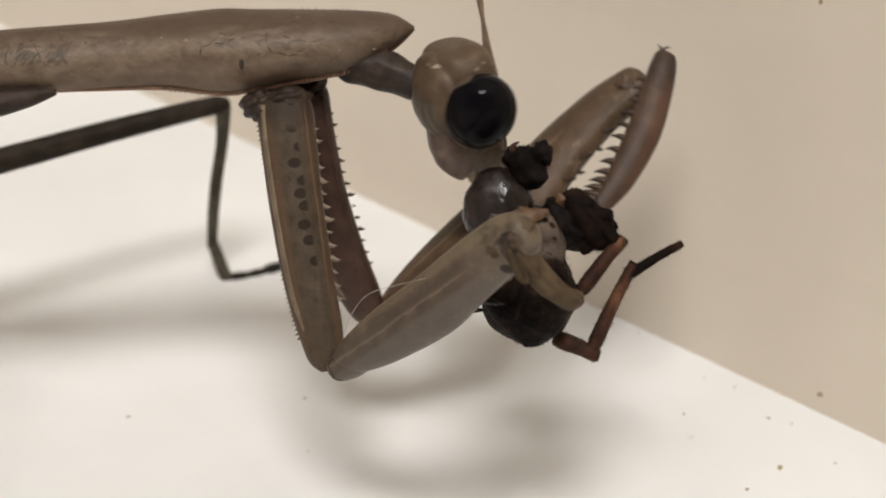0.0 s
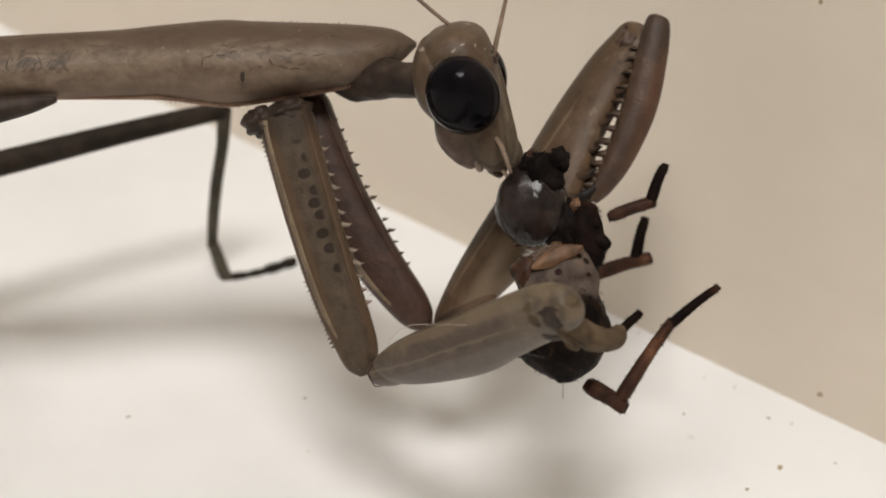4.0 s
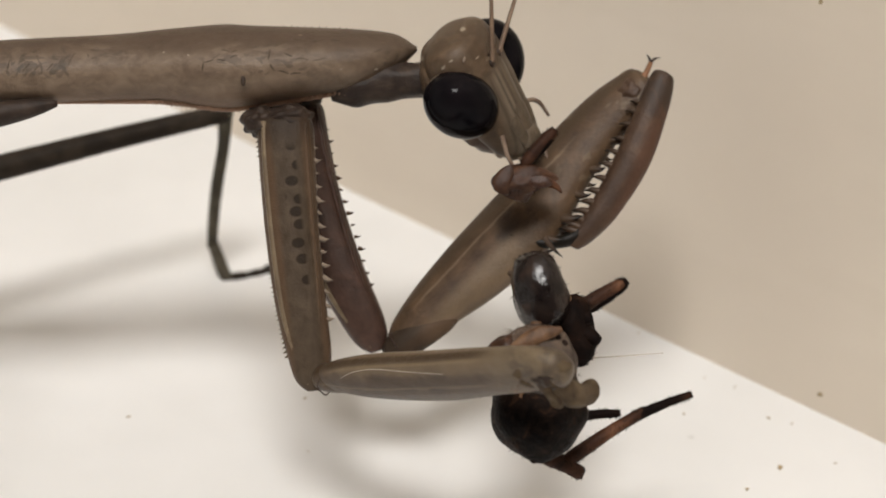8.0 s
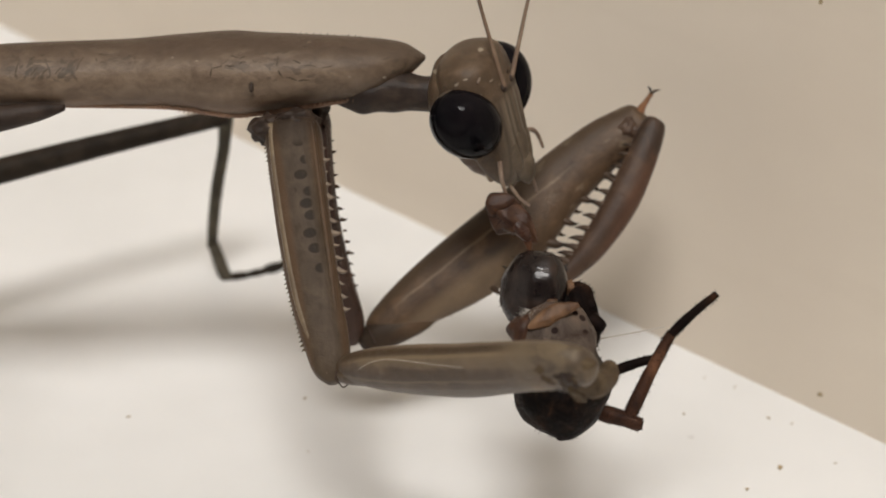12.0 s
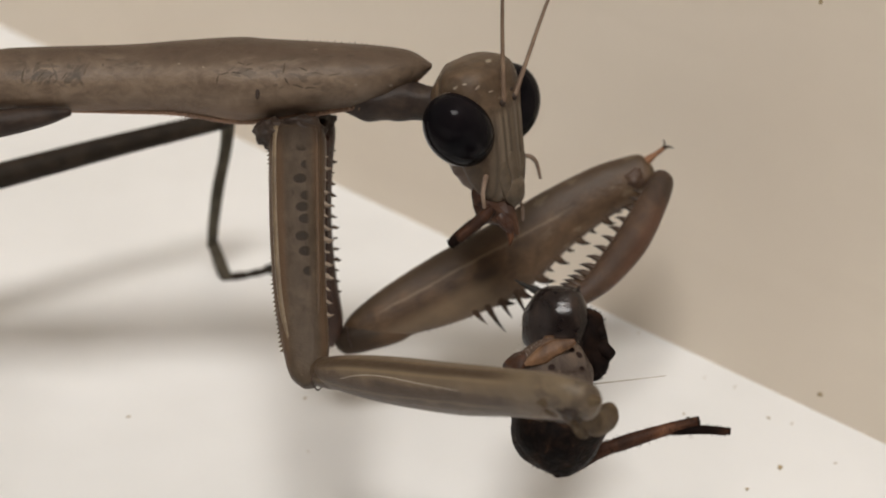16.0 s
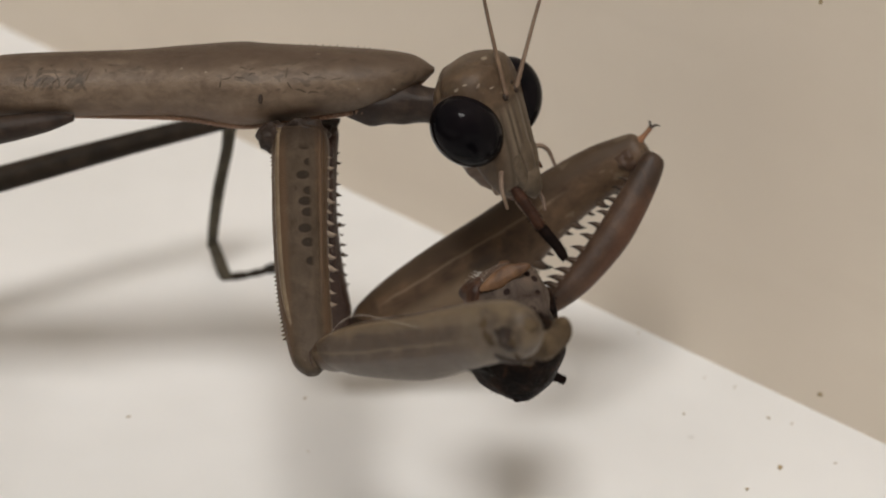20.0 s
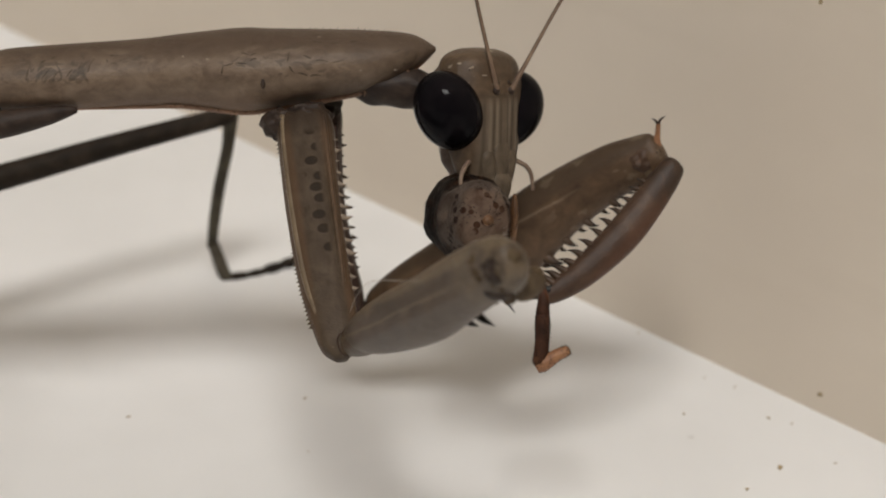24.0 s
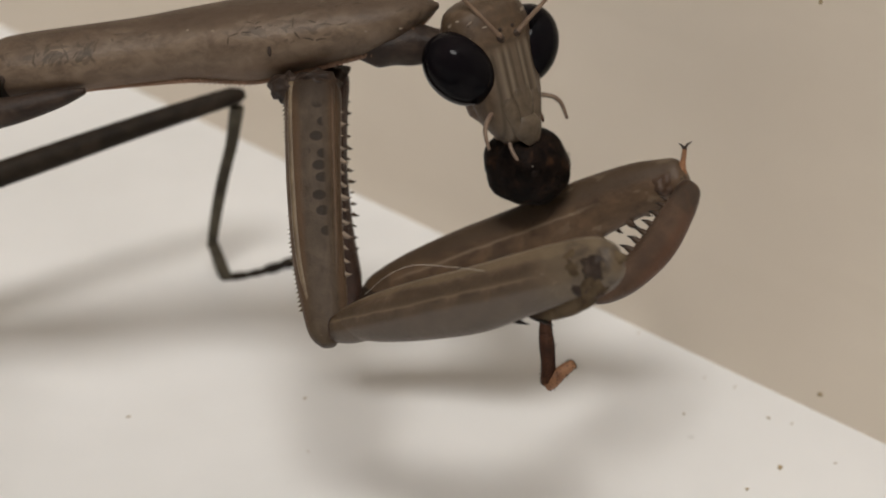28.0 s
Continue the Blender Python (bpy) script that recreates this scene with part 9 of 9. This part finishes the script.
    walk(leg_c_lower, [
        (0, limb(290.4, 39.6, 130, 256.6, 10.6, 130, 0)), (0.5, limb(290.4, 51.6, 130, 267.2, 15.4, 130, 0)), (1, limb(290.4, 63.7, 130, 277.8, 20.3, 130, 0)),
        (1.5, limb(322.6, 104.3, 110, 323.1, 99.9, 110, 0)), (2, limb(355.1, 145.4, 90, 368.8, 180.5, 90, 0)), (2.5, limb(347.8, 103.8, 75, 361.5, 144, 75, 0)),
        (3, limb(340.4, 62, 60, 354.1, 107.2, 60, 0)), (3.5, limb(350.5, 71.2, 56.7, 366.6, 118.8, 56.7, 0)), (5.5, limb(391.3, 108.4, 43.3, 416.7, 165.4, 43.3, 0)),
        (6, limb(401.6, 117.7, 40, 429.3, 177.1, 40, 0)), (6.5, limb(362, 60.3, 40, 451.1, 109.8, 40, 0)), (7, limb(82.4, 89.3, 70, 122.9, 25.4, 90, 0)),
        (7.5, limb(173.1, 189.9, 60, 197.7, 176.1, 60, 0)), (8, limb(187.9, 199.7, 60, 148.7, 153.7, 55, 0)), (8.5, limb(212.5, 94.4, 60, 173.1, 60, 60, 0)),
        (9, limb(237.1, 62, 60, 178.1, 35.4, 60, 0)), (9.5, limb(227.2, 55.1, 60, 173.1, 35.4, 60, 0)), (9.7, limb(49.8, 326.1, 38.6, 96.6, 191.6, -9.3, 0)),
        (10, limb(57.2, 288.2, 36.9, 84, 147.7, -8.8, 0)), (10.5, limb(24, 261.9, 55.1, 44.2, 162.7, -55.8, 0)), (11, limb(52.1, 289.3, 44.1, 84.6, 162.6, -29.7, 0)),
        (11.5, limb(57, 268.9, 46.9, 75, 142.5, -32.1, 0)), (12, limb(59.6, 307, 42.5, 101.7, 179, -24, 0)), (12.5, limb(56.9, 311.6, 38.1, 106.9, 180.4, -15.7, 0)),
        (14.5, limb(75.3, 283.9, 39.5, 103, 147.7, -17.3, 0)), (14.8, limb(68.3, 285.4, 39.2, 93.9, 149.1, -18.3, 0)), (15, limb(-60.8, 101, 70, -98.1, 154, 70, 0)),
        (15.2, limb(65.4, 287.5, 38.1, 91.1, 149.5, -15.6, 0)), (15.5, limb(66.1, 285.3, 35.3, 94.3, 144.7, -9.2, 0)), (15.8, limb(70.9, 285.7, 36.1, 91.8, 144.6, -11.1, 0)),
        (16, limb(15.7, 8.9, 60, 75, 60.2, 50, 0)), (16.2, limb(71.6, 279.6, 34.6, 94.2, 137.4, -8.1, 0)), (16.5, limb(64.2, 271.8, 30.7, 107.6, 131.2, 0.5, 0)),
        (17, limb(63.7, 288.6, 26.8, 119.6, 150.4, 8.2, 0)), (17.5, limb(82.3, 253.3, 40.1, 102.3, 116.2, -18, 0)), (18, limb(63.6, 306.4, 39.4, 114.4, 177.7, -19.2, 0)),
        (18.5, limb(70.9, 310.5, 40.8, 107.2, 179.1, -22.2, 0)), (19, limb(66.7, 304.5, 38, 110.6, 171.2, -15.5, 0)), (19.5, limb(87.3, 266.2, 36.7, 82.8, 123.2, -8.7, 0)),
        (20, limb(169.2, 38.4, 60, 216.1, -20.6, 65, 0)), (20.5, limb(65.9, 308.5, 31.7, 113.2, 170.2, -3.1, 0)), (21, limb(81.7, 35, 100, 134.1, 8.7, 105, 0)),
        (21.5, limb(78.7, 296.6, 34.1, 62.8, 152.2, -3.8, 0)), (23.5, limb(69.7, 303.6, 29.8, 88.8, 157.1, 3.2, 0)), (24, limb(68.4, 302.2, 24.7, 69.7, 152.4, 12.9, 0)),
        (24.5, limb(58.8, 309, 36.2, 75.6, 168.7, -14.9, 0)), (25, limb(63.8, 310.5, 36.9, 89.9, 172.2, -15.6, 0)), (25.5, limb(58.8, 351.7, 30.8, 98.8, 211.2, -4, 0)),
        (26, limb(69, 348.3, 28.4, 105.4, 204.8, 3.3, 0)), (26.5, limb(65.9, 367.1, 14.6, 123.3, 229.8, 35.3, 0)), (27, limb(78, 384.8, 28.7, 112.3, 240.8, 2.5, 0)),
        (27.5, limb(70.1, 402.4, 32.9, 93.2, 259.8, -8.3, 0)), (28, limb(77, 394, 29.6, 115.9, 252, -0.4, 0)),
    ])
    walk(leg_d, [
        (0, limb(217.4, -85.6, 140, 275.1, -27.9, 140, 0)), (0.5, limb(228.2, -86.8, 140, 286.7, -25.5, 140, 0)), (1, limb(239.1, -88, 140, 298.2, -23.1, 140, 0)),
        (1.5, limb(249.9, -89.2, 140, 309.8, -20.7, 140, 0)), (2, limb(260.7, -90.4, 140, 321.3, -18.3, 140, 0)), (2.5, limb(270.7, -132.5, 135, 331.4, -64.1, 135, 0)),
        (3, limb(280.7, -174.6, 130, 341.5, -110, 130, 0)), (3.5, limb(279.9, -171.9, 130, 341.8, -106.8, 130, 0)), (5.5, limb(276.7, -161, 130, 343.1, -93.9, 130, 0)),
        (6, limb(275.9, -158.2, 130, 343.4, -90.7, 130, 0)), (6.5, limb(263.9, -170.3, 130, 333.8, -119.6, 130, 0)), (7, limb(251.8, -182.3, 130, 324.2, -148.6, 130, 0)),
        (7.5, limb(235.9, -236.4, 115, 306.1, -216, 115, 0)), (8, limb(219.9, -290.9, 100, 288, -284.1, 100, 0)), (8.5, limb(215, -327.4, 100, 280.7, -320.6, 100, 0)),
        (9, limb(210.1, -363.9, 100, 273.4, -357, 100, 0)), (9.5, limb(174.4, -247.1, 135, 238, -229.3, 135, 0)), (10, limb(139.3, -132.6, 170, 203.2, -104, 170, 0)),
        (10.5, limb(181.6, -198.9, 135, 251, -182.1, 135, 0)), (11, limb(224.7, -266.6, 100, 299.6, -261.7, 100, 0)), (11.5, limb(258.8, -238.8, 100, 335.2, -224.2, 100, 0)),
        (12, limb(292.8, -211.1, 100, 370.7, -186.8, 100, 0)), (12.5, limb(280.7, -225.2, 100, 357.7, -205, 100, 0)), (14.5, limb(232, -281.6, 100, 305.8, -277.6, 100, 0)),
        (15, limb(219.9, -295.8, 100, 292.8, -295.8, 100, 0)), (15.5, limb(192.4, -257.2, 112.5, 263.9, -269.3, 112.5, 0)), (16, limb(165.2, -218.8, 125, 235.2, -243, 125, 0)),
        (16.5, limb(138.1, -180.7, 137.5, 206.7, -216.8, 137.5, 0)), (17, limb(111.3, -142.9, 150, 178.4, -190.9, 150, 0)), (17.5, limb(141.2, -207, 120, 213.8, -243.3, 120, 0)),
        (18, limb(171.7, -272.2, 90, 249.8, -296.6, 90, 0)), (18.5, limb(183.9, -291.7, 90, 261.9, -316.1, 90, 0)), (19, limb(196.1, -311.2, 90, 274.1, -335.6, 90, 0)),
        (19.5, limb(164.4, -252.7, 90, 237.6, -279.5, 90, 0)), (20, limb(132.7, -194.1, 90, 201, -223.4, 90, 0)), (20.5, limb(122.4, -173.9, 105, 195.3, -189.4, 105, 0)),
        (21, limb(112.2, -153.8, 120, 189.6, -155.8, 120, 0)), (21.5, limb(103.8, 80.6, 111.7, 66.3, 4.8, 47, 0)), (23.5, limb(216.8, -15.5, 78.2, 179.2, -36.1, -19.3, 0)),
        (24, limb(57.3, 50.4, 106.2, 31.8, 58.3, 3, 0)), (24.5, limb(107.5, 42.5, 101.7, 71.6, 50.3, 1.7, 0)), (25, limb(178.6, 42.7, 107.1, 135.1, 52.4, 10.3, 0)),
        (25.5, limb(241.2, 104.6, 58.5, 138.3, 110.1, 31.3, 0)), (26, limb(218.1, 126, -12.1, 125.3, 114.1, 38.8, 0)), (26.5, limb(225.6, 182.6, 7.3, 150.4, 116.9, 44.5, 0)),
        (27, limb(175.2, 137.4, -102.3, 150, 112.3, -1.9, 0)), (27.5, limb(150.3, 153.5, -116.6, 135.2, 142.4, -11.7, 0)), (28, limb(153.1, 159.3, -119.9, 151.4, 147, -14.1, 0)),
    ])
    walk(leg_e_upper, [
        (0, limb(172.3, -10.3, 190, 151.8, -114.8, 190, 0)), (0.5, limb(174.9, -14.8, 190, 159.2, -120.2, 190, 0)), (1, limb(177.2, -19.6, 190, 166.6, -125.6, 190, 0)),
        (1.5, limb(184.3, -13.7, 190, 175.4, -119.8, 190, 0)), (2, limb(191.3, -7.8, 190, 184.1, -114.1, 190, 0)), (2.5, limb(199.9, -54.2, 170, 190.8, -160.4, 170, 0)),
        (3, limb(208.6, -101.2, 150, 197.5, -207.2, 150, 0)), (3.5, limb(208.3, -98.2, 150, 199.1, -204.4, 150, 0)), (5.5, limb(207.4, -86.8, 150, 205.6, -193.4, 150, 0)),
        (6, limb(207.2, -84.1, 150, 207.2, -190.6, 150, 0)), (6.5, limb(195.7, -94.8, 150, 190.9, -201.2, 150, 0)), (7, limb(184, -105.8, 150, 174.6, -211.9, 150, 0)),
        (7.5, limb(174.9, -161.2, 135, 176.9, -267.7, 135, 0)), (8, limb(171.2, -218.2, 120, 180.8, -324.4, 120, 0)), (8.5, limb(175.1, -246.7, 120, 175.1, -353.2, 120, 0)),
        (9, limb(181.1, -276.5, 120, 170, -382.5, 120, 0)), (9.5, limb(127.4, -159, 160, 125.9, -265.5, 160, 0)), (10, limb(72.6, -45.4, 200, 82.1, -151.5, 200, 0)),
        (10.5, limb(118.4, -120.7, 160, 119.9, -227.3, 160, 0)), (11, limb(163.6, -198.5, 120, 158.1, -304.9, 120, 0)), (11.5, limb(180.6, -183.8, 120, 183.6, -290.4, 120, 0)),
        (12, limb(196.4, -170.3, 120, 208.7, -276.1, 120, 0)), (12.5, limb(196.6, -174.7, 120, 208.2, -280.6, 120, 0)), (14.5, limb(197, -192.4, 120, 206, -298.6, 120, 0)),
        (15, limb(197.1, -196.8, 120, 205.5, -303.1, 120, 0)), (15.5, limb(196.2, -215.9, 120, 201.8, -322.3, 120, 0)), (16, limb(195.3, -235.1, 120, 198.1, -341.6, 120, 0)),
        (16.5, limb(143.2, -142.2, 150, 147.8, -248.7, 150, 0)), (17, limb(91.6, -51, 180, 98.1, -157.3, 180, 0)), (17.5, limb(129.3, -121.4, 150, 136.9, -227.7, 150, 0)),
        (18, limb(167.8, -193, 120, 176.4, -299.2, 120, 0)), (18.5, limb(174.5, -203.3, 120, 180.1, -309.7, 120, 0)), (19, limb(181, -213.8, 120, 183.7, -320.3, 120, 0)),
        (19.5, limb(154.5, -159.7, 120, 158.8, -266.2, 120, 0)), (20, limb(127.8, -105.7, 120, 133.9, -212, 120, 0)), (20.5, limb(115.1, -84, 135, 122.9, -190.3, 135, 0)),
        (21, limb(102.2, -62.6, 150, 112, -168.8, 150, 0)), (21.5, limb(118, -121.9, 90, 142.4, -207.8, 90, 0)), (23.5, limb(196.1, -140.5, 90, 220.5, -221.5, 90, 0)),
        (24, limb(170.7, -105.7, 110, 165.9, -202.8, 110, 0)), (24.5, limb(171.5, -110.4, 115, 170.5, -207.3, 115, 0)), (25, limb(172.2, -115.1, 120, 175.1, -211.9, 120, 0)),
        (25.5, limb(173.7, -120, 120, 177.5, -214.3, 120, 0)), (26, limb(175.1, -124.8, 120, 179.9, -216.7, 120, 0)), (26.5, limb(176.6, -129.6, 120, 182.4, -219.1, 120, 0)),
        (27, limb(178, -134.5, 120, 184.8, -221.5, 120, 0)), (27.5, limb(176.6, -136.9, 120, 182.4, -227.4, 120, 0)), (28, limb(175.1, -139.3, 120, 179.9, -233.2, 120, 0)),
    ])
    walk(leg_e_lower, [
        (0, limb(172.3, -10.3, 190, 151.8, -114.8, 190, 0)), (0.5, limb(174.9, -14.8, 190, 159.2, -120.2, 190, 0)), (1, limb(177.2, -19.6, 190, 166.6, -125.6, 190, 0)),
        (1.5, limb(184.3, -13.7, 190, 175.4, -119.8, 190, 0)), (2, limb(191.3, -7.8, 190, 184.1, -114.1, 190, 0)), (2.5, limb(199.9, -54.2, 170, 190.8, -160.4, 170, 0)),
        (3, limb(208.6, -101.2, 150, 197.5, -207.2, 150, 0)), (3.5, limb(208.3, -98.2, 150, 199.1, -204.4, 150, 0)), (5.5, limb(207.4, -86.8, 150, 205.6, -193.4, 150, 0)),
        (6, limb(207.2, -84.1, 150, 207.2, -190.6, 150, 0)), (6.5, limb(195.7, -94.8, 150, 190.9, -201.2, 150, 0)), (7, limb(184, -105.8, 150, 174.6, -211.9, 150, 0)),
        (7.5, limb(174.9, -161.2, 135, 176.9, -267.7, 135, 0)), (8, limb(171.2, -218.2, 120, 180.8, -324.4, 120, 0)), (8.5, limb(175.1, -246.7, 120, 175.1, -353.2, 120, 0)),
        (9, limb(181.1, -276.5, 120, 170, -382.5, 120, 0)), (9.5, limb(127.4, -159, 160, 125.9, -265.5, 160, 0)), (10, limb(72.6, -45.4, 200, 82.1, -151.5, 200, 0)),
        (10.5, limb(118.4, -120.7, 160, 119.9, -227.3, 160, 0)), (11, limb(163.6, -198.5, 120, 158.1, -304.9, 120, 0)), (11.5, limb(180.6, -183.8, 120, 183.6, -290.4, 120, 0)),
        (12, limb(196.4, -170.3, 120, 208.7, -276.1, 120, 0)), (12.5, limb(196.6, -174.7, 120, 208.2, -280.6, 120, 0)), (14.5, limb(197, -192.4, 120, 206, -298.6, 120, 0)),
        (15, limb(197.1, -196.8, 120, 205.5, -303.1, 120, 0)), (15.5, limb(196.2, -215.9, 120, 201.8, -322.3, 120, 0)), (16, limb(195.3, -235.1, 120, 198.1, -341.6, 120, 0)),
        (16.5, limb(143.2, -142.2, 150, 147.8, -248.7, 150, 0)), (17, limb(91.6, -51, 180, 98.1, -157.3, 180, 0)), (17.5, limb(129.3, -121.4, 150, 136.9, -227.7, 150, 0)),
        (18, limb(167.8, -193, 120, 176.4, -299.2, 120, 0)), (18.5, limb(174.5, -203.3, 120, 180.1, -309.7, 120, 0)), (19, limb(181, -213.8, 120, 183.7, -320.3, 120, 0)),
        (19.5, limb(154.5, -159.7, 120, 158.8, -266.2, 120, 0)), (20, limb(127.8, -105.7, 120, 133.9, -212, 120, 0)), (20.5, limb(115.1, -84, 135, 122.9, -190.3, 135, 0)),
        (21, limb(102.2, -62.6, 150, 112, -168.8, 150, 0)), (21.5, limb(142.4, -207.8, 90, 173.7, -189.3, 90, 0)), (23.5, limb(220.5, -221.5, 90, 244.9, -194.1, 90, 0)),
        (24, limb(165.9, -202.8, 110, 212.5, -173.7, 110, 0)), (24.5, limb(170.5, -207.3, 115, 214.6, -175.8, 115, 0)), (25, limb(175.1, -211.9, 120, 216.7, -178, 120, 0)),
        (25.5, limb(177.5, -214.3, 120, 218.6, -180.4, 120, 0)), (26, limb(179.9, -216.7, 120, 220.6, -182.8, 120, 0)), (26.5, limb(182.4, -219.1, 120, 223.5, -183.8, 120, 0)),
        (27, limb(184.8, -221.5, 120, 226.4, -184.8, 120, 0)), (27.5, limb(182.4, -227.4, 120, 223.5, -191.1, 120, 0)), (28, limb(179.9, -233.2, 120, 220.6, -197.4, 120, 0)),
    ])
    walk(mid_femur, [
        (0, limb(-455.4, 302.5, -652, -884, 175.9, -470, 0)), (3, limb(-455.4, 290.7, -652, -884, 173.6, -470, 0)), (8, limb(-451.9, 281.3, -652, -884, 162.4, -470, 0)),
        (11, limb(-451.9, 276.6, -652, -884, 157.8, -470, 0)), (17, limb(-444.9, 269.5, -652, -884, 144.3, -470, 0)), (20, limb(-442.5, 269.5, -652, -884, 139.8, -470, 0)),
        (25, limb(-437.8, 286, -652, -884, 145.4, -470, 0)), (27, limb(-426, 311.9, -652, -884, 148.8, -470, 0)), (28, limb(-423.7, 321.3, -652, -884, 150, -470, 0)),
    ])
    walk(mid_tibia, [
        (0, limb(-503, 9.9, -858, -455.4, 302.5, -652, 0)), (3, limb(-503, 9.9, -858, -455.4, 290.7, -652, 0)), (8, limb(-503, 9.9, -858, -451.9, 281.3, -652, 0)),
        (11, limb(-503, 9.9, -858, -451.9, 276.6, -652, 0)), (17, limb(-503, 9.9, -858, -444.9, 269.5, -652, 0)), (20, limb(-503, 9.9, -858, -442.5, 269.5, -652, 0)),
        (25, limb(-503, 9.9, -858, -437.8, 286, -652, 0)), (27, limb(-503, 9.9, -858, -426, 311.9, -652, 0)), (28, limb(-503, 9.9, -858, -423.7, 321.3, -652, 0)),
    ])


motions()
